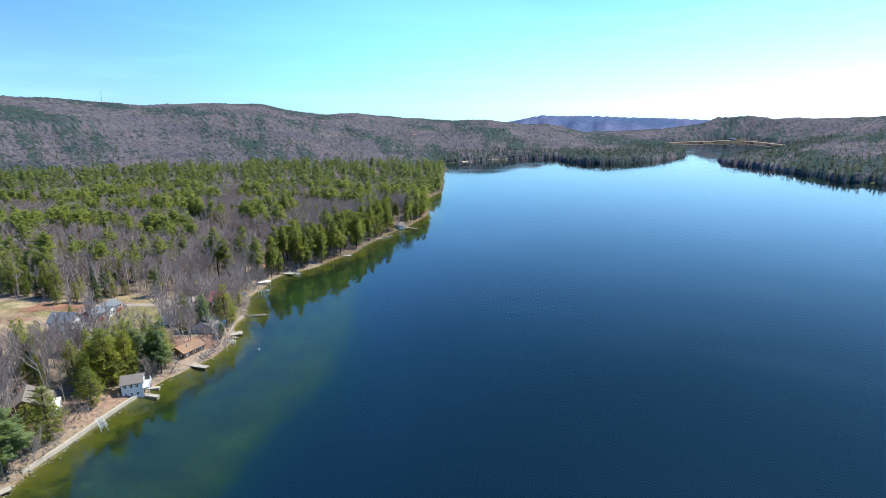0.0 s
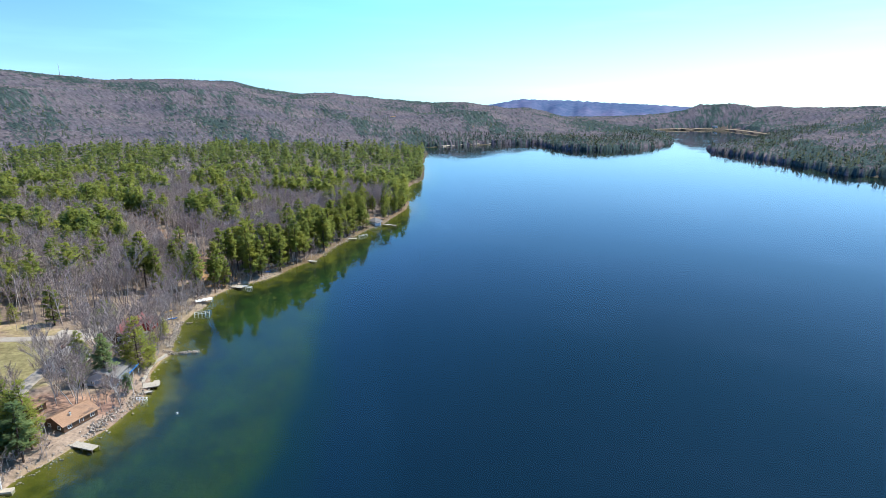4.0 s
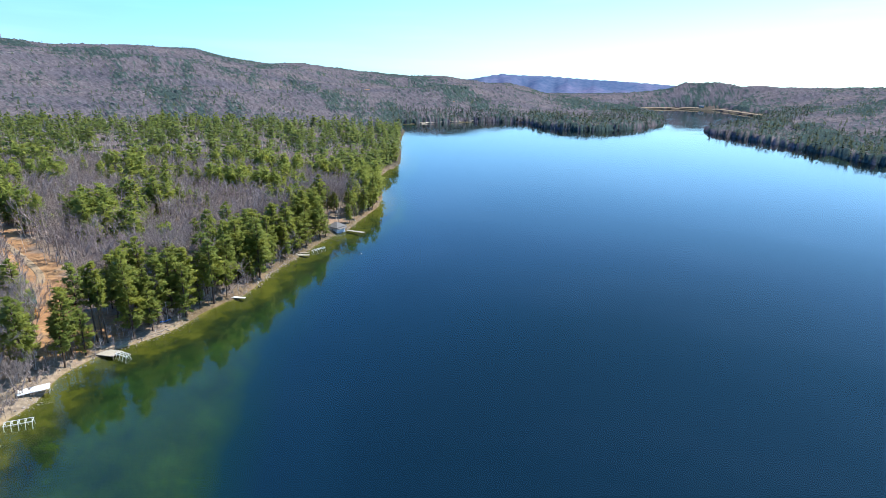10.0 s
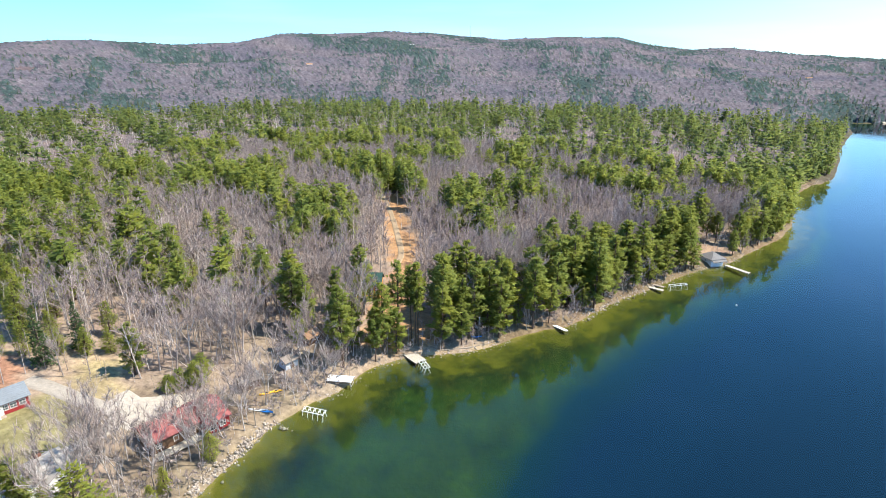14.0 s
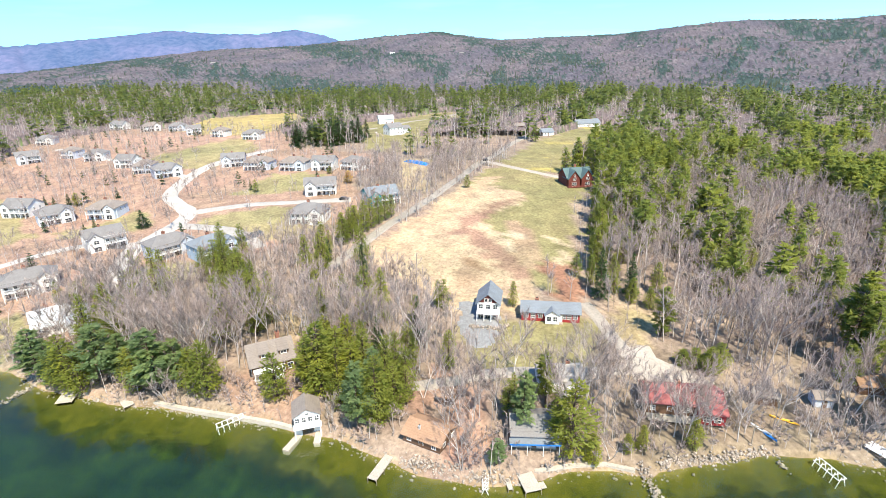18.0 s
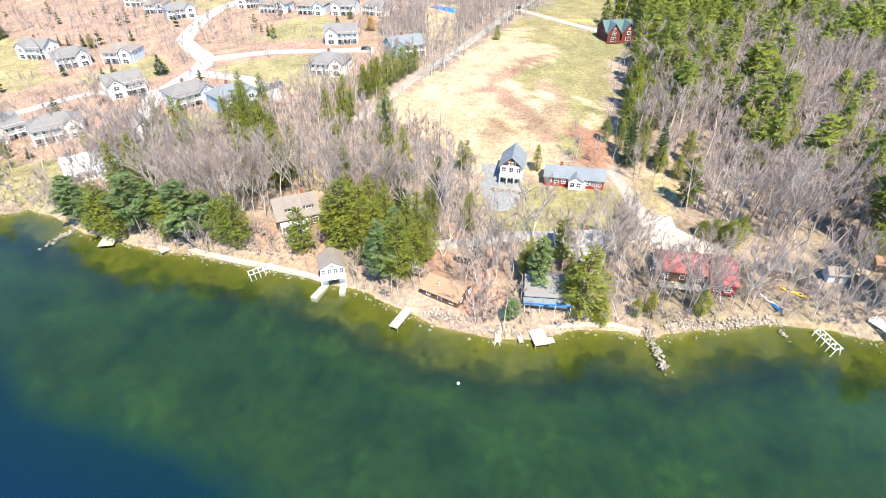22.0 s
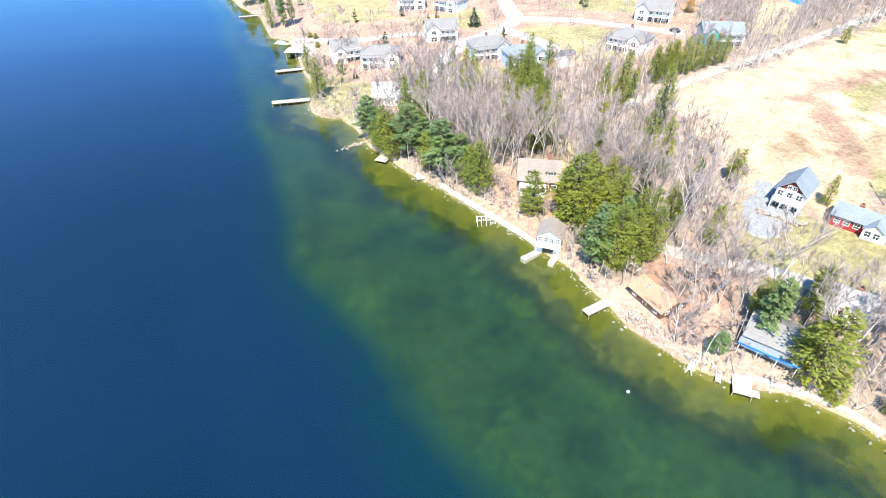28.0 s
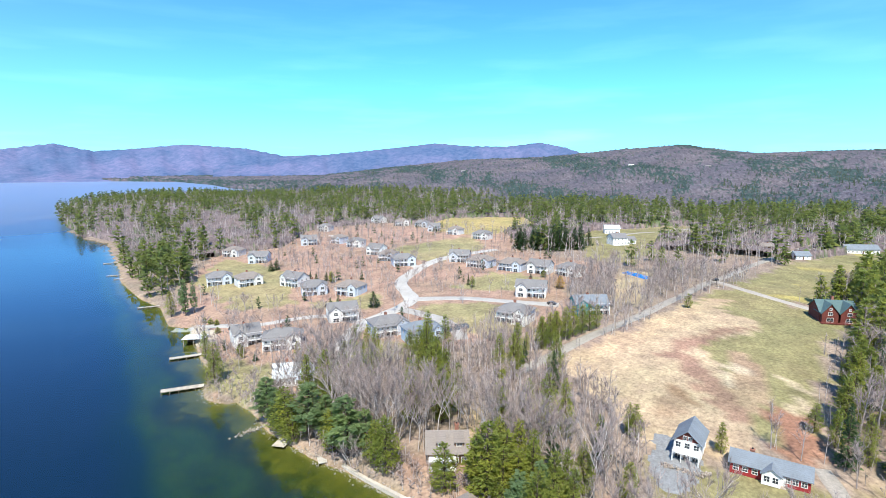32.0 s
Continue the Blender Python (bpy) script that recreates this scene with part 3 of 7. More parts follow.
LAWNS = [[(-217, 58), (-230, 95), (-228, 112), (-200, 118), (-184, 104), (-190, 80)], [(-137, 12), (-116, 28), (-113, 50), (-123, 56), (-137, 38)], [(-222, -101), (-282, -135), (-264, -66), (-203, -4), (-187, -28)],
         [(-310, 20), (-330, -40), (-400, -20), (-430, 0), (-380, 32)], [(-150, 52), (-165, 60), (-170, 84), (-160, 84), (-146, 66)], [(-205, 0), (-232, 25), (-215, 40), (-196, 32)], [(-252, 60), (-292, 66), (-292, 100), (-258, 104)]]
DRIVE = [(-158, 124), (-166, 128), (-184, 136), (-220, 149), (-244, 162), (-275, 172), (-302, 182), (-318, 190), (-373, 210), (-416, 230), (-486, 261), (-529, 284)]
BARN_WAY = [(-312, 188), (-296, 199), (-283, 212), (-272, 226)]
COTTAGE_ROAD = [(-143, 66), (-159, 56), (-178, 48), (-194, 47), (-212, 52), (-225, 52), (-241, 37), (-259, 24), (-294, 18), (-333, 20), (-377, 42)]
COTTAGE_EAST = [(-225, 52), (-230, 64), (-235, 77), (-234, 98), (-239, 121)]
COTTAGE_WEST = [(-160, -40), (-168, -20), (-170, 0), (-182, 13), (-191, 26), (-190, 46)]
COTTAGE_LOOP = [(-210, 54), (-203, 74), (-192, 89), (-180, 97)]
COTTAGE_NORTH = [(-294, 18), (-312, -4), (-340, -40), (-372, -90), (-400, -130)]
FARM_LANE = [(-446, 88), (-488, 110), (-527, 145), (-572, 183)]
SHORE_LANE = [(-99, 158), (-99.5, 166), (-102, 174), (-103, 186), (-102, 194), (-103, 204), (-104, 212)]
LOT_LANE = [(-133, 205), (-124, 207), (-117, 208), (-109, 210), (-103, 215), (-100, 224)]
PINE_DRIVE = [(-182, 400), (-164, 381), (-140, 356), (-122, 335), (-110, 321), (-106, 312)]
ROADS = [(DRIVE, 2.3), (BARN_WAY, 2.0), (COTTAGE_ROAD, 3.6), (COTTAGE_EAST, 3.2), (COTTAGE_WEST, 2.2), (COTTAGE_LOOP, 2.6), (COTTAGE_NORTH, 2.4), (FARM_LANE, 2.2), (SHORE_LANE, 1.7), (LOT_LANE, 1.8), (PINE_DRIVE, 1.2)]
TARP_YARD = [(-326, 138), (-325, 156), (-300, 158), (-250, 156), (-250, 145), (-300, 137)]
FIELD_EDGE = [(-285, 214), (-280, 241), (-250, 241), (-224, 231), (-172, 215), (-140, 208), (-140, 200), (-200, 205), (-260, 215)]
FARM_LAWN = [(-350, 116), (-355, 142), (-420, 156), (-445, 112), (-410, 100)]
CLEARED = [CIRCLE_YARD, TARP_YARD, FIELD_EDGE, FARM_LAWN, GOLD, GREEN, UPPER, GABLE_LAWN, COTTAGES, SOCCER, FARM, PINE_YARD, PIER_YARD, CABIN_YARD, SHORE_YARD]

LITTER, DRY, GRASS, RUST, BEACH, WOODS = (0.29, 0.235, 0.20), (0.43, 0.345, 0.245), (0.25, 0.232, 0.125), (0.36, 0.252, 0.205), (0.33, 0.26, 0.18), (0.125, 0.102, 0.116)


def axis_steps(lo, fine_lo, fine_hi, hi, step, most):
    mid = list(np.arange(fine_lo, fine_hi + 0.1, step))
    out, s, v = [], step, fine_lo
    while v > lo:
        s = min(s * 1.13, most)
        v -= s
        out.insert(0, v)
    s, v = step, mid[-1]
    while v < hi:
        s = min(s * 1.13, most)
        v += s
        mid.append(v)
    return np.array(out + mid)


def build_ground():
    xs, ys = axis_steps(-5200, -330, 40, 3200, 3.0, 60), axis_steps(-3800, -130, 460, 4600, 3.0, 60)
    gx, gy = (a.ravel() for a in np.meshgrid(xs, ys))
    s = shore_distance(gx, gy)
    z = land_height(gx, gy, s)
    z = np.where((gx > 250) & (gy > 700) & (s < np.where(gy > 1350, 8, 45)), np.minimum(z, -1.5), z)
    nx, ny = len(xs), len(ys)
    i = (np.arange(ny - 1)[:, None] * nx + np.arange(nx - 1)).ravel()
    tris = np.concatenate([np.stack([i, i + 1, i + nx + 1], 1), np.stack([i, i + nx + 1, i + nx], 1)])
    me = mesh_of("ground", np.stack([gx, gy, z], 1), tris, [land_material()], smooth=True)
    col = np.ones((len(gx), 4), np.float32)
    col[:, :3] = LITTER
    # far ground fades to the far woods' purple-grey, their haze tint included
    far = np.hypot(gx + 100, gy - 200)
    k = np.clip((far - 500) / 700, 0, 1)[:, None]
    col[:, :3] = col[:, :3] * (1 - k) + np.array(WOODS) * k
    for poly, c in [(CIRCLE_YARD, (0.36, 0.30, 0.185)), (TARP_YARD, DRY), (FARM_LAWN, GRASS), (COTTAGES, RUST), (GOLD, DRY), (GREEN, GRASS), (UPPER, GRASS), (GABLE_LAWN, GRASS), (SOCCER, (0.38, 0.32, 0.15)), (FARM, GRASS), (PINE_YARD, (0.40, 0.245, 0.14)), (PIER_YARD, RUST),
                    (CABIN_YARD, (0.24, 0.195, 0.155)), (SHORE_YARD, RUST)] + [(q, (0.30, 0.27, 0.155)) for q in LAWNS]:
        jx, jy = gx + 3 * waves(gx, gy, 17, 21), gy + 3 * waves(gx, gy, 17, 22)
        col[inside(jx, jy, poly), :3] = c
    # worn brown tracks and wet hollows in the dry meadow
    m = inside(gx, gy, GOLD) & (waves(gx, gy, 46, 31) > 0.42)
    col[m, :3] = (0.36, 0.27, 0.19)
    for line, half, c in [([(-233, 202), (-227, 194), (-218, 185), (-208, 178)], 2.2, (0.29, 0.20, 0.15)), ([(-208, 178), (-192, 171), (-187, 176), (-174, 181), (-161, 186), (-152, 190)], 3.6, (0.32, 0.215, 0.165)),
                          ([(-163, 171), (-161, 177), (-154, 180)], 1.8, (0.30, 0.21, 0.14)), ([(-157, 200), (-146, 203), (-135, 201)], 4.6, (0.29, 0.165, 0.12)), ([(-95, 160), (-100, 166), (-90, 170), (-82, 170)], 5.0, (0.34, 0.225, 0.18)),
                          ([(-186, 192), (-172, 188)], 1.8, (0.47, 0.40, 0.30)), ([(-182, 204), (-175, 208), (-160, 204)], 1.8, (0.46, 0.39, 0.28)), ([(-175, 142), (-205, 158), (-240, 175), (-270, 188)], 5.0, (0.46, 0.36, 0.25)),
                          ([(-131, 118), (-128, 128), (-122, 126)], 4.0, (0.47, 0.37, 0.25)), ([(-130, 207), (-132, 215), (-129, 222), (-118, 223)], 1.4, (0.40, 0.31, 0.24))]:
        col[line_distance(gx + 2 * waves(gx, gy, 14, 51), gy + 2 * waves(gx, gy, 14, 52), line) < half, :3] = c
    m = inside(gx, gy, UPPER) & (waves(gx * 2.2, gy * 0.7, 60, 33) > 0.5)
    col[m, :3] = (0.36, 0.32, 0.13)
    col[(s > -1.5) & (s < 0.4) & (gy < 460) & (gx < 60), :3] = BEACH
    col[(s > -1.5) & (s < 3.5) & (gy > 285) & (gx < 60), :3] = (0.19, 0.145, 0.10)
    col[(s > -30) & (s < 25) & ((gx > 60) | (gy > 600)), :3] = (0.10, 0.088, 0.07)
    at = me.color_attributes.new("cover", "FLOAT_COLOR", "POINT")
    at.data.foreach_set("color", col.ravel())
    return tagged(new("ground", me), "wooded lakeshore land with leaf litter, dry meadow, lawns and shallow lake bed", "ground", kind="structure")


build_ground()
lake = new("water", mesh_of("water", [(-5200, -3800, 0), (3200, -3800, 0), (3200, 4600, 0), (-5200, 4600, 0)], [(0, 1, 2), (0, 2, 3)], [water_material()]))
tagged(lake, "calm deep blue lake with a clear green shallow shelf", "lake", kind="structure")


def ribbon(name, line, half, mat, label, lift=0.12):
    """A road laid over the land, rounded at its bends."""
    pts = np.array(line, float)
    for _ in range(2):
        q = np.concatenate([pts[:1], np.stack([pts[:-1] * 0.75 + pts[1:] * 0.25, pts[:-1] * 0.25 + pts[1:] * 0.75], 1).reshape(-1, 2), pts[-1:]])
        pts = q
    d = np.r_[0, np.cumsum(np.linalg.norm(np.diff(pts, axis=0), axis=1))]
    t = np.linspace(0, d[-1], max(3, int(d[-1] / 2.0)))
    pts = np.stack([np.interp(t, d, pts[:, 0]), np.interp(t, d, pts[:, 1])], 1)
    tan = np.gradient(pts, axis=0)
    tan /= np.linalg.norm(tan, axis=1)[:, None]
    nor = np.stack([-tan[:, 1], tan[:, 0]], 1)
    width = half * (1 + 0.08 * waves(t, t * 0, 11, 4))[:, None]
    rows = [pts + nor * width * k for k in (-1.12, -1, -0.5, 0, 0.5, 1, 1.12)]
    v = []
    for k, r in enumerate(rows):
        z = land_height(r[:, 0], r[:, 1]) + (lift if 0 < k < 6 else -0.25)
        v.append(np.c_[r, z])
    n = len(pts)
    v = np.stack(v, 1).reshape(-1, 3)
    i = (np.arange(n - 1)[:, None] * 7 + np.arange(6)).ravel()
    tris = np.concatenate([np.stack([i, i + 7, i + 8], 1), np.stack([i, i + 8, i + 1], 1)])
    return tagged(new(name, mesh_of(name, v, tris, [mat], smooth=True)), label, "road", kind="structure")


for (line, half), (name, mat, label) in zip(ROADS, [
        ("road", GRAVEL, "pale gravel farm drive along the dry meadow"), ("road", GRAVEL, "pale gravel way to the red barn"), ("road", ASPHALT, "worn grey asphalt road among the cottages"),
        ("road", ASPHALT, "worn grey asphalt road past white cottages"), ("road", ASPHALT, "narrow grey asphalt lane above the shore"), ("road", ASPHALT, "short asphalt cul-de-sac by the blue cottage"),
        ("road", ASPHALT, "asphalt lane climbing behind the cottage rows"), ("road", GRAVEL, "gravel lane by the white farmhouse"), ("road", GRAVEL, "narrow pale gravel lane behind the cabins"),
        ("road", GRAVEL, "pale gravel drive to the parking lot"), ("road", SANDY, "sandy drive curving through the pines")]):
    ribbon(name, line, half, mat, label)


ribbon("beach", [(930, 1928), (1065, 1948), (1195, 1968), (1303, 1925), (1254, 1782), (1178, 1568), (1130, 1440), (1048, 1362)], 2.6, SANDY, "pale sandy far shore beyond the narrows", 0.4)
ribbon("beach", [(140, 1172), (190, 1206), (262, 1238)], 3.0, SAND, "pale strip of beach below far shore houses", 0.4)


def patch(name, poly, mat, label, lift=0.14):
    poly = np.array(poly, float)
    x0, y0, x1, y1 = *poly.min(0), *poly.max(0)
    gx, gy = np.meshgrid(np.arange(x0, x1 + 0.9, 0.9), np.arange(y0, y1 + 0.9, 0.9))
    nx = gx.shape[1]
    wob = 0.7 * waves(gx, gy, 6, 12)
    ok = inside(gx + wob, gy + wob, poly)
    z = land_height(gx, gy) + np.where(ok, lift, -0.3)
    i = (np.arange(gx.shape[0] - 1)[:, None] * nx + np.arange(nx - 1)).ravel()
    keep = ok.ravel()[i] | ok.ravel()[i + 1] | ok.ravel()[i + nx] | ok.ravel()[i + nx + 1]
    i = i[keep]
    tris = np.concatenate([np.stack([i, i + 1, i + nx + 1], 1), np.stack([i, i + nx + 1, i + nx], 1)])
    return tagged(new(name, mesh_of(name, np.c_[gx.ravel(), gy.ravel(), z.ravel()], tris, [mat], smooth=True)), label, "pavement", kind="structure")


patch("pavement", [(-111, 208), (-113.5, 216), (-107, 217.5), (-104, 222), (-99, 227), (-97, 222), (-98.5, 214), (-100, 208)], GRAVEL, "pale gravel parking lot behind the red-roofed house")
patch("pavement", [(-136, 170), (-121, 169), (-113, 172), (-112, 177), (-123, 181), (-136, 180)], surface("grey_gravel", (0.21, 0.215, 0.22), 0.95, grain=2), "grey gravel yard round the tall gabled house")
patch("beach", [(-166, -34), (-163, -16), (-150, 0), (-146, -8), (-158, -28)], SAND, "small pale sand beach by the boathouse")
patch("pavement", [(-186, 44), (-196, 40), (-193, 30), (-186, 33)], ASPHALT_NEW, "dark asphalt driveway by a tan cottage")
patch("pavement", [(-184, 88), (-192, 96), (-198, 92), (-190, 82)], ASPHALT_NEW, "dark asphalt driveway by the blue cottage")


def mountains():
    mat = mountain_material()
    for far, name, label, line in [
            (4350, "backdrop", "long distant mountain blue with haze beyond the lake narrows", [(-6, -0.2), (-12, 0.45), (-15.8, 1.12), (-18, 1.0), (-20.6, 0.95), (-24.4, 0.7), (-28.5, 0.5), (-32, 0.25), (-38, -0.2)]),
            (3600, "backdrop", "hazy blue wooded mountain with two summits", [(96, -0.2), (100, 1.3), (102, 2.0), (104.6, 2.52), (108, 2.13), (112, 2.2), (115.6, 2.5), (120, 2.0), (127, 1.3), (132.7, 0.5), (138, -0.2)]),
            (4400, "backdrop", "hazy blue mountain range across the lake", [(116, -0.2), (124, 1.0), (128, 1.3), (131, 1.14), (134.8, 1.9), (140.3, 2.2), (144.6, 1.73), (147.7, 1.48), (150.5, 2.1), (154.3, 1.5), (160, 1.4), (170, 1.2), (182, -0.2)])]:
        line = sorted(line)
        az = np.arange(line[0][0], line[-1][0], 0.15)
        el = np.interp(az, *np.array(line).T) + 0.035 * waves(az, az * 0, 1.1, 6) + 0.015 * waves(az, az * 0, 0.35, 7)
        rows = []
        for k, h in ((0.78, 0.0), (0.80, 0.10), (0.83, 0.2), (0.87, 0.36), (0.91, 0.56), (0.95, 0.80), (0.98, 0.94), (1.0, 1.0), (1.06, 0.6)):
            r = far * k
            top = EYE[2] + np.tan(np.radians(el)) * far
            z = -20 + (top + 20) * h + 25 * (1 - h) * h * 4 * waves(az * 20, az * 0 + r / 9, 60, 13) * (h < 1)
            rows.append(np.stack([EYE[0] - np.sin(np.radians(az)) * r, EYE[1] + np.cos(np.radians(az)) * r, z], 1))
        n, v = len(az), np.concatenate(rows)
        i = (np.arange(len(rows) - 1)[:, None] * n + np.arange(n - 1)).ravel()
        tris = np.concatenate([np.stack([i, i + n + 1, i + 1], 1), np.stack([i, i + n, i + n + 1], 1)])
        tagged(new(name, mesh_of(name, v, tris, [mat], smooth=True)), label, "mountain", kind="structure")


mountains()
# ---- trees ----
def tube(points, radii, sides=5):
    """A tapered limb along points; returns vertices and triangles."""
    points = np.array(points, float)
    v, f = [], []
    for k, (p, r) in enumerate(zip(points, radii)):
        d = points[min(k + 1, len(points) - 1)] - points[max(k - 1, 0)]
        d /= np.linalg.norm(d) + 1e-9
        a = np.cross(d, (0, 0, 1) if abs(d[2]) < 0.9 else (1, 0, 0))
        a /= np.linalg.norm(a)
        b = np.cross(d, a)
        v += [p + r * (math.cos(t) * a + math.sin(t) * b) for t in np.arange(sides) * 2 * math.pi / sides]
    for k in range(len(points) - 1):
        for j in range(sides):
            i, q = k * sides + j, k * sides + (j + 1) % sides
            f += [(i, q, q + sides), (i, q + sides, i + sides)]
    return np.array(v), np.array(f)


def joined(pieces):
    v, f, n = [], [], 0
    for pv, pf in pieces:
        v.append(pv)
        f.append(np.asarray(pf) + n)
        n += len(pv)
    return np.concatenate(v), np.concatenate(f)


def sprays(centres, ways, sizes, rng, flat=0.45):
    """Loose needle sprays: one ragged triangle each, lying outward along ways."""
    n = len(centres)
    out = ways + rng.normal(0, 0.35, (n, 3))
    out[:, 2] += rng.normal(0, flat, n) * 0.6
    out /= np.linalg.norm(out, axis=1)[:, None]
    side = np.cross(out, (0, 0, 1.0)) + rng.normal(0, flat, (n, 3))
    side /= np.linalg.norm(side, axis=1)[:, None]
    s = sizes[:, None]
    a, b, c = centres - out * s * 0.45 + side * s * 0.38, centres - out * s * 0.35 - side * s * 0.4, centres + out * s * 0.75
    # upper sides face up
    down = np.cross(b - a, c - a)[:, 2] < 0
    a[down], b[down] = b[down].copy(), a[down].copy()
    return np.stack([a, b, c], 1).reshape(-1, 3), np.arange(3 * n).reshape(-1, 3)


def pine_shape(seed, count, low=0.3, wide=0.17, size=0.95, limbs=True, kind="pine"):
    """Trunk and crown of a conifer one unit high times 20 m. Uneven whorls of limbs with sprays, gaps between them."""
    rng = np.random.RandomState(seed)
    H = 20.0
    lean = rng.normal(0, 0.015, 2)
    zs = np.linspace(0, H * 0.97, 7 if limbs else 2)
    trunk = [tube(np.c_[zs * lean[0], zs * lean[1], zs], 0.26 * (1 - zs / H) ** 0.8 + 0.03, 6 if limbs else 3)]
    centres, ways, sizes = [], [], []
    z = H * low
    tiers = []
    step = (1.15 if kind == "pine" else 0.75) * (1.0 if count > 300 else 1.7 if count > 80 else 2.6)
    while z < H * 0.985:
        tiers.append(z)
        z += step * rng.uniform(0.7, 1.35)
    weights = []
    branches = []
    for z in tiers:
        k = (z - H * low) / (H * (1 - low))
        if kind == "pine":
            full = (min(1, 0.55 + 1.5 * k)) * (1 - k) ** 0.62 + 0.05
        elif kind == "cedar":
            full = (min(1, 0.62 + 1.5 * k)) * (1 - k) ** 0.55 + 0.04
        else:
            full = (1 - k) ** 0.9 + 0.03
        many = rng.randint(4, 7)
        start = rng.uniform(0, 6.28)
        for j in range(many):
            if rng.rand() < (0.12 if kind == "pine" else 0.04):
                continue
            a = start + j * 6.283 / many + rng.normal(0, 0.25)
            L = H * wide * full * rng.uniform(0.6, 1.25)
            lift = {"pine": 0.12 + 0.35 * k, "cedar": 0.35, "spruce": -0.12 + 0.3 * k}[kind] + rng.normal(0, 0.08)
            branches.append((z, a, L, lift))
            weights.append(L ** 1.25 + 0.25)
    weights = np.array(weights) / sum(weights)
    for (z, a, L, lift), w in zip(branches, weights):
        n = max(1, int(round(count * w)))
        u = rng.uniform(0.3, 1.0, n) ** 0.62
        d = np.array([math.cos(a), math.sin(a), lift])
        p = np.array([z * lean[0], z * lean[1], z]) + d * (u * L)[:, None]
        spread = (0.10 + 0.22 * L * (1 - 0.35 * u))[:, None]
        off = rng.normal(0, 1, (n, 3)) * spread * np.array([0.75, 0.75, 0.52 if kind == "pine" else 0.7])
        centres.append(p + off)
        o = np.array([math.cos(a), math.sin(a), lift * 0.6]) + off / (spread * 4)
        ways.append(o)
        sizes.append(rng.uniform(0.65, 1.3, n) * size)
        if limbs and L > 1.2:
            base = np.array([z * lean[0], z * lean[1], z])
            trunk.append(tube([base, base + d * L * 0.5, base + d * L * 0.92 + np.array([0, 0, 0.12])], [0.07, 0.045, 0.012], 3))
    # leader
    centres.append(np.c_[rng.normal(0, 0.12, 6) + H * lean[0], rng.normal(0, 0.12, 6) + H * lean[1], rng.uniform(H * 0.95, H * 1.01, 6)])
    ways.append(np.tile([0, 0, 1.0], (6, 1)) + rng.normal(0, 0.2, (6, 3)))
    sizes.append(np.full(6, 0.5 * size))
    return joined(trunk), sprays(np.concatenate(centres), np.concatenate(ways), np.concatenate(sizes), rng)


def bare_shape(seed, branch, twigs, spread):
    """Leafless broadleaf tree 14 m high: a forking trunk, limbs and fine twigs."""
    rng = np.random.RandomState(seed)
    H = 14.0
    wood, tips = [], []

    def grow(p, d, L, r, level):
        mid = p + d * L * 0.5 + rng.normal(0, 0.05 * L, 3)
        end = p + d * L + rng.normal(0, 0.04 * L, 3)
        wood.append(tube([p, mid, end], [r, r * 0.8, r * 0.55], 4 if level < 2 else 3))
        tips.append((p, mid, end, level))
        if level >= 3 or len(tips) > branch:
            return
        for j in range(rng.randint(2, 4) if level else rng.randint(3, 6)):
            k = rng.uniform(0.45, 1.0) if level else rng.uniform(0.5, 1.0)
            q = p + (end - p) * k
            a = rng.uniform(0, 6.283)
            side = np.array([math.cos(a), math.sin(a), rng.uniform(0.1, 0.7)])
            nd = d * rng.uniform(0.55, 0.95) + side * rng.uniform(0.35, 0.75) * spread * 2
            nd /= np.linalg.norm(nd)
            nd[2] = abs(nd[2]) * 0.9 + 0.1
            grow(q, nd, L * rng.uniform(0.5, 0.75), r * 0.55 * rng.uniform(0.7, 1.0), level + 1)

    stems = 1 if rng.rand() < 0.7 else 2
    for j in range(stems):
        d = np.array([rng.normal(0, 0.1 * stems), rng.normal(0, 0.1 * stems), 1.0])
        grow(np.array([j * 0.3, 0, 0.0]), d / np.linalg.norm(d), H * rng.uniform(0.62, 0.78), 0.165, 0)
    outer = [t for t in tips if t[3] >= 1]
    tv = []
    for k in range(twigs):
        p, mid, end, level = outer[rng.randint(len(outer))]
        q = p + (end - p) * rng.uniform(0.3, 1.0)
        d = (end - p) / (np.linalg.norm(end - p) + 1e-6) + rng.normal(0, 0.55, 3)
        d[2] += 0.6
        d /= np.linalg.norm(d)
        L = rng.uniform(0.8, 2.1)
        s = np.cross(d, rng.normal(0, 1, 3))
        s *= 0.024 / (np.linalg.norm(s) + 1e-6)
        tv += [q - s, q + s, q + d * L]
    tv = np.array(tv)
    return joined(wood), (tv, np.arange(len(tv)).reshape(-1, 3))


def clump_shape(seed, wide, low=0.12):
    """A far tree as seen from a kilometre: an uneven tuft of six facets, 10 m high."""
    rng = np.random.RandomState(seed)
    a = np.arange(6) * 1.0472 + rng.uniform(-0.3, 0.3, 6)
    r = wide * rng.uniform(0.7, 1.25, 6)
    ring = np.c_[r * np.cos(a), r * np.sin(a), 10 * low + rng.uniform(-0.8, 1.2, 6)]
    v = np.vstack([ring, [[rng.normal(0, 0.5), rng.normal(0, 0.5), 10.0]]])
    f = np.array([(k, (k + 1) % 6, 6) for k in range(6)])
    return (v[:3], f[:1] * 0 + np.array([[0, 1, 2]])), (v, f)


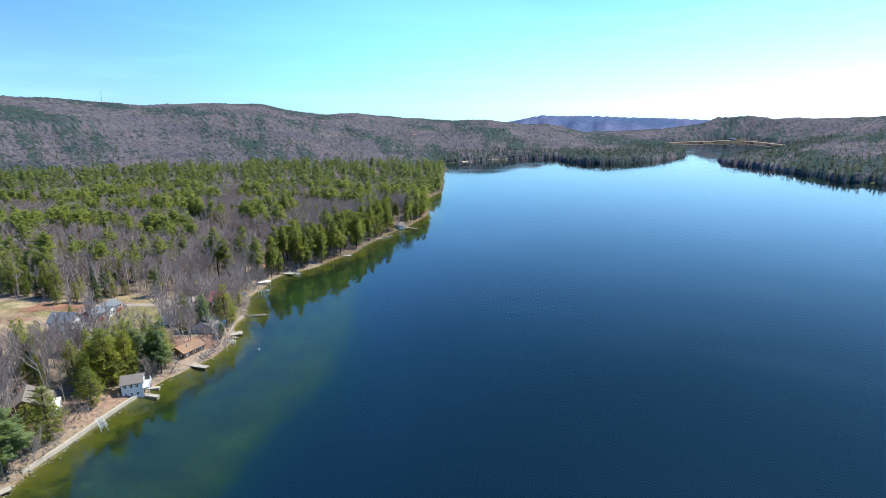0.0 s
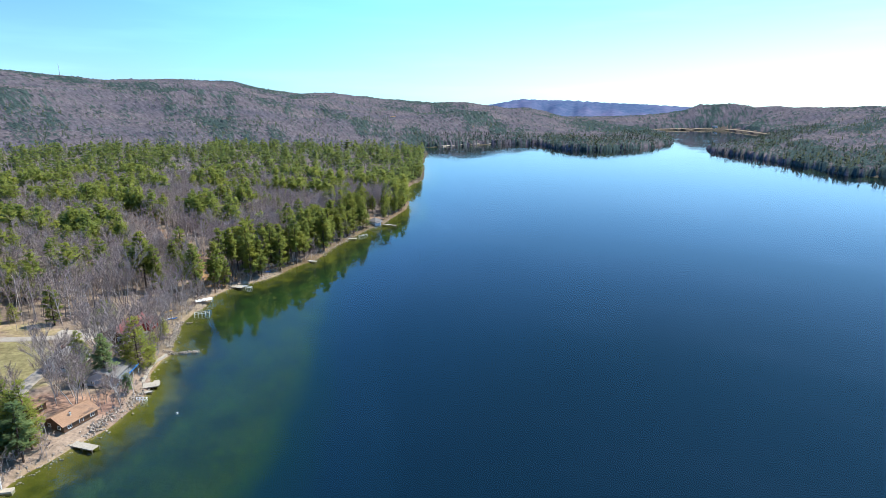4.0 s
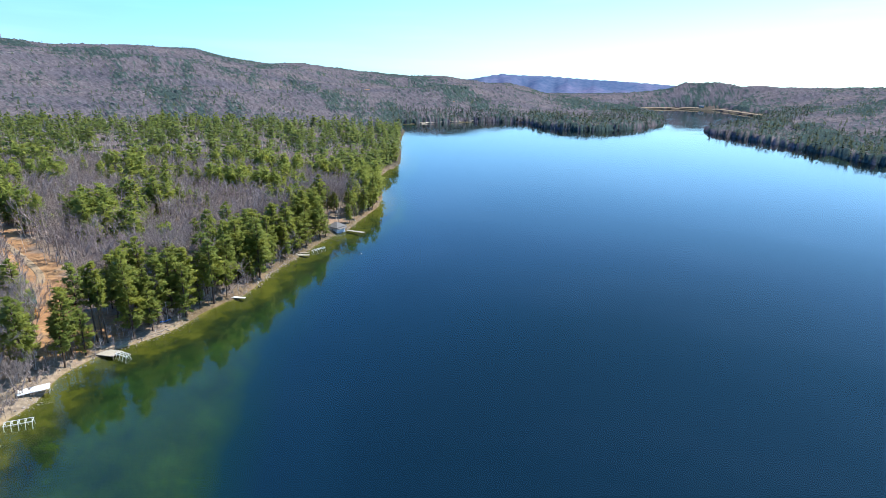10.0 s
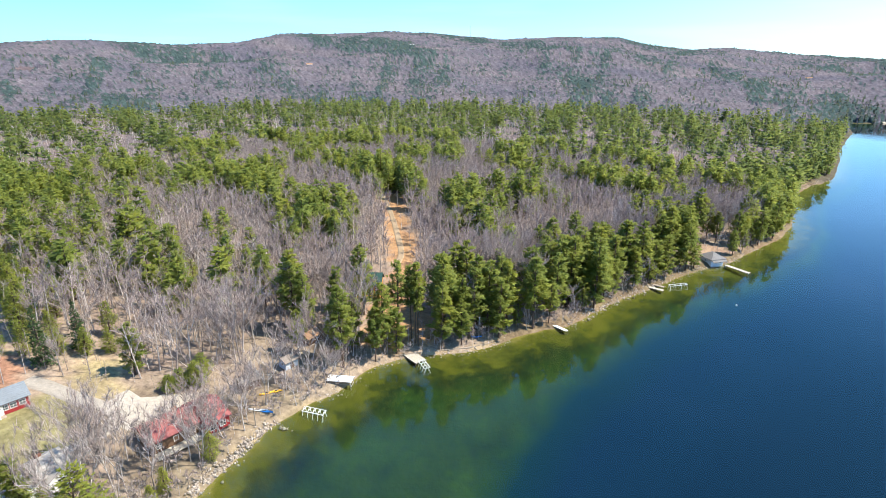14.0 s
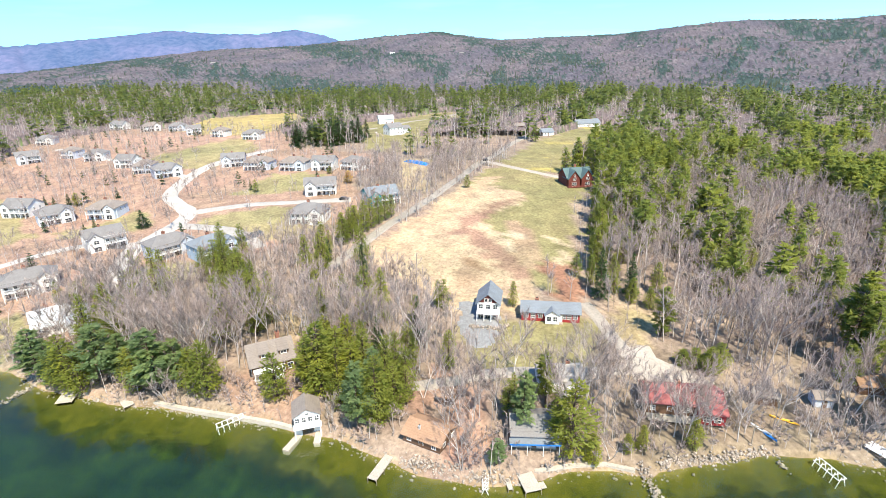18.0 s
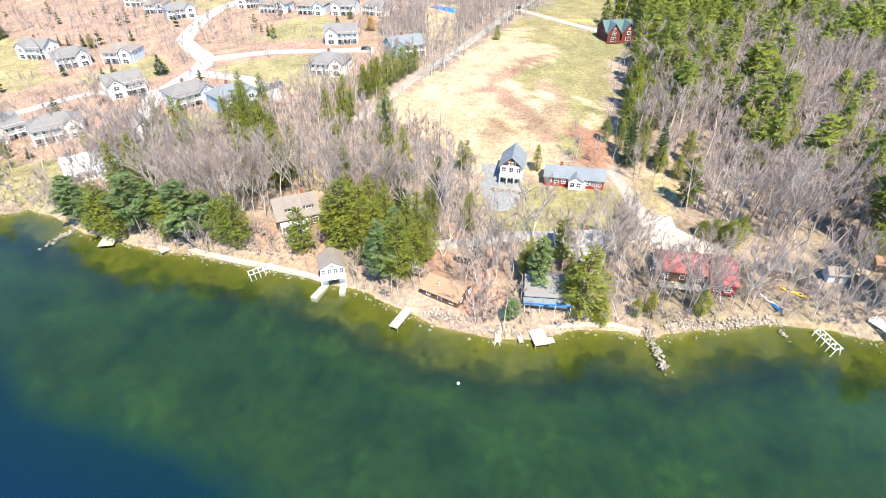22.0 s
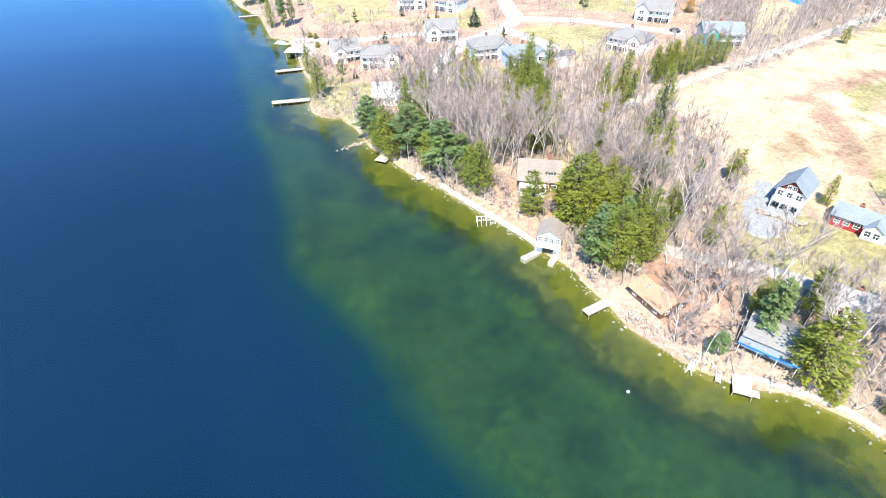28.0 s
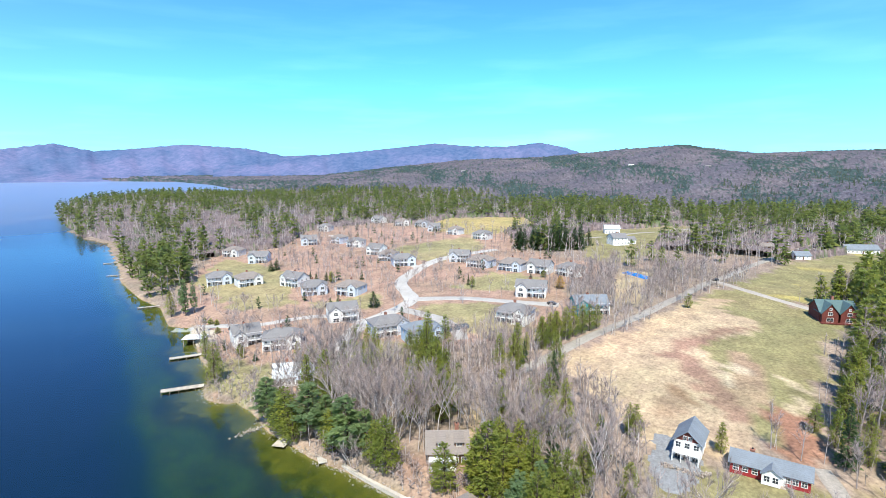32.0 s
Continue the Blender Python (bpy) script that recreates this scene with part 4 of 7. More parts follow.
def sparse_bare(seed, limbs=5, twigs=34, spread=0.4, thick=0.075):
    """A leafless tree for the middle distance: trunk, a few limbs and broad twig sprays."""
    rng = np.random.RandomState(seed)
    H = 14.0
    d = np.array([rng.normal(0, 0.06), rng.normal(0, 0.06), 1.0])
    wood, starts = [tube([np.zeros(3), d * H * 0.85], [0.18, 0.07], 3)], []
    for k in range(limbs):
        z = H * rng.uniform(0.26, 0.78)
        a = rng.uniform(0, 6.283)
        w = np.array([math.cos(a) * spread, math.sin(a) * spread, rng.uniform(0.6, 1.0)])
        L = H * rng.uniform(0.22, 0.36) * (1.25 - 0.7 * z / H)
        wood.append(tube([d * z, d * z + w * L], [0.06, 0.015], 3))
        starts.append((d * z, w * L))
    starts.append((d * H * 0.5, d * H * 0.4))
    tv = []
    for k in range(twigs):
        p, w = starts[rng.randint(len(starts))]
        q = p + w * rng.uniform(0.25, 1.0)
        t = w / np.linalg.norm(w) + rng.normal(0, 0.65, 3)
        t[2] += 0.3
        t /= np.linalg.norm(t)
        s = np.cross(t, rng.normal(0, 1, 3))
        s *= thick / (np.linalg.norm(s) + 1e-6)
        tv += [q - s, q + s, q + t * rng.uniform(1.0, 2.5)]
    return joined(wood), (np.array(tv), np.arange(len(tv)).reshape(-1, 3))


def tree_thing(kind, shapes, trunk_mat, crown_mat, label, category):
    """A tree: an Empty at its foot with trunk and crown."""
    (tv, tf), (cv, cf) = shapes
    root = new(kind)
    trunk = new("trunk", mesh_of("trunk", tv, tf, [trunk_mat], smooth=True))
    crown = new("crown", mesh_of("crown", cv, cf, [crown_mat], normals=None if crown_mat is TWIG else crown_normals(cv)))
    trunk.parent = crown.parent = root
    return tagged(root, label, category)


def scatter(x0, y0, x1, y1, gap, seed):
    rng = np.random.RandomState(seed)
    gx, gy = np.meshgrid(np.arange(x0, x1, gap), np.arange(y0, y1, gap))
    gx = gx.ravel() + rng.uniform(-0.5, 0.5, gx.size) * gap * 0.95
    gy = gy.ravel() + rng.uniform(-0.5, 0.5, gy.size) * gap * 0.95
    return gx, gy


HOUSE_SPOTS = []


def free_land(x, y, s, margin=1.0):
    ok = s > margin
    for poly in CLEARED:
        ok &= ~inside(x, y, poly)
    for line, half in ROADS:
        ok &= line_distance(x, y, line) > half + 1.8
    for hx, hy, hr in HOUSE_SPOTS:
        ok &= np.hypot(x - hx, y - hy) > hr
    return ok


def pine_share(x, y, s):
    """How likely a tree is a conifer: pines crowd the north shore and stand in patches inland; bare woods behind the cabins."""
    k = 0.12 + 0.62 * waves(x, y, 85, 41) + 0.22 * waves(x, y, 26, 42)
    north = np.clip((y - 245) / 40, 0, 1)
    k = k * (0.35 + 0.65 * north) + 0.06
    k += 0.75 * north * np.clip(1.2 - s / 22, 0, 1)
    k -= 0.35 * north * np.exp(-((s - 55) / 26) ** 2) * (y < 430)
    k -= 0.30 * ((x < -110) & (x > -330) & (y > 60) & (y < 205))
    k += 0.25 * np.clip((-x - 450) / 200, 0, 1) + 0.25 * np.clip((y - 560) / 200, 0, 1)
    k += 0.30 * ((x > -330) & (x < -235) & (y > 222) & (y < 330)) + 0.2 * ((x < -128) & (x > -300) & (y > 206) & (y < 250))
    k += 0.25 * (y < -200) * (waves(x, y, 120, 44) > 0) + 0.5 * (y < -75) * (y > -190) * (s < 45) - 0.12 * (y < -190)
    return k


def crown_normals(v):
    """Leaf normals that follow the crown as a whole: up and outward."""
    wide = 6.0 if len(v) > 7 else 90.0
    n = np.c_[v[:, 0] / wide, v[:, 1] / wide, np.full(len(v), 1.0)]
    return n / np.linalg.norm(n, axis=1)[:, None]


def placed(shapes, xs, ys, zs, scales, seed, leafy=False):
    """Many copies of a few shapes in one mesh: vertices and triangles."""
    rng = np.random.RandomState(seed)
    pick = rng.randint(0, len(shapes), len(xs))
    V, F, N, n = [], [], [], 0
    for k, (v, f) in enumerate(shapes):
        w = np.where(pick == k)[0]
        if not len(w):
            continue
        a = rng.uniform(0, 6.283, len(w))
        c, s = np.cos(a)[:, None], np.sin(a)[:, None]
        fat = rng.uniform(0.85, 1.2, len(w))[:, None]
        sc = scales[w][:, None]
        x, y, z = v[:, 0][None] * sc * fat, v[:, 1][None] * sc * fat, v[:, 2][None] * sc
        V.append(np.stack([x * c - y * s + xs[w][:, None], x * s + y * c + ys[w][:, None], z + zs[w][:, None]], -1).reshape(-1, 3))
        if leafy:
            q = crown_normals(v)
            N.append(np.stack([q[:, 0] * c - q[:, 1] * s, q[:, 0] * s + q[:, 1] * c, q[:, 2] + 0 * c], -1).reshape(-1, 3))
        F.append((f[None] + (np.arange(len(w)) * len(v))[:, None, None]).reshape(-1, 3) + n)
        n += len(v) * len(w)
    if leafy:
        return np.concatenate(V), np.concatenate(F), np.concatenate(N)
    return np.concatenate(V), np.concatenate(F)


def woods(name, label, kinds, trees):
    """One body of trees that nobody could count. kinds: for each kind its shapes as ((trunks), (crowns)) and materials."""
    parts = []
    for idx, (shapes, mats) in enumerate(kinds):
        x, y, z, sc = trees[idx]
        if not len(x):
            continue
        for sub, mat, pname in ((0, mats[0], "trunks"), (1, mats[1], "crowns")):
            leafy = sub == 1 and mats[1] is not TWIG
            got = placed([sh[sub] for sh in shapes], x, y, z, sc, 70 + idx, leafy)
            parts.append((pname, got[0], got[1], mat, got[2] if leafy else None))
    root = tagged(new(name), label, "woods", kind="stuff")
    for pname, v, f, mat, nor in parts:
        o = new(pname, mesh_of(pname, v, f, [mat], normals=nor))
        o.parent = root
    return root
# ---- houses ----
def part(name, bm, mat, parent, label=""):
    me = bpy.data.meshes.new(name)
    bm.to_mesh(me)
    bm.free()
    me.materials.append(mat)
    o = new(name, me)
    o.parent = parent
    if label:
        o["label"] = label
    return o


def box(bm, x0, y0, z0, x1, y1, z1):
    v = [bm.verts.new((x, y, z)) for z in (z0, z1) for y in (y0, y1) for x in (x0, x1)]
    for f in ((0, 2, 3, 1), (4, 5, 7, 6), (0, 1, 5, 4), (2, 6, 7, 3), (0, 4, 6, 2), (1, 3, 7, 5)):
        bm.faces.new([v[i] for i in f])
    return v


def block(*spans):
    bm = bmesh.new()
    for s in spans:
        box(bm, *s)
    return bm


def prism(profile, along, lo, hi):
    """A profile of (across, up) run along an axis."""
    bm = bmesh.new()
    ring = []
    for t in (lo, hi):
        ring.append([bm.verts.new((t, a, z) if along == "x" else (a, t, z)) for a, z in profile])
    n = len(profile)
    for k in range(n):
        bm.faces.new((ring[0][k], ring[0][(k + 1) % n], ring[1][(k + 1) % n], ring[1][k]))
    bm.faces.new(ring[0][::-1])
    bm.faces.new(ring[1])
    bmesh.ops.recalc_face_normals(bm, faces=bm.faces)
    return bm


SHARED = {}


def lattice(xs, zs, y0, y1):
    """A frame with bars in one piece: every second cell is an opening."""
    bm, at = bmesh.new(), {}

    def vert(i, k, y):
        if (i, k, y) not in at:
            at[(i, k, y)] = bm.verts.new((xs[i], y, zs[k]))
        return at[(i, k, y)]

    solid = lambda i, k: 0 <= i < len(xs) - 1 and 0 <= k < len(zs) - 1 and not (i % 2 and k % 2)  # noqa: E731
    for i in range(len(xs) - 1):
        for k in range(len(zs) - 1):
            if not solid(i, k):
                continue
            bm.faces.new([vert(a, c, y0) for a, c in ((i, k), (i + 1, k), (i + 1, k + 1), (i, k + 1))])
            for (da, dc), (p, q) in (((-1, 0), ((i, k + 1), (i, k))), ((1, 0), ((i + 1, k), (i + 1, k + 1))), ((0, -1), ((i, k), (i + 1, k))), ((0, 1), ((i + 1, k + 1), (i, k + 1)))):
                if not solid(i + da, k + dc):
                    bm.faces.new([vert(*p, y0), vert(*p, y1), vert(*q, y1), vert(*q, y0)])
    bmesh.ops.recalc_face_normals(bm, faces=bm.faces)
    return bm


def window(parent, x, y, z, w, h, turn=0.0, name="window", frame_mat=None):
    """A window: a proud frame with mullion and a glass pane set into it."""
    key = (round(w, 2), round(h, 2), frame_mat.name if frame_mat else "")
    if key not in SHARED:
        e, bm = 0.09, lattice([-w / 2, -w / 2 + 0.09, -0.03, 0.03, w / 2 - 0.09, w / 2], [-0.04, 0.07, h * 0.5 - 0.025, h * 0.5 + 0.025, h - 0.09, h] if h > 1.1 else [-0.04, 0.07, h - 0.09, h], -0.07, 0.02)
        fm = bpy.data.meshes.new("window_frame")
        bm.to_mesh(fm)
        bm.free()
        fm.materials.append(frame_mat or TRIM)
        bm = block((-w / 2 + e, -0.025, 0.06, w / 2 - e, 0.01, h - e))
        pm = bpy.data.meshes.new("pane")
        bm.to_mesh(pm)
        bm.free()
        pm.materials.append(GLASS)
        SHARED[key] = fm, pm
    fm, pm = SHARED[key]
    o, q = new(name, fm), new("pane", pm)
    o.parent, q.parent = parent, o
    o.matrix_basis = pose(x, y, z, 0, 0, turn)
    return o


def gable_roof(root, x0, x1, y0, y1, z, rise, mat, along="x", over=0.45, thick=0.17, name="roof"):
    """Two slopes as one chevron slab with overhang; the ridge runs along an axis."""
    lo, hi, a, b = (x0, x1, y0, y1) if along == "x" else (y0, y1, x0, x1)
    mid, half = (a + b) / 2, (b - a) / 2
    k = rise / half
    prof = [(a - over, z - k * over), (mid, z + rise), (b + over, z - k * over), (b + over, z - k * over + thick), (mid, z + rise + thick * 1.25), (a - over, z - k * over + thick)]
    return part(name, prism(prof, along, lo - over, hi + over), mat, root)


def hip_roof(root, x0, x1, y0, y1, z, rise, mat, over=0.5, name="roof"):
    bm = bmesh.new()
    x0, x1, y0, y1 = x0 - over, x1 + over, y0 - over, y1 + over
    inset = min(x1 - x0, y1 - y0) / 2
    lo = [bm.verts.new(c) for c in ((x0, y0, z - 0.1), (x1, y0, z - 0.1), (x1, y1, z - 0.1), (x0, y1, z - 0.1))]
    up = [bm.verts.new(c) for c in ((x0, y0, z + 0.08), (x1, y0, z + 0.08), (x1, y1, z + 0.08), (x0, y1, z + 0.08))]
    if x1 - x0 >= y1 - y0:
        r = [bm.verts.new((x0 + inset * 0.95, (y0 + y1) / 2, z + rise)), bm.verts.new((x1 - inset * 0.95, (y0 + y1) / 2, z + rise))]
        faces = [(up[0], up[1], r[1], r[0]), (up[1], up[2], r[1]), (up[2], up[3], r[0], r[1]), (up[3], up[0], r[0])]
    else:
        r = [bm.verts.new(((x0 + x1) / 2, y0 + inset * 0.95, z + rise)), bm.verts.new(((x0 + x1) / 2, y1 - inset * 0.95, z + rise))]
        faces = [(up[0], up[1], r[0]), (up[1], up[2], r[1], r[0]), (up[2], up[3], r[1]), (up[3], up[0], r[0], r[1])]
    for f in faces + [tuple(lo[::-1])] + [(lo[k], lo[(k + 1) % 4], up[(k + 1) % 4], up[k]) for k in range(4)]:
        bm.faces.new(f)
    return part(name, bm, mat, root)


def body(root, x0, x1, y0, y1, z0, z, rise, mat, along, name="wall", label=""):
    """Walls under a gable or, with no axis, a plain eaves line."""
    if along is None:
        return part(name, block((x0, y0, z0, x1, y1, z)), mat, root, label)
    lo, hi, a, b = (x0, x1, y0, y1) if along == "x" else (y0, y1, x0, x1)
    prof = [(a, z0), (b, z0), (b, z), ((a + b) / 2, z + rise), (a, z)]
    return part(name, prism(prof, along, lo, hi), mat, root, label)


def chimney(root, x, y, z0, z1, mat=None, s=0.45):
    c = part("chimney", block((x - s, y - s, z0, x + s, y + s, z1), (x - s - 0.08, y - s - 0.08, z1 - 0.25, x + s + 0.08, y + s + 0.08, z1 - 0.1)), mat or BRICK, root, "brick chimney")
    part("flue", block((x - s * 0.45, y - s * 0.45, z1 - 0.05, x + s * 0.45, y + s * 0.45, z1 + 0.2)), DARK, c)


def porch(root, x0, x1, depth, z, roof_mat=None, rail=True, posts=4, mat=None):
    """A deck before the front with posts below and a balustrade."""
    mat = mat or TRIM
    part("deck", block((x0, -depth, z - 0.2, x1, -0.03, z)), mat, root)
    for k in range(posts):
        x = x0 + 0.12 + (x1 - x0 - 0.24) * k / (posts - 1)
        part("post", block((x - 0.11, -depth + 0.03, -2.2, x + 0.11, -depth + 0.25, z - 0.2)), mat, root)
    if rail:
        bm = block((x0, -depth, z + 0.92, x1, -depth + 0.09, z + 1.0), (x0, -depth, z + 0.1, x1, -depth + 0.06, z + 0.16))
        n = int((x1 - x0) / 0.3)
        for k in range(n + 1):
            x = x0 + (x1 - x0 - 0.05) * k / n
            box(bm, x, -depth + 0.01, z + 0.1, x + 0.05, -depth + 0.06, z + 0.95)
        part("balustrade", bm, mat, root)


def site(name, a, b, label, category="house", group="", sink=0.0, level=None):
    """An Empty at the front-left corner; x runs along the front, y into the plot."""
    a, b = Vector(a), Vector(b)
    u = b - a
    w = u.length
    n = Vector((-u.y, u.x)) / w
    zs = [ground(*(a + u * k + n * m)) for k in (0, 0.5, 1) for m in (0, 4)]
    root = new(name)
    root.matrix_basis = Matrix.Translation((a.x, a.y, (sum(zs) / 6 - sink) if level is None else level)) @ Matrix.Rotation(math.atan2(u.y, u.x), 4, "Z")
    c = a + u * 0.5 + n * 4
    HOUSE_SPOTS.append((c.x, c.y, max(w * 0.5, 4.0) + 2.6))
    f = a + u * 0.5 - n * 3
    HOUSE_SPOTS.append((f.x, f.y, 3.6))
    return tagged(root, label, category, group), w


def glaze(root, w, d, z, h, step=2.5, ww=1.05, wh=1.35, sides=True, x0=0.0, y0=0.0, frame_mat=None):
    n = max(1, int(w / step))
    for k in range(n):
        window(root, x0 + w * (k + 0.5) / n, y0 - 0.01, z + h, ww, wh, 0, frame_mat=frame_mat)
    if sides:
        n = max(1, int(d / 3.2))
        for k in range(n):
            window(root, x0 - 0.01, y0 + d * (k + 0.5) / n, z + h, ww, wh, -90, frame_mat=frame_mat)
            window(root, x0 + w + 0.01, y0 + d * (k + 0.5) / n, z + h, ww, wh, 90, frame_mat=frame_mat)


def door(root, x, y, z, w=0.95, h=2.05, mat=None, turn=0):
    o = part("door", block((-w / 2, -0.06, 0, w / 2, 0.02, h), (-w / 2 + 0.12, -0.08, 0.2, w / 2 - 0.12, 0.0, 0.9), (-w / 2 + 0.12, -0.08, 1.1, w / 2 - 0.12, 0.0, 1.85)), mat or BROWNW, root)
    o.matrix_basis = pose(x, y, z, 0, 0, turn)
    part("door_handle", block((w / 2 - 0.14, -0.14, 0.98, w / 2 - 0.09, -0.06, 1.05)), STEEL, o)


def cottage(a, b, wall, roof, style, label, d=9.0, group="resort cottages"):
    """Resort cottage: walk-out level with glazed bays, main floor with deck, main roof, a cross gable and a chimney."""
    root, w = site("cottage", a, b, label, "cottage", group, sink=0.3)
    low, top = 2.6, 5.3
    part("foundation", block((0.05, 0.05, -2.5, w - 0.05, d - 0.05, 0.02)), CONCRETE, root)
    if style == "hip":
        body(root, 0, w, 0, d, 0, top, 0, wall, None)
        hip_roof(root, 0, w, 0, d, top, 2.6, roof)
        rise = 2.6
    else:
        rise = d * 0.3
        body(root, 0, w, 0, d, 0, top, rise, wall, "x")
        gable_roof(root, 0, w, 0, d, top, rise, roof, "x")
    # cross gable at one end of the front
    gw = min(5.0, w * 0.38)
    gx = w - gw - 0.4 if style == "hip" else 0.4
    wing = part("wing", prism([(gx, 0), (gx + gw, 0), (gx + gw, top - 0.15), (gx + gw / 2, top + gw * 0.36), (gx, top - 0.15)], "y", -1.5, 2.5), wall, root)
    wing["label"] = "projecting gabled bay"
    gable_roof(root, gx, gx + gw, -1.5, d * 0.5, top - 0.15, gw * 0.36 + 0.1, roof, "y", over=0.35, name="wing_roof")
    window(root, gx + gw / 2, -1.51, 3.2, 1.9, 1.5)
    window(root, gx + gw / 2, -1.51, 0.35, 2.6, 1.9, name="glazed_bay")
    window(root, gx + gw / 2, -1.51, top + 0.15, 0.8, 0.8)
    # walk-out level and deck
    x0, x1 = (0.2, gx - 0.2) if style == "hip" else (gx + gw + 0.2, w - 0.2)
    n = max(2, int((x1 - x0) / 1.9))
    for k in range(n):
        window(root, x0 + (x1 - x0) * (k + 0.5) / n, -0.01, 0.3, min(1.5, (x1 - x0) / n - 0.25), 1.9, name="glazed_bay")
        window(root, x0 + (x1 - x0) * (k + 0.5) / n, -0.01, 3.05, 1.05, 1.6)
    porch(root, x0, x1, 2.2, low + 0.1, posts=max(3, n))
    part("porch_roof", prism([(-2.4, top - 0.55), (0.05, top - 0.05), (0.05, top + 0.08), (-2.4, top - 0.42)], "x", x0, x1), roof, root)
    for k in range(max(3, n)):
        x = x0 + 0.15 + (x1 - x0 - 0.3) * k / (max(3, n) - 1)
        part("column", block((x - 0.1, -2.15, low + 0.1, x + 0.1, -1.95, top - 0.5)), TRIM, root)
    for y in (d * 0.35, d * 0.7):
        window(root, -0.01, y, 3.2, 1.0, 1.4, -90)
        window(root, w + 0.01, y, 3.2, 1.0, 1.4, 90)
    chimney(root, w * 0.45, d * 0.55, top, top + rise + 0.9)
    part("eaves_board", block((-0.42, -0.5, top - 0.2, w + 0.42, -0.44, top + 0.02)), TRIM, root)
    return root


def cabin(name, a, b, d, h, rise, wall, roof, label, along="x", category="house", level=None, step=2.6, ww=1.0, wh=1.15, wz=0.95, stack=True, sink=0.0):
    root, w = site(name, a, b, label, category, level=level, sink=sink)
    part("foundation", block((0.05, 0.05, -1.8, w - 0.05, d - 0.05, 0.05)), CONCRETE, root)
    body(root, 0, w, 0, d, 0.0, h, rise, wall, along)
    gable_roof(root, 0, w, 0, d, h, rise, roof, along)
    glaze(root, w, d, 0, wz, step, ww, wh)
    door(root, w * 0.5, -0.01, 0.05)
    if stack:
        chimney(root, w * 0.7, d * 0.6, h, h + rise + 0.7)
    return root, w


# -- cottages of the resort
WALLS, ROOFS = [CREAM, GREYW, GREYW, CREAM], [ROOF_GREY, ROOF_TAUPE, ROOF_GREY]
SPOTS = [((-182, 32.4), (-191.3, 41.6)), ((-170.5, 63.2), (-182, 72.5)), ((-301.5, 69.8), (-299.1, 84.5)), ((-300.5, 88), (-298.9, 101)), ((-303, 105), (-297.4, 117.5)),
         ((-308.7, 46.3), (-306.1, 62)), ((-319.8, 28.1), (-323.1, 41.2)), ((-421.2, 4.6), (-418.9, 19)), ((-436.6, -26.1), (-434.1, -14.3)), ((-455, -56), (-459, -45)), ((-479.3, -82.7), (-481.8, -70)),
         ((-479, -105.9), (-487.1, -94)), ((-503, -150), (-498.8, -136)), ((-291, 1.7), (-300.5, 13)), ((-305, -18), (-306.5, -7)), ((-326.3, -41.6), (-324.4, -29.6)), ((-350.4, -76.2), (-351.8, -64)),
         ((-361, -99), (-360.2, -88.7)), ((-339.7, -114), (-348.4, -104.5)), ((-420.5, -160), (-422.4, -148))]
SPOTS += [((-288.7, -145.2), (-290.4, -132.5)), ((-273.1, -105.7), (-278.8, -93.5)), ((-217.3, -82.9), (-228, -73.5)), ((-220.5, -61), (-233, -54)), ((-231.4, -38.6), (-229.6, -25)),
          ((-216, -11), (-225.3, -1)), ((-224.3, 5.8), (-224.2, 19)), ((-147, 12), (-156, 18)), ((-147, 27), (-156, 39))]
for k, (p, q) in enumerate(SPOTS):
    wall, roof = WALLS[k % 4], ROOFS[(k * 2) % 3]
    what = {"cream_clapboard": "cream", "pale_grey_clapboard": "pale grey"}[wall.name]
    top = {"grey_shingles": "grey", "taupe_shingles": "taupe"}[roof.name]
    cottage(p, q, wall, roof, "hip" if k % 3 else "gable", f"{what} clapboard lakeside cottage with {top} shingle roof and deck")
cottage((-167.6, 80.6), (-178.5, 89.8), BLUEW, ROOF_SLATE, "hip", "pale blue clapboard cottage with slate-blue roof by the cul-de-sac")
cottage((-203.6, 102.6), (-202.3, 116.3), WHITE, ROOF_GREY, "hip", "tall white cottage with columned porch and grey roof", d=10)
cottage((-245.8, 97.8), (-248.1, 112.5), WHITE, ROOF_GREY, "gable", "long white cottage with grey roof beside a driveway")
cottage((-228, 131), (-235, 144), TEALW, ROOF_SLATE, "gable", "teal clapboard house with slate roof and brick chimney", group="")

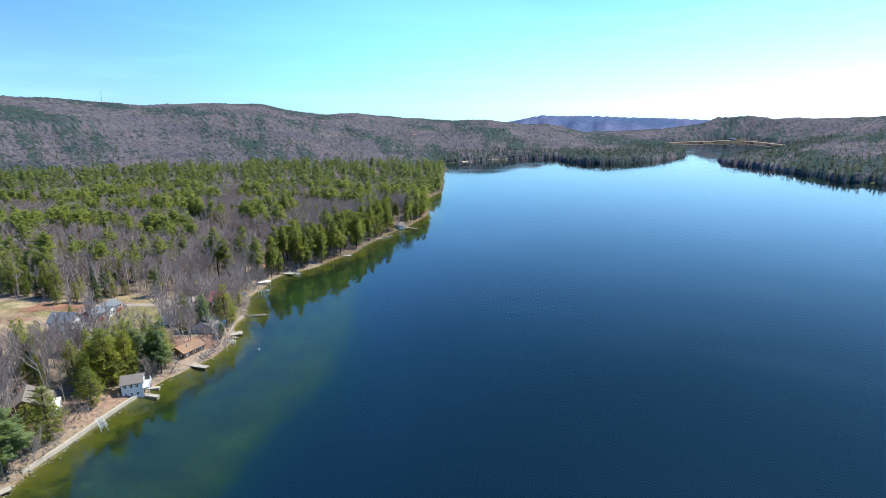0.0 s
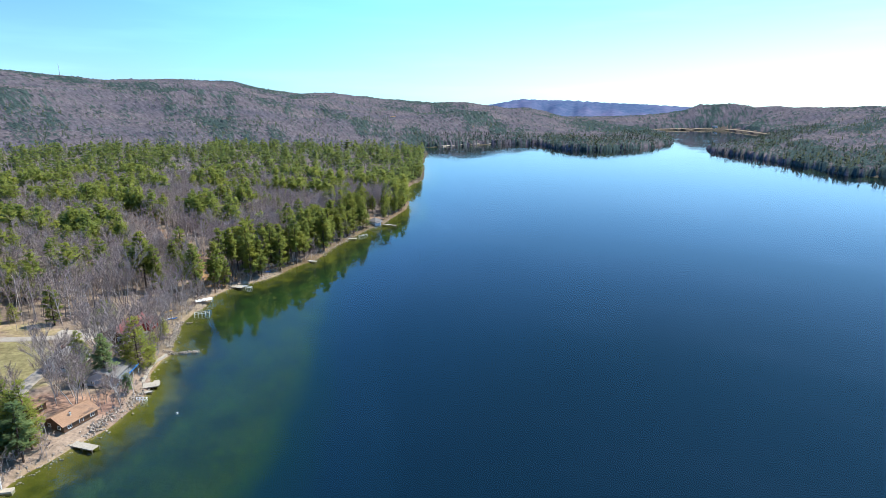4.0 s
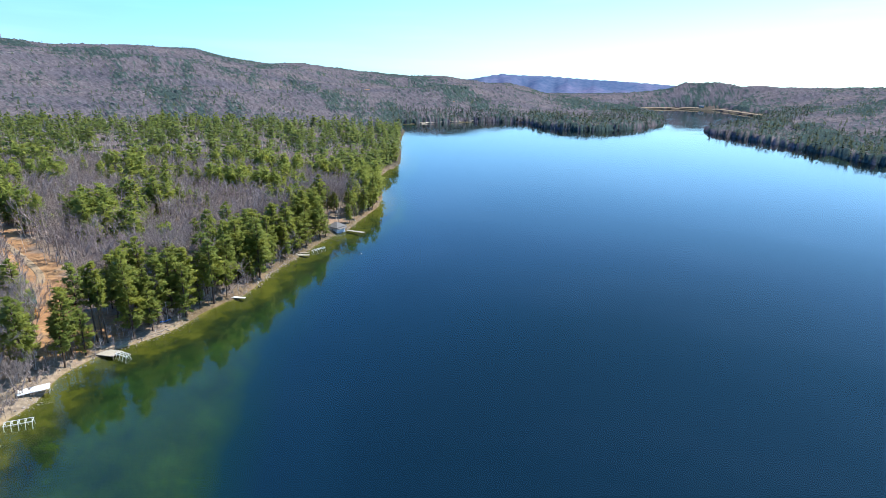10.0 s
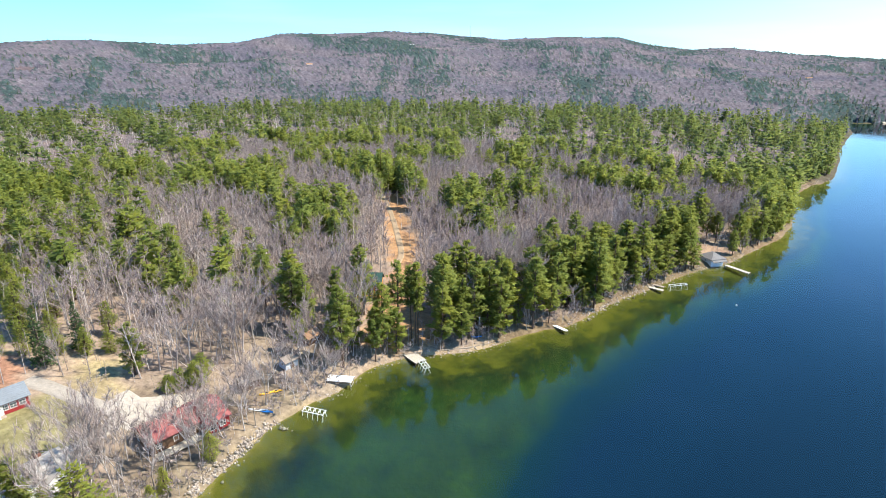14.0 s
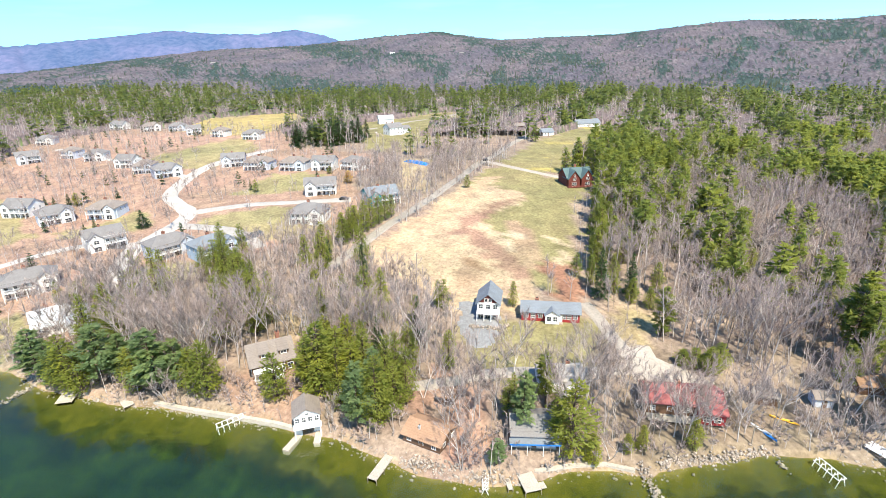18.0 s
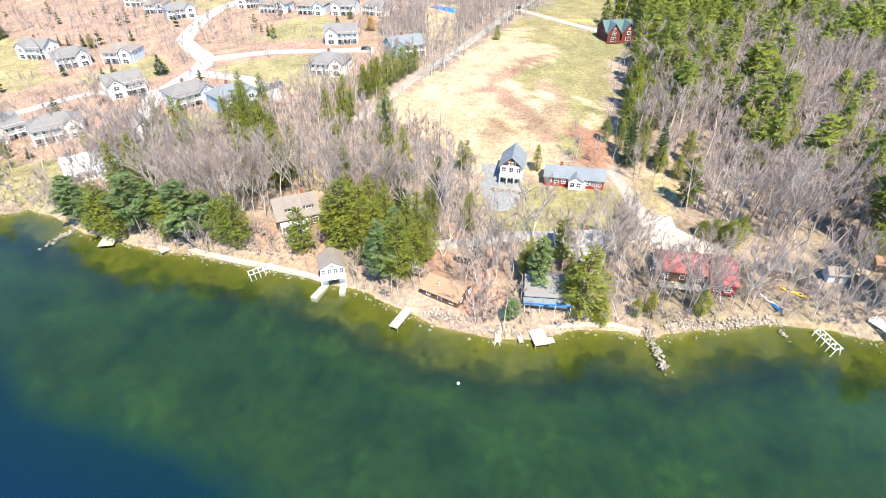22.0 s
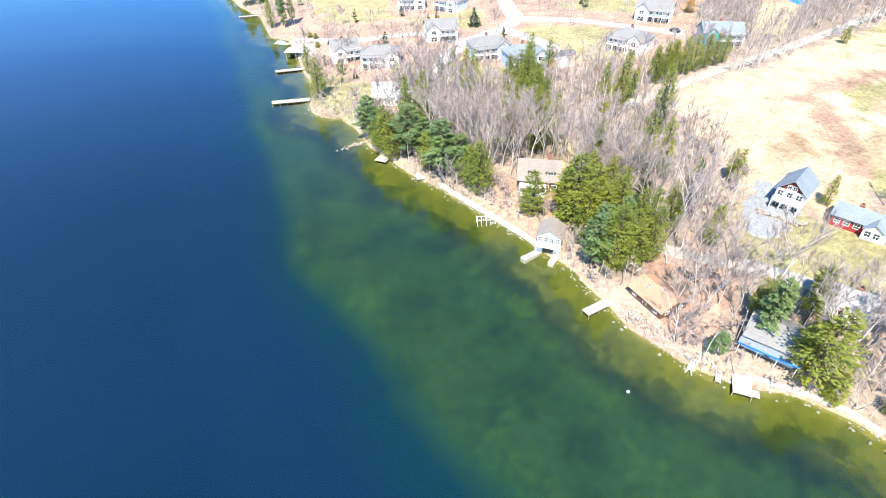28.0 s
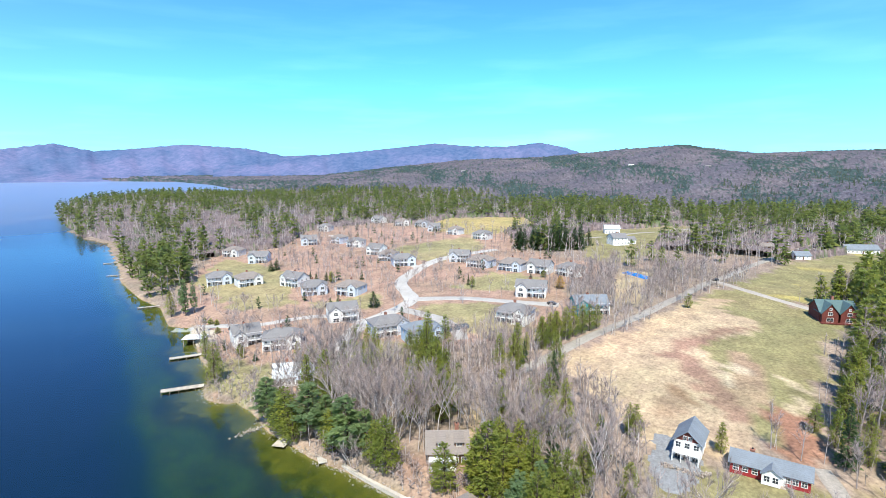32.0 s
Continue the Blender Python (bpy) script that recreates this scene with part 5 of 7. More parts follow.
# -- farm buildings
def farm():
    root, w = site("farmhouse", (-424.4, 120.6), (-437, 137), "large white farmhouse with grey roofs and porches", sink=0.3)
    part("foundation", block((0.05, 0.05, -2, w - 0.05, 9.9, 0.05)), CONCRETE, root)
    body(root, 0, w * 0.6, 0, 10, 0, 6, 3, WHITE, "x")
    gable_roof(root, 0, w * 0.6, 0, 10, 6, 3, ROOF_GREY)
    body(root, w * 0.6 + 0.02, w, 1.5, 9, 0, 4, 2.2, WHITE, "x", "wing")
    gable_roof(root, w * 0.6 + 0.5, w, 1.5, 9, 4, 2.2, ROOF_GREY, name="wing_roof")
    glaze(root, w * 0.6, 10, 0, 0.9)
    glaze(root, w * 0.6, 10, 3, 0.9)
    glaze(root, w * 0.4, 7, 0, 1.0, x0=w * 0.6, y0=1.5, sides=False)
    porch(root, 0.2, w * 0.6, 2.2, 0.5)
    chimney(root, w * 0.3, 6, 7, 10)
    cabin("barn", (-500, 103), (-504, 116), 9, 4.5, 3, WHITE, ROOF_PALE, "white barn with pale roof behind the farmhouse", category="barn", stack=False)
    cabin("garage", (-406, 238), (-409.5, 247), 7, 2.8, 2.2, WHITE, ROOF_SLATE, "small white garage with slate roof by the drive", category="garage", stack=False, step=4)
    cabin("house", (-447.8, 273.8), (-454, 294), 9, 3.2, 2.8, WHITE, ROOF_SLATE, "long low white house with slate roof at the field's end")
    cabin("house", (-445.6, 221.5), (-448.7, 230.7), 7, 2.8, 2, BROWNW, ROOF_TAUPE, "small brown house among trees near the drive")
    # red barn-like house with two front gables
    root, w = site("barn_house", (-255, 225), (-257.5, 238.2), "dark red barn-like house with twin gables and porch", sink=0.2)
    part("foundation", block((0.05, 0.05, -2.5, w - 0.05, 10.9, 0.05)), CONCRETE, root)
    body(root, 0, w, 0, 11, 0, 4.6, 3.6, BARNRED, "x")
    gable_roof(root, 0, w, 0, 11, 4.6, 3.6, ROOF_TEAL, name="roof")
    for k, (g0, g1) in enumerate(((0.3, w * 0.46), (w * 0.52, w - 0.3))):
        part("wing", prism([(g0, 0), (g1, 0), (g1, 4.4), ((g0 + g1) / 2, 4.4 + (g1 - g0) * 0.62), (g0, 4.4)], "y", -1.6, 3), BARNRED, root)
        gable_roof(root, g0, g1, -1.6, 5.5, 4.4, (g1 - g0) * 0.62, ROOF_TEAL, "y", name="wing_roof")
        window(root, (g0 + g1) / 2, -1.61, 0.6, 2.4, 1.7)
        window(root, (g0 + g1) / 2, -1.61, 3.3, 1.6, 1.4)
        window(root, (g0 + g1) / 2, -1.61, 5.4, 0.9, 0.9)
    bm = block((-0.5, -3.8, 0.3, w + 0.5, -1.65, 0.5), (-0.5, -3.8, 1.3, w + 0.5, -3.7, 1.4))
    for k in range(12):
        box(bm, -0.45 + (w + 0.8) * k / 11, -3.79, 0.5, -0.37 + (w + 0.8) * k / 11, -3.71, 1.3)
    part("porch", bm, BARNRED, root)
    chimney(root, w * 0.5, 7, 7, 9.6)


farm()


# -- houses at the shore
def shore_houses():
    # boathouse with boat bay, balcony and two landing arms
    root, w = site("boathouse", (-86.0, 135.1), (-87.5, 140.1), "white boathouse with grey gable roof, balcony and boat bay", "boathouse", level=0.45)
    d = 5.4
    part("wall", prism([(0, -0.9), (1.4, -0.9), (1.4, 2.2), (w - 1.4, 2.2), (w - 1.4, -0.9), (w, -0.9), (w, 4.2), (w / 2, 5.8), (0, 4.2)], "y", 0, d), CREAM, root)
    # thin near-black slab across the open bay in place of its inner shade
    part("boat_bay", block((1.42, 1.2, -0.9, w - 1.42, 1.4, 2.18)), DARK, root, "near-black panel for the shade inside the open boat bay")
    gable_roof(root, 0, w, 0, d, 4.2, 1.6, ROOF_TAUPE, "y", over=0.35)
    for k in range(4):
        window(root, w * (k + 0.5) / 4, -0.01, 2.7, 0.95, 1.25)
    window(root, w / 2, -0.01, 4.3, 0.8, 0.6)
    for y in (1.4, 2.9, 4.4):
        window(root, -0.01, y, 2.9, 0.9, 1.2, -90)
        window(root, -0.01, y, 0.5, 0.8, 0.9, -90)
        window(root, w + 0.01, y, 2.9, 0.9, 1.2, 90)
    part("balcony", block((-0.2, -1.7, 2.25, w + 0.2, -0.02, 2.42)), TRIM, root)
    bm = block((-0.2, -1.7, 3.35, w + 0.2, -1.62, 3.43))
    for k in range(24):
        x = -0.18 + (w + 0.3) * k / 23
        box(bm, x, -1.69, 2.42, x + 0.05, -1.64, 3.36)
    part("balustrade", bm, TRIM, root)
    for x in (0.05, w - 0.15):
        part("post", block((x - 0.08, -1.65, -0.9, x + 0.14, -1.45, 2.25)), TRIM, root)
    for x, turn, long in ((0.5, -36, 4.4), (w - 0.5, -12, 3.4)):
        arm = part("landing", block((-0.65, -long, -1.2, 0.65, 0.3, -0.08), (-0.7, -long - 0.05, -0.12, 0.7, 0.3, -0.03)), CONCRETE, root, "pale concrete landing arm")
        arm.matrix_basis = pose(x, -0.35, 0, 0, 0, turn)
    # cottage with the weathered orange roof
    root, w = cabin("cabin", (-82.6, 157.6), (-78.6, 164.9), 6.6, 1.9, 1.45, BROWNW, ROOF_ORANGE, "low brown cabin with weathered orange shingle roof by boulders", stack=False, wz=0.6, wh=0.9)
    chimney(root, w * 0.35, 1.6, 2.7, 3.6, STEEL, 0.16)
    # tall narrow gabled house
    root, w = site("gabled_house", (-126.35, 174.4), (-125.45, 180.2), "tall white house with brown shingled gable and slate roof", sink=0.4)
    d = 8.6
    part("foundation", block((-1.0, -1.9, -2.4, w + 1.0, d, 0.0)), STONE, root, "grey stone base")
    part("terrace", block((-1.2, -4.6, -2.2, w + 1.3, -1.92, -0.25)), CONCRETE, root, "pale paved terrace before the house")
    body(root, 0, w, 0, d, 0, 4.9, 2.6, WHITE, "y")
    part("gable_cladding", prism([(0.2, 5.05), (w - 0.2, 5.05), (w / 2, 7.4)], "y", -0.06, 0.0), BARNRED, root, "brown-red shingled gable front")
    gable_roof(root, 0, w, 0, d, 4.9, 2.6, ROOF_SLATE, "y", over=0.55)
    for k in range(3):
        window(root, w * (k + 0.5) / 3, -0.01, 3.15, 1.25, 1.4)
        window(root, w * (k + 0.5) / 3, -0.01, 0.3, 1.5, 1.9, name="glazed_bay")
    window(root, w / 2 - 0.55, -0.07, 5.15, 0.9, 1.1)
    window(root, w / 2 + 0.55, -0.07, 5.15, 0.9, 1.1)
    for y in (2, 5, 8):
        for z in (0.7, 3.1):
            window(root, -0.01, y, z, 0.9, 1.3, -90)
            window(root, w + 0.01, y, z, 0.9, 1.3, 90)
    porch(root, 0.0, w, 1.9, 2.6, posts=4)
    # long red house
    root, w = site("ranch_house", (-124.6, 186.2), (-122.4, 201.2), "long low red house with slate-blue roof and white windows", sink=0.1)
    d = 6.4
    part("foundation", block((0.05, 0.05, -1.6, w - 0.05, d, 0.05)), CONCRETE, root)
    body(root, 0, w, 0, d, 0, 2.7, 1.6, REDW, "x")
    gable_roof(root, 0, w, 0, d, 2.7, 1.6, ROOF_SLATE)
    part("wing", prism([(6.2, 0), (9.8, 0), (9.8, 2.5), (8, 3.7), (6.2, 2.5)], "y", -1.4, 2), WHITE, root)
    gable_roof(root, 6.2, 9.8, -1.4, 3, 2.5, 1.25, ROOF_SLATE, "y", over=0.3, name="wing_roof")
    window(root, 7.2, -1.41, 0.8, 1.2, 1.4)
    window(root, 8.8, -1.41, 0.8, 1.2, 1.4)
    for x in (1.2, 3.0, 4.9, 11.0, 12.4, 14.0):
        window(root, x, -0.01, 0.95, 1.2, 1.2)
    for y in (1.8, 4.5):
        window(root, -0.01, y, 0.95, 1.0, 1.1, -90)
    door(root, 10.2, -0.01, 0.05, mat=WHITE)
    part("step", block((9.6, -1.1, -0.4, 10.8, -0.02, 0.0)), STONE, root)
    chimney(root, 4.0, 4.0, 3.2, 4.9)
    # pale cabin behind the lane
    root, w = cabin("cabin", (-95.6, 186.6), (-95.8, 196.0), 6.5, 3.0, 1.8, WHITE, ROOF_LIGHT, "weathered white cabin with pale grey roof beside the gravel lane")
    part("wing", prism([(w - 4, 0), (w - 0.4, 0), (w - 0.4, 2.5), (w - 2.2, 3.6), (w - 4, 2.5)], "y", -1.6, 2), WHITE, root)
    gable_roof(root, w - 4, w - 0.4, -1.6, 3, 2.5, 1.15, ROOF_LIGHT, "y", over=0.3, name="wing_roof")
    window(root, w - 2.2, -1.61, 0.9, 1.3, 1.2)
    # cabin with blue awning
    root, w = cabin("cabin", (-80.2, 178.8), (-79.8, 187.2), 8.0, 2.9, 1.7, GREYW, ROOF_GREY, "grey cabin with dark grey roof and bright blue awning frame", stack=False)
    part("porch_roof", block((-0.6, -1.9, 2.2, w + 0.8, -0.03, 2.3)), ROOF_SLATE, root)
    part("awning_beam", block((-0.6, -2.05, 2.1, w + 0.8, -1.9, 2.35)), BLUE_TARP, root, "bright blue awning edge")
    for k in range(4):
        part("post", block((-0.3 + (w + 0.6) * k / 3, -1.9, -0.5, -0.2 + (w + 0.6) * k / 3, -1.8, 2.2)), TRIM, root)
    # house with the red metal roof
    root, w = cabin("house", (-89.6, 207.2), (-87.93, 217.05), 7.5, 2.9, 2.0, BROWNW, ROOF_RED, "brown house with faded red metal roof above the stone bank")
    d = 7.5
    body(root, w + 0.02, w + 5.2, -2.2, d + 0.5, 0, 2.7, 2.0, REDW, "x", "wing")
    gable_roof(root, w + 0.5, w + 5.2, -2.2, d + 0.5, 2.7, 2.0, ROOF_RED, name="wing_roof")
    window(root, w + 1.6, -2.21, 0.7, 1.3, 1.3)
    window(root, w + 3.7, -2.21, 0.7, 1.3, 1.3)
    part("deck", block((0.5, -2.4, 0.0, w, -0.03, 0.15)), DECK, root)
    # big house with taupe roof above the seawall
    root, w = site("house", (-103.0, 120.8), (-107.4, 129.6), "brown shore house with broad taupe roof and dormers", sink=0.2)
    d = 10.0
    part("foundation", block((0.05, 0.05, -2, w - 0.05, d, 0.05)), CONCRETE, root)
    body(root, 0, w, 0, d, 0, 3.6, 3.0, BROWNW, "x")
    gable_roof(root, 0, w, 0, d, 3.6, 3.0, ROOF_TAUPE, over=0.6)
    for x in (2.2, w - 3.2):
        part("dormer", block((x, 1.2, 4.0, x + 2.2, 4.0, 5.5)), BROWNW, root)
        part("dormer_roof", prism([(0.9, 5.45), (4.6, 6.5), (4.6, 6.65), (0.9, 5.6)], "x", x - 0.2, x + 2.4), ROOF_TAUPE, root)
        window(root, x + 1.1, 1.19, 4.55, 1.5, 0.8)
    glaze(root, w, d, 0, 0.8, 1.9, 1.4, 1.6)
    part("sun_porch", block((0.3, -2.2, 0, w * 0.7, -0.02, 0.2), (0.3, -2.3, 2.4, w * 0.7, -0.02, 2.6)), TRIM, root)
    for k in range(4):
        part("post", block((0.35 + (w * 0.7 - 0.5) * k / 3, -2.2, 0.2, 0.5 + (w * 0.7 - 0.5) * k / 3, -2.05, 2.4)), TRIM, root)
    chimney(root, w * 0.75, 6.5, 5, 7.8)
    cabin("cabin", (-123, 83.4), (-127.5, 90.4), 7, 2.8, 2.0, BROWNW, ROOF_GREY, "small brown cabin with grey roof hidden among bare trees")
    # large pale roof near the grassy point
    root, w = site("house", (-123, 54.6), (-131.5, 65.0), "large house with bright pale roof near the grassy point", sink=0.2)
    part("foundation", block((0.05, 0.05, -2, w - 0.05, 9.9, 0.05)), CONCRETE, root)
    body(root, 0, w, 0, 10, 0, 3.4, 3.0, WHITE, "x")
    gable_roof(root, 0, w, 0, 10, 3.4, 3.0, ROOF_PALE, over=0.6)
    body(root, w * 0.55, w - 0.3, -3.5, 3, 0, 3.2, 2.0, WHITE, "y", "wing")
    gable_roof(root, w * 0.55, w - 0.3, -3.5, 4, 3.2, 2.0, ROOF_PALE, "y", name="wing_roof")
    glaze(root, w * 0.5, 10, 0, 0.9)
    window(root, w * 0.77, -3.51, 0.6, 2.6, 1.7)
    chimney(root, w * 0.3, 6, 5, 7.6)
    # log cabin in the pines
    root, w = site("log_cabin", (-101.2, 285.0), (-95.6, 288.2), "honey-coloured log cabin with dark green metal roof and deck", "cabin", sink=0.1)
    d = 7.0
    part("foundation", block((0.05, 0.05, -2, w - 0.05, d, 0.9)), CONCRETE, root)
    body(root, 0, w, 0, d, 0.9, 4.2, 2.6, LOGW, "x")
    gable_roof(root, 0, w, 0, d, 4.2, 2.6, ROOF_GREEN, over=0.6)
    part("dormer", block((w * 0.3, 0.6, 4.5, w * 0.7, 3.2, 5.9)), LOGW, root)
    part("dormer_roof", prism([(0.3, 5.85), (3.6, 6.7), (3.6, 6.85), (0.3, 6.0)], "x", w * 0.3 - 0.3, w * 0.7 + 0.3), ROOF_GREEN, root)
    window(root, w * 0.5, 0.59, 4.9, 1.6, 0.8)
    for k in range(3):
        window(root, w * (k + 0.5) / 3, -0.01, 1.7, 1.1, 1.6)
    bm = block((-0.6, -2.6, 0.75, w + 0.6, -0.02, 0.95), (-0.6, -2.6, 1.85, w + 0.6, -2.52, 1.93))
    for k in range(18):
        box(bm, -0.55 + (w + 1.05) * k / 17, -2.59, 0.95, -0.5 + (w + 1.05) * k / 17, -2.53, 1.86)
    part("deck", bm, LOGW, root, "honey timber deck with railing")
    for k in range(4):
        part("post", block((-0.5 + (w + 0.85) * k / 3, -2.55, -1.5, -0.35 + (w + 0.85) * k / 3, -2.4, 0.75)), LOGW, root)
    # boathouse by the long pier
    root, w = site("boathouse", (-8.1, 387.2), (-4.2, 391.4), "grey boathouse with pyramid roof beside a pier", "boathouse", level=0.5)
    part("wall", block((0, 0, -0.9, w, 6, 2.6)), GREYW, root)
    hip_roof(root, 0, w, 0, 6, 2.6, 2.2, ROOF_GREY, over=0.7)
    part("shed_roof", prism([(-1.8, 1.9), (0.0, 2.4), (0.0, 2.52), (-1.8, 2.02)], "x", -0.3, w + 0.3), ROOF_GREY, root)
    glaze(root, w, 6, 0, 0.8, 2.2, 1.0, 1.1)
    # open boathouse at the sandy beach
    root, w = site("boathouse", (-145.6, -15.6), (-150.2, -8.6), "open boathouse with pale green hip roof over the water", "boathouse", level=0.3)
    hip_roof(root, 0, w, 0, 5.5, 2.5, 1.2, ROOF_PALE, over=0.5)
    for x in (0.1, w / 2, w - 0.1):
        for y in (0.1, 5.4):
            part("post", block((x - 0.12, y - 0.12, -1.6, x + 0.12, y + 0.12, 2.45)), POST, root)
    part("back_wall", block((0, 5.45, -1.0, w, 5.55, 2.4)), BROWNW, root)
    # sheds
    for a, b, dd, roof, wall, label in [((-94, 254.5), (-93.5, 259.5), 4.5, ROOF_ORANGE, BROWNW, "small brown shed with rusty roof under tall pines"), ((-90.5, 243), (-90, 246.5), 3, ROOF_TAUPE, GREYW, "small grey shed among bare shore trees"),
                                        ((-92.5, 164.5), (-91.5, 167.5), 3, ROOF_ORANGE, BROWNW, "tiny brown shed on the leafy slope"), ((-199.9, 461), (-188, 469), 7, ROOF_GREY, GREYW, "grey house glimpsed deep in the woods"),
                                        ((-284.8, 424.9), (-276, 431), 7, ROOF_PALE, WHITE, "white house with pale roof deep in the woods"), ((-92, 231), (-91, 235.5), 3.2, ROOF_TAUPE, BROWNW, "low brown lean-to behind stacked kayaks")]:
        cabin("shed" if dd < 5 else "house", a, b, dd, 2.2 if dd < 5 else 3, dd * 0.25, wall, roof, label, category="shed" if dd < 5 else "house", stack=False, step=3.5, ww=0.8, wh=0.8)


shore_houses()
# ---- shore things ----
def dock(a, b, width, label, z=0.55, mat=None, name="dock", legs=True, apron=None):
    """A landing of boards on bearers and posts, from the shore end a out to b."""
    a, b = Vector(a), Vector(b)
    u = b - a
    L = u.length
    root = new(name)
    root.matrix_basis = Matrix.Translation((a.x, a.y, z)) @ Matrix.Rotation(math.atan2(u.y, u.x), 4, "Z")
    tagged(root, label, name.replace("_", " "))
    n = max(2, int(L / 0.9))
    for k in range(n):
        part("board", block((L * k / n + 0.012, -width / 2, -0.05, L * (k + 1) / n - 0.012, width / 2, 0.0)), mat or DECK, root)
    for y in (-width / 2 + 0.06, width / 2 - 0.06):
        part("bearer", block((0, y - 0.05, -0.24, L, y + 0.05, -0.055)), POST, root)
    if legs:
        m = max(2, int(L / 2.5) + 1)
        for k in range(m):
            for y in (-width / 2 + 0.02, width / 2 - 0.02):
                x = 0.15 + (L - 0.3) * k / (m - 1)
                part("pile", block((x - 0.06, y - 0.06, -2.6, x + 0.06, y + 0.06, 0.14)), POST, root)
    return root, L


def frame_rack(a, b, label, width=1.4, z=0.35, bays=5):
    """Dock frames drawn up without boards: trestles with crossed legs and two rails."""
    a, b = Vector(a), Vector(b)
    u = b - a
    L = u.length
    root = tagged(new("dock_section"), label, "dock section")
    root.matrix_basis = Matrix.Translation((a.x, a.y, z)) @ Matrix.Rotation(math.atan2(u.y, u.x), 4, "Z")
    for y in (-width / 2, width / 2):
        part("rail", block((0, y - 0.05, 0.55, L, y + 0.05, 0.68)), TRIM, root)
    for k in range(bays):
        x = 0.1 + (L - 0.2) * k / (bays - 1)
        bm = block((x - 0.05, -width / 2, 0.5, x + 0.05, width / 2, 0.6))
        for s in (-1, 1):
            v = box(bm, -0.05, -0.05, -1.5, 0.05, 0.05, 1.0)
            bmesh.ops.rotate(bm, verts=v, cent=(0, 0, 0), matrix=Matrix.Rotation(0.35 * s, 3, "X"))
            bmesh.ops.translate(bm, verts=v, vec=(x, s * width * 0.32, 0.1))
        part("trestle", bm, TRIM, root)
    return root


d1, L1 = dock((-75.2, 180.3), (-70.2, 181.6), 3.0, "broad weathered plank dock in front of the grey cabin", 0.75)
part("side_step", block((L1 - 1.8, 1.5, -0.25, L1 - 0.3, 2.6, -0.12)), DECK, d1)
dock((-74.4, 177.0), (-70.8, 177.6), 0.9, "narrow plank dock beside a broad dock", 0.55)
frame_rack((-74.0, 173.3), (-70.4, 173.0), "white ladder-like dock frame standing in shallow water", 1.0)
dock((-77.5, 170.2), (-75.2, 170.6), 2.2, "square grey plank landing on shore boulders", 1.0, legs=False, name="landing")
dock((-76.6, 173.8), (-74.4, 174.2), 1.8, "small plank landing above the stone bank", 1.05, legs=False, name="landing")
dock((-78.4, 174.4), (-76.4, 174.6), 2.4, "raised plank platform with steps above boulders", 1.7, name="landing")
dock((-81.5, 155.8), (-73.6, 152.4), 1.9, "pale plank dock with brown end below the orange-roofed cabin", 0.5)
frame_rack((-92.0, 122.2), (-88.4, 117.8), "white dock frames drawn up by the seawall", 1.6, bays=6)
frame_rack((-77.2, 235.4), (-72.0, 236.6), "white dock frames stacked at the stony shore", 1.8, bays=5)
frame_rack((-18.5, 356.0), (-13.5, 361.0), "white dock frames in shallow water below the pines", 1.4, bays=4)
dock((-98.6, 92.4), (-96.2, 94.8), 2.2, "small grey dock on the rocky shore", 0.6)
dock((-102.5, 77.6), (-97.8, 78.6), 3.6, "broad pale concrete boat slip", 0.45, CONCRETE, "boat_slip", legs=False)
dock((-71.5, 269.0), (-66.0, 267.0), 3.4, "broken white plank dock below the tall pines", 0.55)
frame_rack((-66.0, 267.0), (-62.5, 264.5), "white dock frame trailing into the water", 1.6, bays=4)
dock((-43.8, 305.8), (-38.6, 304.0), 1.2, "short white aluminium dock on the pine shore", 0.6, TRIM)
dock((-27.2, 352.6), (-19.6, 351.4), 1.6, "weathered plank dock at a small beach", 0.55)
dock((-27.0, 355.6), (-20.0, 354.4), 1.2, "dark timber dock at a small beach", 0.7, POST)
dock((-3.0, 391.0), (5.4, 385.6), 1.9, "long pale pier beside the grey boathouse", 0.7)
dock((-118.8, 27.4), (-109.0, 18.4), 2.6, "long stone and plank jetty by the grassy point", 0.6, CONCRETE)
dock((-140.8, 1.4), (-131.4, -6.0), 2.3, "plank jetty beside the sandy beach", 0.6)
dock((-187, -81.4), (-177.4, -89.2), 1.3, "thin plank dock on the wooded point", 0.5)
for a, b in (((-263, -232), (-255, -238)), ((-232, -183), (-225, -188)), ((-228, -168), (-220, -173))):
    dock(a, b, 1.3, "small far dock under shore pines", 0.5)


def boat_lift():
    root = tagged(new("boat_lift"), "boat lift with white canopy drawn up on the beach", "boat lift")
    a, b = Vector((-80.2, 246.8)), Vector((-74.4, 249.4))
    u = b - a
    L, w = u.length, 2.7
    root.matrix_basis = Matrix.Translation((a.x, a.y, 0.3)) @ Matrix.Rotation(math.atan2(u.y, u.x), 4, "Z")
    part("canopy", prism([(-w / 2, 1.55), (-w / 2 + 0.25, 1.85), (0, 1.98), (w / 2 - 0.25, 1.85), (w / 2, 1.55), (w / 2 - 0.06, 1.55), (0, 1.9), (-w / 2 + 0.06, 1.55)], "x", 0, L), CANVAS, root, "white canvas canopy")
    for x in (0.3, L - 0.3):
        for y in (-w / 2 + 0.1, w / 2 - 0.1):
            part("post", block((x - 0.05, y - 0.05, -0.8, x + 0.05, y + 0.05, 1.6)), STEEL, root)
        part("cross_beam", block((x - 0.06, -w / 2, 0.1, x + 0.06, w / 2, 0.22)), STEEL, root)
    for y in (-0.6, 0.6):
        part("bunk", block((0.4, y - 0.08, 0.25, L - 0.4, y + 0.08, 0.4)), POST, root)


boat_lift()


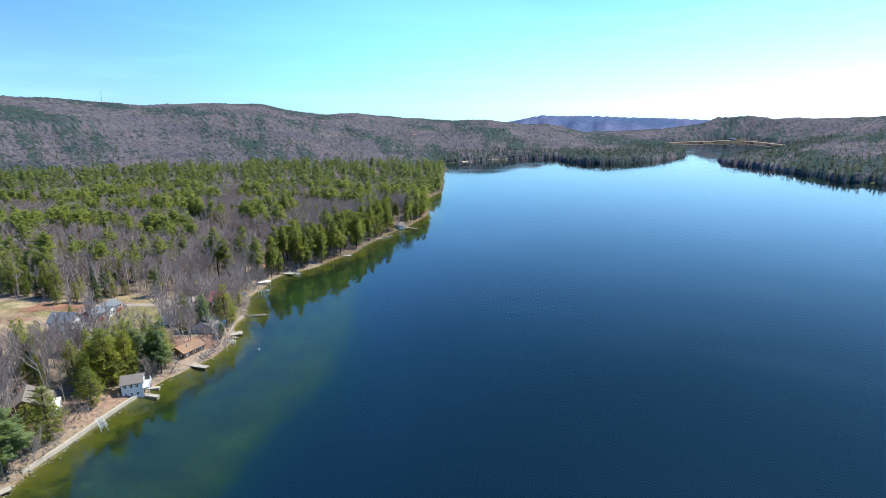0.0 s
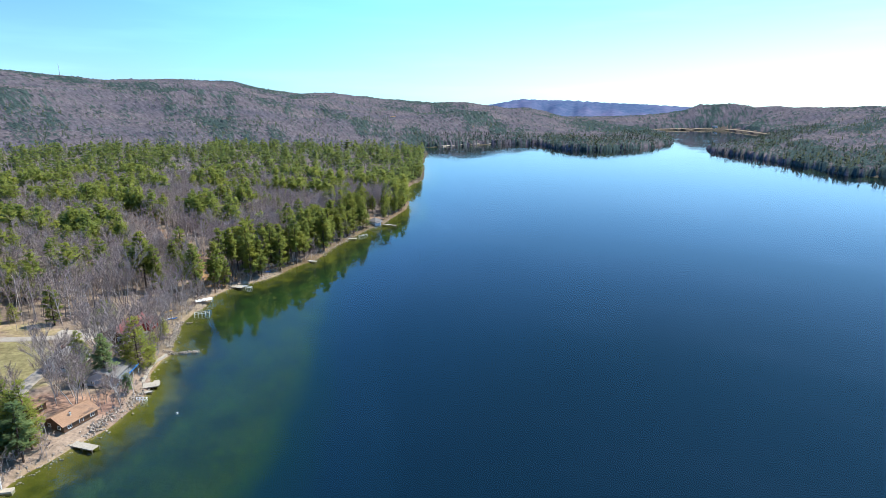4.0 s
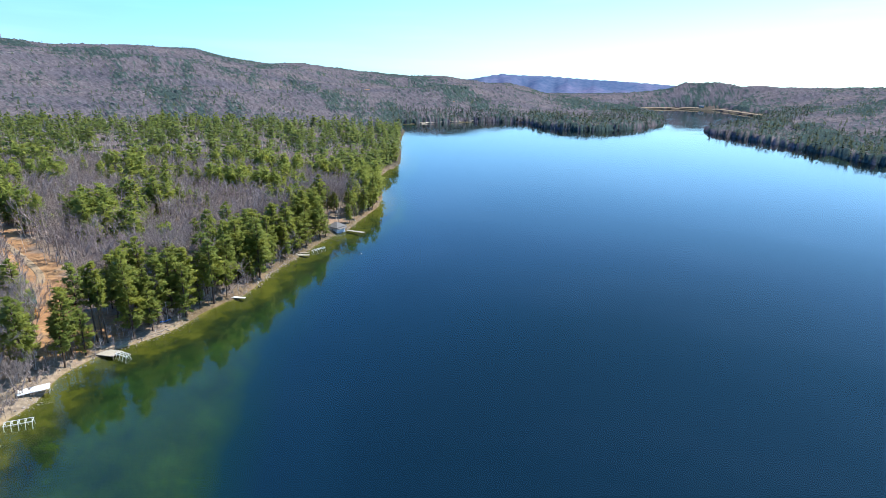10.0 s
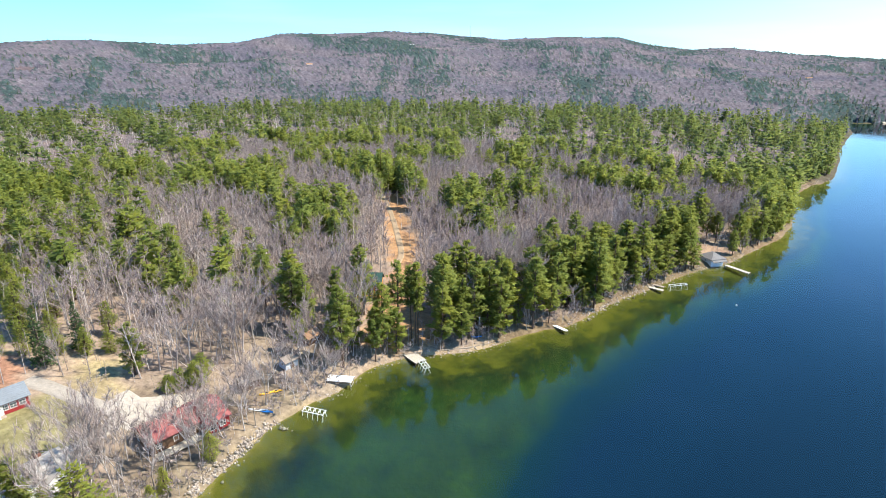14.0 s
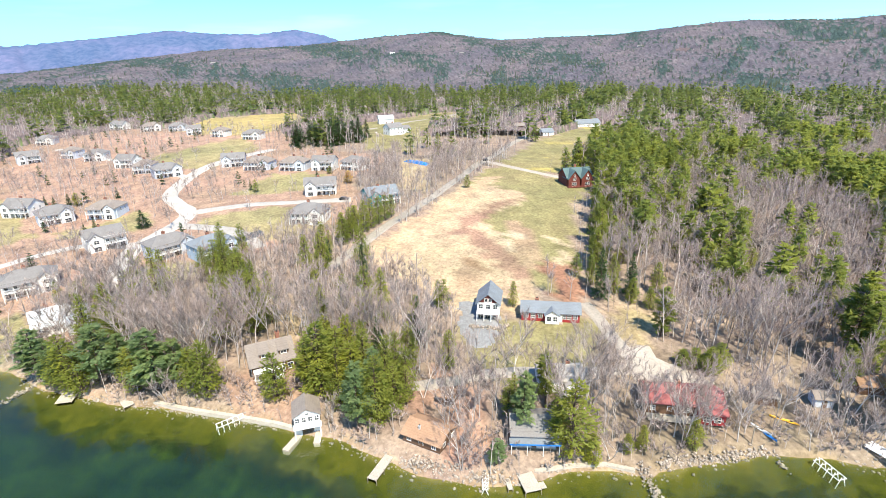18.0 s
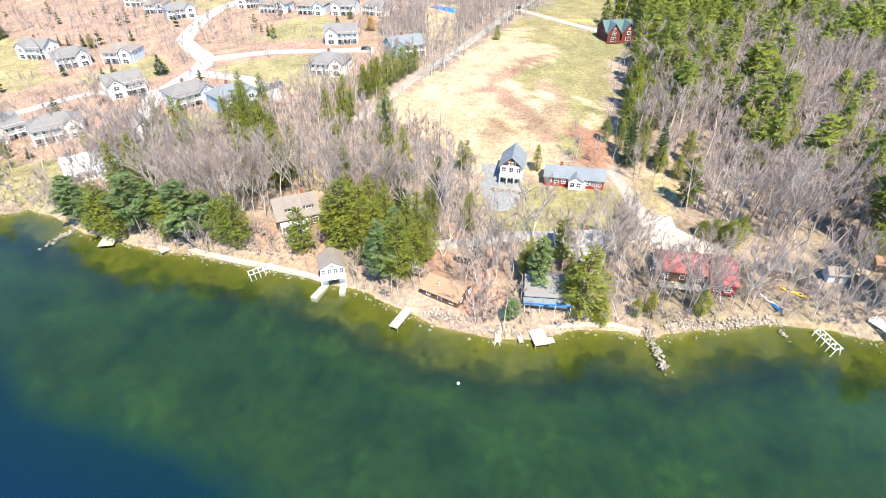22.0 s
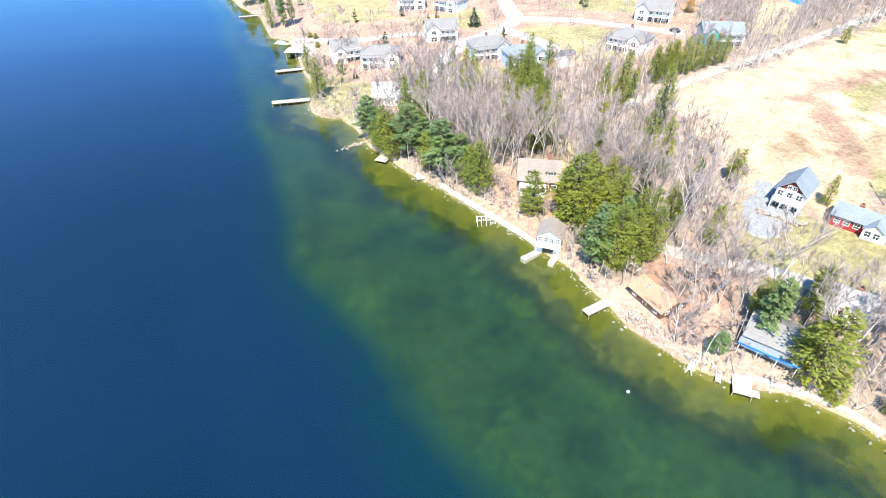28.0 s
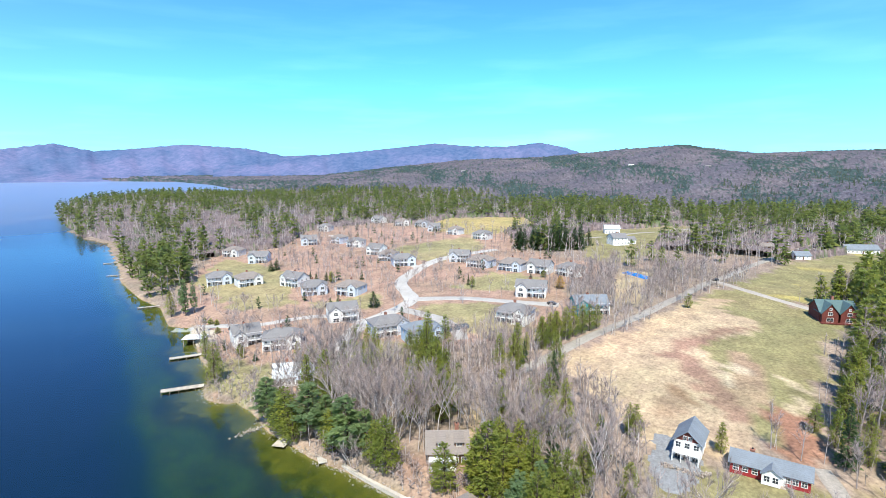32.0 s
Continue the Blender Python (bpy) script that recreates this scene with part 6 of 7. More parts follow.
def ico_stone(seed):
    rng = np.random.RandomState(seed)
    bm = bmesh.new()
    bmesh.ops.create_icosphere(bm, subdivisions=1, radius=0.5)
    for v in bm.verts:
        v.co *= rng.uniform(0.68, 1.25)
        v.co.z *= 0.62
    me = bpy.data.meshes.new("stone")
    bm.to_mesh(me)
    bm.free()
    me.materials.append(STONE)
    return me


STONE_MESHES = [ico_stone(400 + k) for k in range(6)]


def stones_along(name, label, line, count, half, size, seed, pile=0.0, category="stones"):
    """Boulders heaped along a line, each an object."""
    rng = np.random.RandomState(seed)
    pts = np.array(line, float)
    d = np.r_[0, np.cumsum(np.linalg.norm(np.diff(pts, axis=0), axis=1))]
    root = tagged(new(name), label, category)
    for k in range(count):
        t = rng.uniform(0, d[-1])
        x, y = np.interp(t, d, pts[:, 0]) + rng.normal(0, half), np.interp(t, d, pts[:, 1]) + rng.normal(0, half)
        s = size * (0.32 + 1.0 * rng.rand() ** 2.2)
        o = new("stone", STONE_MESHES[rng.randint(6)])
        o.parent = root
        z = max(ground(x, y), -0.35) + pile * rng.uniform(0, 1)
        o.matrix_basis = Matrix.Translation((x, y, z + 0.1 * s)) @ Euler(tuple(rng.uniform(0, 6.28, 3))).to_matrix().to_4x4() @ Matrix.Diagonal((s, s * rng.uniform(0.7, 1.1), s, 1))
    return root


stones_along("stone_jetty", "low boulder jetty reaching into green shallows", [(-75.5, 202.4), (-71, 203), (-66.4, 203.6)], 220, 0.6, 0.6, 1, 0.45, "jetty")
stones_along("stone_jetty", "dark boulder jetty under overhanging pines", [(-107, 68.6), (-103, 65), (-97.4, 63.6)], 150, 0.6, 0.65, 2, 0.5, "jetty")
stones_along("stone_jetty", "short spit of boulders at the shore", [(-80, 229), (-75.5, 229.4)], 30, 0.5, 0.8, 3, 0.2, "jetty")
stones_along("stone_bank", "pale boulder bank below the red-roofed house", [(-76.4, 206), (-77.3, 211), (-78.3, 219), (-80.1, 228)], 460, 0.55, 0.66, 4, 0.45)
stones_along("stone_bank", "jumbled boulder bank below the orange-roofed cabin", [(-78, 158), (-77, 161), (-75, 167), (-73, 172), (-73.2, 178)], 480, 0.85, 0.62, 5, 0.25)
stones_along("stone_bank", "low rubble bank beside the concrete walk", [(-104, 70), (-101, 80), (-98, 90), (-97, 96), (-95.2, 104), (-93.2, 112), (-91, 121), (-88.6, 131)], 330, 0.45, 0.55, 16, 0.2)
stones_along("stone_bank", "boulder bank under the shore pines", [(-38, 314), (-36, 321), (-31, 337), (-24, 354)], 150, 0.9, 0.95, 6)
stones_along("stone_wall", "curved fieldstone terrace wall below the gabled house", [(-122.6, 172.5), (-121.4, 173.2), (-120.6, 177), (-120.2, 181), (-121.5, 182.6)], 130, 0.25, 0.8, 7, 0.9, "wall")


def loose_stones():
    rng = np.random.RandomState(8)
    line = np.array([p for p in SHORE_A + SHORE_B if -60 < p[1] < 640], float)
    d = np.r_[0, np.cumsum(np.linalg.norm(np.diff(line, axis=0), axis=1))]
    t = rng.uniform(0, d[-1], 3400)
    x, y = np.interp(t, d, line[:, 0]) + rng.normal(0, 0.9, t.size), np.interp(t, d, line[:, 1]) + rng.normal(0, 0.9, t.size)
    dense = waves(t, t * 0, 60, 3) > -0.6
    x, y = x[dense], y[dense]
    base = []
    for me in STONE_MESHES:
        v = np.array([c.co[:] for c in me.vertices])
        f = np.array([p.vertices[:] for p in me.polygons])
        base.append((v, f))
    z = np.maximum(land_height(x, y), -0.3)
    v, f = placed(base, x, y, z, rng.uniform(0.2, 0.75, len(x)), 9)
    tagged(new("shore_stones", mesh_of("shore_stones", v, f, [STONE])), "scattered grey and tan boulders along the waterline", "stones", kind="stuff")


loose_stones()


def seawall(line, label, height=0.75, width=1.1, mat=None):
    pts = np.array(line, float)
    tan = np.gradient(pts, axis=0)
    tan /= np.linalg.norm(tan, axis=1)[:, None]
    nor = np.stack([-tan[:, 1], tan[:, 0]], 1)
    bm = bmesh.new()
    rows = []
    for p, n in zip(pts, nor):
        rows.append([bm.verts.new((*(p + n * k), z)) for k, z in ((-width / 2, -0.8), (-width / 2, height), (width / 2, height), (width / 2, -0.8))])
    for a, b in zip(rows[:-1], rows[1:]):
        for k in range(3):
            bm.faces.new((a[k], b[k], b[k + 1], a[k + 1]))
    bm.faces.new(rows[0])
    bm.faces.new(rows[-1][::-1])
    bmesh.ops.recalc_face_normals(bm, faces=bm.faces)
    me = bpy.data.meshes.new("seawall")
    bm.to_mesh(me)
    bm.free()
    me.materials.append(mat or CONCRETE)
    return tagged(new("seawall", me), label, "wall", kind="structure")


seawall([(-97.5, 100), (-95.6, 106), (-94, 112), (-92.4, 119), (-91.2, 124), (-89.6, 130), (-88, 134.4)], "pale concrete seawall and walk along the shore", 0.9, 0.9)
seawall([(-75.2, 182.5), (-76.6, 190), (-76.8, 196), (-75.2, 201)], "low pale stone seawall in front of cedars", 0.8, 0.8)
seawall([(-78.5, 254), (-77.6, 260), (-74, 266), (-67, 273), (-59, 280), (-55, 286)], "low grey timber retaining wall below the pines", 0.7, 0.7, POST)


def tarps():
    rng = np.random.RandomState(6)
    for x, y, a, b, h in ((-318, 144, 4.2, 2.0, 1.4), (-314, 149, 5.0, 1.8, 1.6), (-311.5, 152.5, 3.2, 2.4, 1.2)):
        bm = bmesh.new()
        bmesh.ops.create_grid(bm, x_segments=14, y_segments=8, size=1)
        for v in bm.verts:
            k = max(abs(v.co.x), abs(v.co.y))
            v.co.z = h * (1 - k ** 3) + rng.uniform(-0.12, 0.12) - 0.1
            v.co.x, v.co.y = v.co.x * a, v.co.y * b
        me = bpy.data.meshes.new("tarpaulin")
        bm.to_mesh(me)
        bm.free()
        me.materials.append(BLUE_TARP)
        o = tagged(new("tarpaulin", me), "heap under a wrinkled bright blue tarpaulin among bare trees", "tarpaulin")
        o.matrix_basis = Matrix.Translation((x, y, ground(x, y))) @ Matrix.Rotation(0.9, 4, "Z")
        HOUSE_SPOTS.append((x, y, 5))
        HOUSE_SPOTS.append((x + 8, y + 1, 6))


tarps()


def kayak(x, y, turn, mat, label, length=3.6):
    n, bm, rows = 11, bmesh.new(), []
    for k in range(n):
        t = k / (n - 1) * 2 - 1
        w, h = 0.36 * (1 - abs(t) ** 2.2) + 0.015, 0.28 - 0.1 * (1 - t * t)
        rows.append([bm.verts.new((t * length / 2, w * math.cos(a), -h * math.sin(a) * 0.9 + 0.2 + 0.12 * t * t)) for a in np.linspace(0, 2 * math.pi, 9)[:-1]])
    for a, b in zip(rows[:-1], rows[1:]):
        for j in range(8):
            bm.faces.new((a[j], a[(j + 1) % 8], b[(j + 1) % 8], b[j]))
    bm.faces.new(rows[0])
    bm.faces.new(rows[-1][::-1])
    bmesh.ops.recalc_face_normals(bm, faces=bm.faces)
    root = tagged(new("kayak"), label, "kayak")
    part("hull", bm, mat, root)
    # near-black plate stands for the shaded cockpit opening
    part("cockpit", block((-0.5, -0.2, 0.36, 0.4, 0.2, 0.42)), DARK, root)
    root.matrix_basis = Matrix.Translation((x, y, ground(x, y) + 0.05)) @ Matrix.Rotation(turn, 4, "Z")


kayak(-86.6, 235.8, 0.9, YELLOW, "yellow kayak lying on the leafy bank")
kayak(-87.6, 234.2, 1.0, YELLOW, "yellow kayak lying beside another kayak")
kayak(-83.4, 229.6, 0.3, BLUE_TARP, "bright blue rowing boat hull on the bank", 4.2)
kayak(-84.8, 229.0, 0.5, CANVAS, "white boat hull turned over on the bank", 4.4)
kayak(-59.0, 285.2, 0.6, BLUE_TARP, "blue kayak under the shore pines", 3.2)


def car(x, y, turn, mat, label):
    root = tagged(new("car"), label, "car")
    bm = prism([(-2.1, 0.35), (2.1, 0.35), (2.15, 0.8), (1.3, 0.95), (0.75, 1.45), (-1.2, 1.5), (-1.95, 1.0), (-2.15, 0.9)], "y", -0.85, 0.85)
    part("body", bm, mat, root)
    part("windscreen", prism([(0.78, 1.38), (1.22, 0.98), (1.24, 1.0), (0.8, 1.41)], "y", -0.7, 0.7), GLASS, root)
    for s in (-1, 1):
        part("side_window", block((-1.3, s * 0.86 - 0.01, 1.0, 0.85, s * 0.86 + 0.01, 1.36)), GLASS, root)
        for wx in (-1.3, 1.35):
            bm = bmesh.new()
            bmesh.ops.create_cone(bm, cap_ends=True, segments=14, radius1=0.34, radius2=0.34, depth=0.22)
            bmesh.ops.rotate(bm, verts=bm.verts, cent=(0, 0, 0), matrix=Matrix.Rotation(math.pi / 2, 3, "X"))
            bmesh.ops.translate(bm, verts=bm.verts, vec=(wx, s * 0.78, 0.34))
            part("wheel", bm, RUBBER, root)
    root.matrix_basis = Matrix.Translation((x, y, ground(x, y) + 0.13)) @ Matrix.Rotation(turn, 4, "Z")


car(-313.5, 188.6, 2.7, CAR_DARK, "dark car driving on the gravel farm drive")
car(-443, 268, 0.4, CAR_WHITE, "white car parked by the long white house")
car(-188.5, 37, 0.8, CAR_DARK, "dark car parked on a cottage driveway")
car(-238, 118, 1.5, CAR_DARK, "dark car parked beside a white cottage")
car(-256, 108, 0.3, CAR_WHITE, "white car parked behind a long cottage")

for x, y in ((-60.5, 165.9), (3.2, 352.0)):
    bm = bmesh.new()
    bmesh.ops.create_uvsphere(bm, u_segments=12, v_segments=8, radius=0.26)
    ob = tagged(new("buoy"), "round white mooring buoy floating on calm water", "buoy")
    part("float", bm, WHITE, ob)
    part("ring", block((-0.05, -0.05, 0.22, 0.05, 0.05, 0.4)), STEEL, ob)
    ob.matrix_basis = pose(x, y, 0.05)


def mast():
    x, y = EYE[0] - math.sin(radians(28.2)) * 2560, EYE[1] + math.cos(radians(28.2)) * 2560
    root = tagged(new("radio_mast"), "thin grey radio mast on the hill crest", "mast")
    v, f = tube([(0, 0, -5), (0, 0, 25), (0, 0, 52)], [1.4, 1.1, 0.5], 4)
    o = new("pole", mesh_of("pole", v, f, [STEEL]))
    o.parent = root
    root.matrix_basis = Matrix.Translation((x, y, ground(x, y)))


mast()


def pole(x, y, h, label):
    root = tagged(new("utility_pole"), label, "pole")
    v, f = tube([(0, 0, -0.5), (0, 0, h)], [0.15, 0.1], 6)
    part_o = new("shaft", mesh_of("shaft", v, f, [POST]))
    part_o.parent = root
    part("cross_arm", block((-1.0, -0.06, h - 0.7, 1.0, 0.06, h - 0.55)), POST, root)
    root.matrix_basis = Matrix.Translation((x, y, ground(x, y))) @ Matrix.Rotation(1.1, 4, "Z")


for x, y in ((-176, 136), (-212, 150), (-345, 204), (-81.5, 225.5), (-98.5, 166)):
    pole(x, y, 8.0 if x < -100 else 4.5, "bare weathered timber pole standing on the bank")

# houses on the far hillsides
for az, r, w, mat, roof, label in ((88, 1500, 14, WHITE, ROOF_GREY, "white house on the far slope"), (60, 1750, 16, CREAM, ROOF_TAUPE, "cream house on the far hillside"), (52, 1680, 14, WHITE, ROOF_GREY, "white house among far bare woods"),
                                   (34, 1850, 18, WHITE, ROOF_PALE, "pale house in a far clearing"), (44, 1450, 14, WHITE, ROOF_ORANGE, "white house with brown roof far off"), (28, 1800, 16, CREAM, ROOF_GREY, "cream farmhouse on the far hill"),
                                   (6, 2150, 16, WHITE, ROOF_GREY, "white hilltop house with grey roof"), (-6, 1800, 16, WHITE, ROOF_TAUPE, "white house above the far cove"), (-2, 1500, 14, CREAM, ROOF_ORANGE, "cream house above the far shore"),
                                   (71, 1800, 16, WHITE, ROOF_GREY, "white house low on the far ridge"), (95, 1650, 14, WHITE, ROOF_PALE, "small white house below the far ridge"), (112, 1550, 14, WHITE, ROOF_GREY, "white house near the far bay"),
                                   (-11, 1330, 12, WHITE, ROOF_ORANGE, "white house at the water's edge"), (-9, 1345, 12, CREAM, ROOF_GREY, "cream house at the water's edge"), (-30, 1900, 14, WHITE, ROOF_GREY, "white house beyond the narrows"),
                                   (-32.5, 2000, 14, WHITE, ROOF_PALE, "pale house beyond the narrows"), (-34, 1950, 14, CREAM, ROOF_GREY, "cream house beyond the narrows"),
                                   (-28.6, 2035, 16, WHITE, ROOF_GREY, "white house on the far beach"), (-31.4, 2085, 14, WHITE, ROOF_PALE, "pale roofed house on the far beach"), (-35.3, 2195, 18, WHITE, ROOF_GREY, "long white house on the far beach"),
                                   (-36.9, 2080, 15, WHITE, ROOF_PALE, "white house above the far beach"), (-38.0, 1905, 15, WHITE, ROOF_GREY, "white shore house with grey roof"), (-39.4, 1730, 14, WHITE, ROOF_PALE, "pale shore house in a clearing"),
                                   (-40.6, 1665, 14, CREAM, ROOF_GREY, "cream shore house by the sand"), (-41.9, 1660, 15, WHITE, ROOF_GREY, "white house behind the far point")):
    x, y = EYE[0] - math.sin(radians(az)) * r, EYE[1] + math.cos(radians(az)) * r
    u = (math.cos(radians(az)) * w / 2, math.sin(radians(az)) * w / 2)
    if shore_distance(x, y)[0] > 6:
        cabin("house", (x - u[0], y - u[1]), (x + u[0], y + u[1]), 9, 5, 3, mat, roof, label + " with windows", step=5, ww=1.6, wh=1.8, stack=False)
# ---- planting ----
HOUSE_SPOTS += [(-76.5, 160.5, 6.5), (-79.5, 155.0, 5.0)]
def plant():
    rng = np.random.RandomState(5)
    near_pines = [pine_shape(11 + k, 2700, low=lo, wide=wd, size=0.64) for k, (lo, wd) in enumerate([(0.30, 0.19), (0.22, 0.22), (0.14, 0.20), (0.26, 0.235)])]
    near_cedars = [pine_shape(31 + k, 1900, low=0.07, wide=wd, size=0.62, kind="cedar") for k, wd in enumerate((0.235, 0.265))]
    near_spruces = [pine_shape(41, 1100, low=0.08, wide=0.17, size=0.75, kind="spruce")]
    near_bare = [bare_shape(51 + k, 90, 1350, spread=sp) for k, sp in enumerate((0.46, 0.38, 0.52, 0.32, 0.44))]
    P = [tree_thing("pine_tree", sh, BARK_PINE, PINE, "tall green white pine with layered uneven limbs", "pine tree") for sh in near_pines]
    C = [tree_thing("cedar_tree", sh, BARK_PINE, CEDAR, "yellow-green cedar with a dense broad crown", "cedar tree") for sh in near_cedars]
    T = [tree_thing("pine_tree", pine_shape(17 + k, 1500, low=0.52, wide=0.17, size=0.66), BARK_PINE, PINE, "tall white pine with a long bare trunk", "pine tree") for k in range(2)]
    Q = [tree_thing("pine_tree", sh, BARK_PINE, BLUE_PINE, "blue-green white pine with soft layered boughs", "pine tree") for sh in near_pines[1:]]
    S = [tree_thing("spruce_tree", sh, BARK_PINE, SPRUCE, "dark green narrow spruce", "spruce tree") for sh in near_spruces]
    B = [tree_thing("bare_tree", sh, TRUNK, TWIG, "leafless grey-brown tree with fine twigs", "tree") for sh in near_bare]
    W = [tree_thing("birch_tree", near_bare[3], BIRCH, TWIG, "leafless white-barked birch on the slope", "birch tree")]
    G = [tree_thing("willow_tree", near_cedars[0], TRUNK, foliage("golden_willow", (0.40, 0.27, 0.06), (0.50, 0.34, 0.08), (0.58, 0.42, 0.12), 0.5), "golden-yellow budding willow beside the cottages", "willow tree")]
    used = {}

    def put(pool, which, x, y, h, full, fat=1.0):
        ob = pool[which % len(pool)]
        sc = h / full
        m = Matrix.Translation((x, y, ground(x, y) - 0.15)) @ Matrix.Rotation(rng.uniform(0, 6.283), 4, "Z") @ Matrix.Diagonal((sc * fat, sc * fat, sc, 1))
        if ob.name not in used:
            used[ob.name] = True
            ob.matrix_basis = m
            return ob
        q = copy_thing(ob, Matrix.Identity(4))
        q.matrix_basis = m
        return q

    keyed = []
    for x, y, h, kind, fat in KEY_TREES:
        pool = T if kind == "p" and 265 < y < 281 and x > -80 else Q if kind == "p" and y < 200 else {"p": P, "c": C, "s": S, "b": B, "w": W, "g": G}[kind]
        put(pool, len(keyed), x, y, h, 14.0 if kind in "bw" else 20.0, fat)
        keyed.append((x, y))
    # young pines and shrubs that overhang the north bank
    for (x0, y0), (x1, y1) in zip(SHORE_A[8:24], SHORE_A[9:25]):
        L = math.hypot(x1 - x0, y1 - y0)
        for k in range(int(L / 4.2)):
            u = (k + rng.uniform(0.2, 0.8)) / (L / 4.2)
            off = rng.uniform(0.9, 3.4)
            x, y = x0 + (x1 - x0) * u + (y1 - y0) / L * off, y0 + (y1 - y0) * u - (x1 - x0) / L * off
            if y < 284 or min(math.hypot(x - a, y - b) for a, b in ((-11, 388), (-5, 397), (-41, 305), (-46, 301), (-73, 265), (-68, 271))) < 6.5 or rng.rand() < 0.18:
                continue
            if rng.rand() < 0.8:
                put(P, 2 if rng.rand() < 0.6 else 1, x, y, rng.uniform(8, 19), 20.0, rng.uniform(0.95, 1.3))
            else:
                put(B, rng.randint(9), x, y, rng.uniform(5, 9), 14.0, 1.2)
            keyed.append((x, y))
    keyed = np.array(keyed)
    # the belt along the shore, tree by tree
    x, y = scatter(-330, -60, 40, 520, 3.95, 9)
    s = shore_distance(x, y)
    ok = free_land(x, y, s) & (np.min(np.hypot(x[:, None] - keyed[:, 0], y[:, None] - keyed[:, 1]), 1) > 3.6)
    x, y, s = x[ok], y[ok], s[ok]
    pine = rng.rand(len(x)) < pine_share(x, y, s)
    belt = (s < 34) & (y > 60) & (y < 430)
    tall = lambda n, lo, hi: rng.uniform(lo, hi, n)  # noqa: E731
    counts = {"p": 0, "b": 0}
    own = np.zeros(len(x), bool)
    for i in np.argsort(s):
        if not belt[i]:
            continue
        if pine[i] and counts["p"] < 260:
            h = rng.uniform(14, 24) if y[i] > 245 else rng.uniform(9, 17)
            if y[i] < 230 and rng.rand() < 0.65:
                put(C if rng.rand() < 0.8 else S, rng.randint(9), x[i], y[i], h * 0.85, 20.0)
            else:
                put(P, rng.randint(9), x[i], y[i], h, 20.0)
            counts["p"] += 1
            own[i] = True
        elif not pine[i] and counts["b"] < 270:
            put(W if rng.rand() < 0.15 else B, rng.randint(9), x[i], y[i], rng.uniform(10, 17) if s[i] > 9 else rng.uniform(5, 9.5), 14.0)
            counts["b"] += 1
            own[i] = True
    # conifers among the cabins and cottages
    for i in np.nonzero(~own & pine & (y < 232) & (x > -215))[0]:
        put((C, C, P, S)[rng.randint(4)], rng.randint(9), x[i], y[i], rng.uniform(9, 16), 20.0, rng.uniform(0.8, 1.1))
        own[i] = True
    rest = ~own
    z = land_height(x, y, s)
    mid_pines = [pine_shape(111 + k, 340, low=0.12, wide=0.225, size=1.6, limbs=False) for k in range(5)]
    mid_bare = [sparse_bare(151 + k, 7, 165, 0.55, 0.046) for k in range(6)]
    a, b = rest & pine, rest & ~pine
    woods("near_woods", "mixed woods of green pines and leafless grey trees behind the shore", [(mid_pines, (BARK_PINE, PINE)), (mid_bare, (TRUNK, TWIG))],
          [(x[a], y[a], z[a], tall(a.sum(), 12, 21) / 20), (x[b], y[b], z[b], tall(b.sum(), 11, 17) * np.where(y[b] < 205, 0.82, 1.0) / 14)])
    # brush and saplings under the trees
    brush = [sparse_bare(171 + k, 1, 28, 0.55) for k in range(4)]
    x, y = scatter(-330, -60, 40, 520, 4.2, 27)
    s = shore_distance(x, y)
    ok = (s > 0.8) & ~np.any([inside(x, y, q) for q in (GOLD, GREEN, UPPER, GABLE_LAWN, COTTAGES)], axis=0)
    for line, half in ROADS:
        ok &= line_distance(x, y, line) > half + 0.8
    for hx, hy, hr in HOUSE_SPOTS:
        ok &= np.hypot(x - hx, y - hy) > hr - 2.0
    ok &= rng.rand(len(x)) < np.where(inside(x, y, PINE_YARD) | inside(x, y, CABIN_YARD) | inside(x, y, SHORE_YARD), 0.4, 0.9)
    x, y, s = x[ok], y[ok], s[ok]
    woods("brush", "thin leafless saplings and brush under the trees", [(brush, (TRUNK, TWIG))], [(x, y, land_height(x, y, s), tall(len(x), 3.5, 9) / 14)])
    # low shrubs along the bank
    x, y = scatter(-150, -20, -15, 410, 2.1, 57)
    s = shore_distance(x, y)
    ok = (s > 0.1) & (s < 10) & (rng.rand(len(x)) < 0.72)
    for line, half in ROADS:
        ok &= line_distance(x, y, line) > half + 0.5
    for hx, hy, hr in HOUSE_SPOTS:
        ok &= np.hypot(x - hx, y - hy) > hr - 0.6
    ok &= ~inside(x, y, PIER_YARD)
    x, y, s = x[ok], y[ok], s[ok]
    shrubs = [sparse_bare(181 + k, 5, 150, 1.0, 0.17) for k in range(4)]
    woods("brush", "low leafless shrubs along the stony bank", [(shrubs, (TRUNK, TWIG))], [(x, y, land_height(x, y, s), tall(len(x), 2.0, 4.8) / 14)])
    # woods farther off
    far_pines = [pine_shape(211 + k, 72, low=0.1, wide=0.265, size=3.1, limbs=False) for k in range(4)]
    far_bare = [sparse_bare(251 + k, 2, 28, 0.6, 0.1) for k in range(4)]
    for name, label, box, gap, hole in [
            ("far_woods", "broad mixed woods of pine stands and bare trees inland", (-950, -160, 120, 1120), 7.5, (-330, -60, 40, 520)),
            ("far_woods", "wooded point of pines and bare trees along the lake", (-950, -1010, -160, -160), 7.6, None)]:
        x, y = scatter(*box, gap, 19)
        s = shore_distance(x, y)
        ok = free_land(x, y, s, 3)
        if hole:
            ok &= ~((x > hole[0]) & (x < hole[2]) & (y > hole[1]) & (y < hole[3]))
        d = np.hypot(x - 0, y - 160)
        ok &= (d < 830 + 60 * waves(x, y, 300, 81)) | (y < -160)
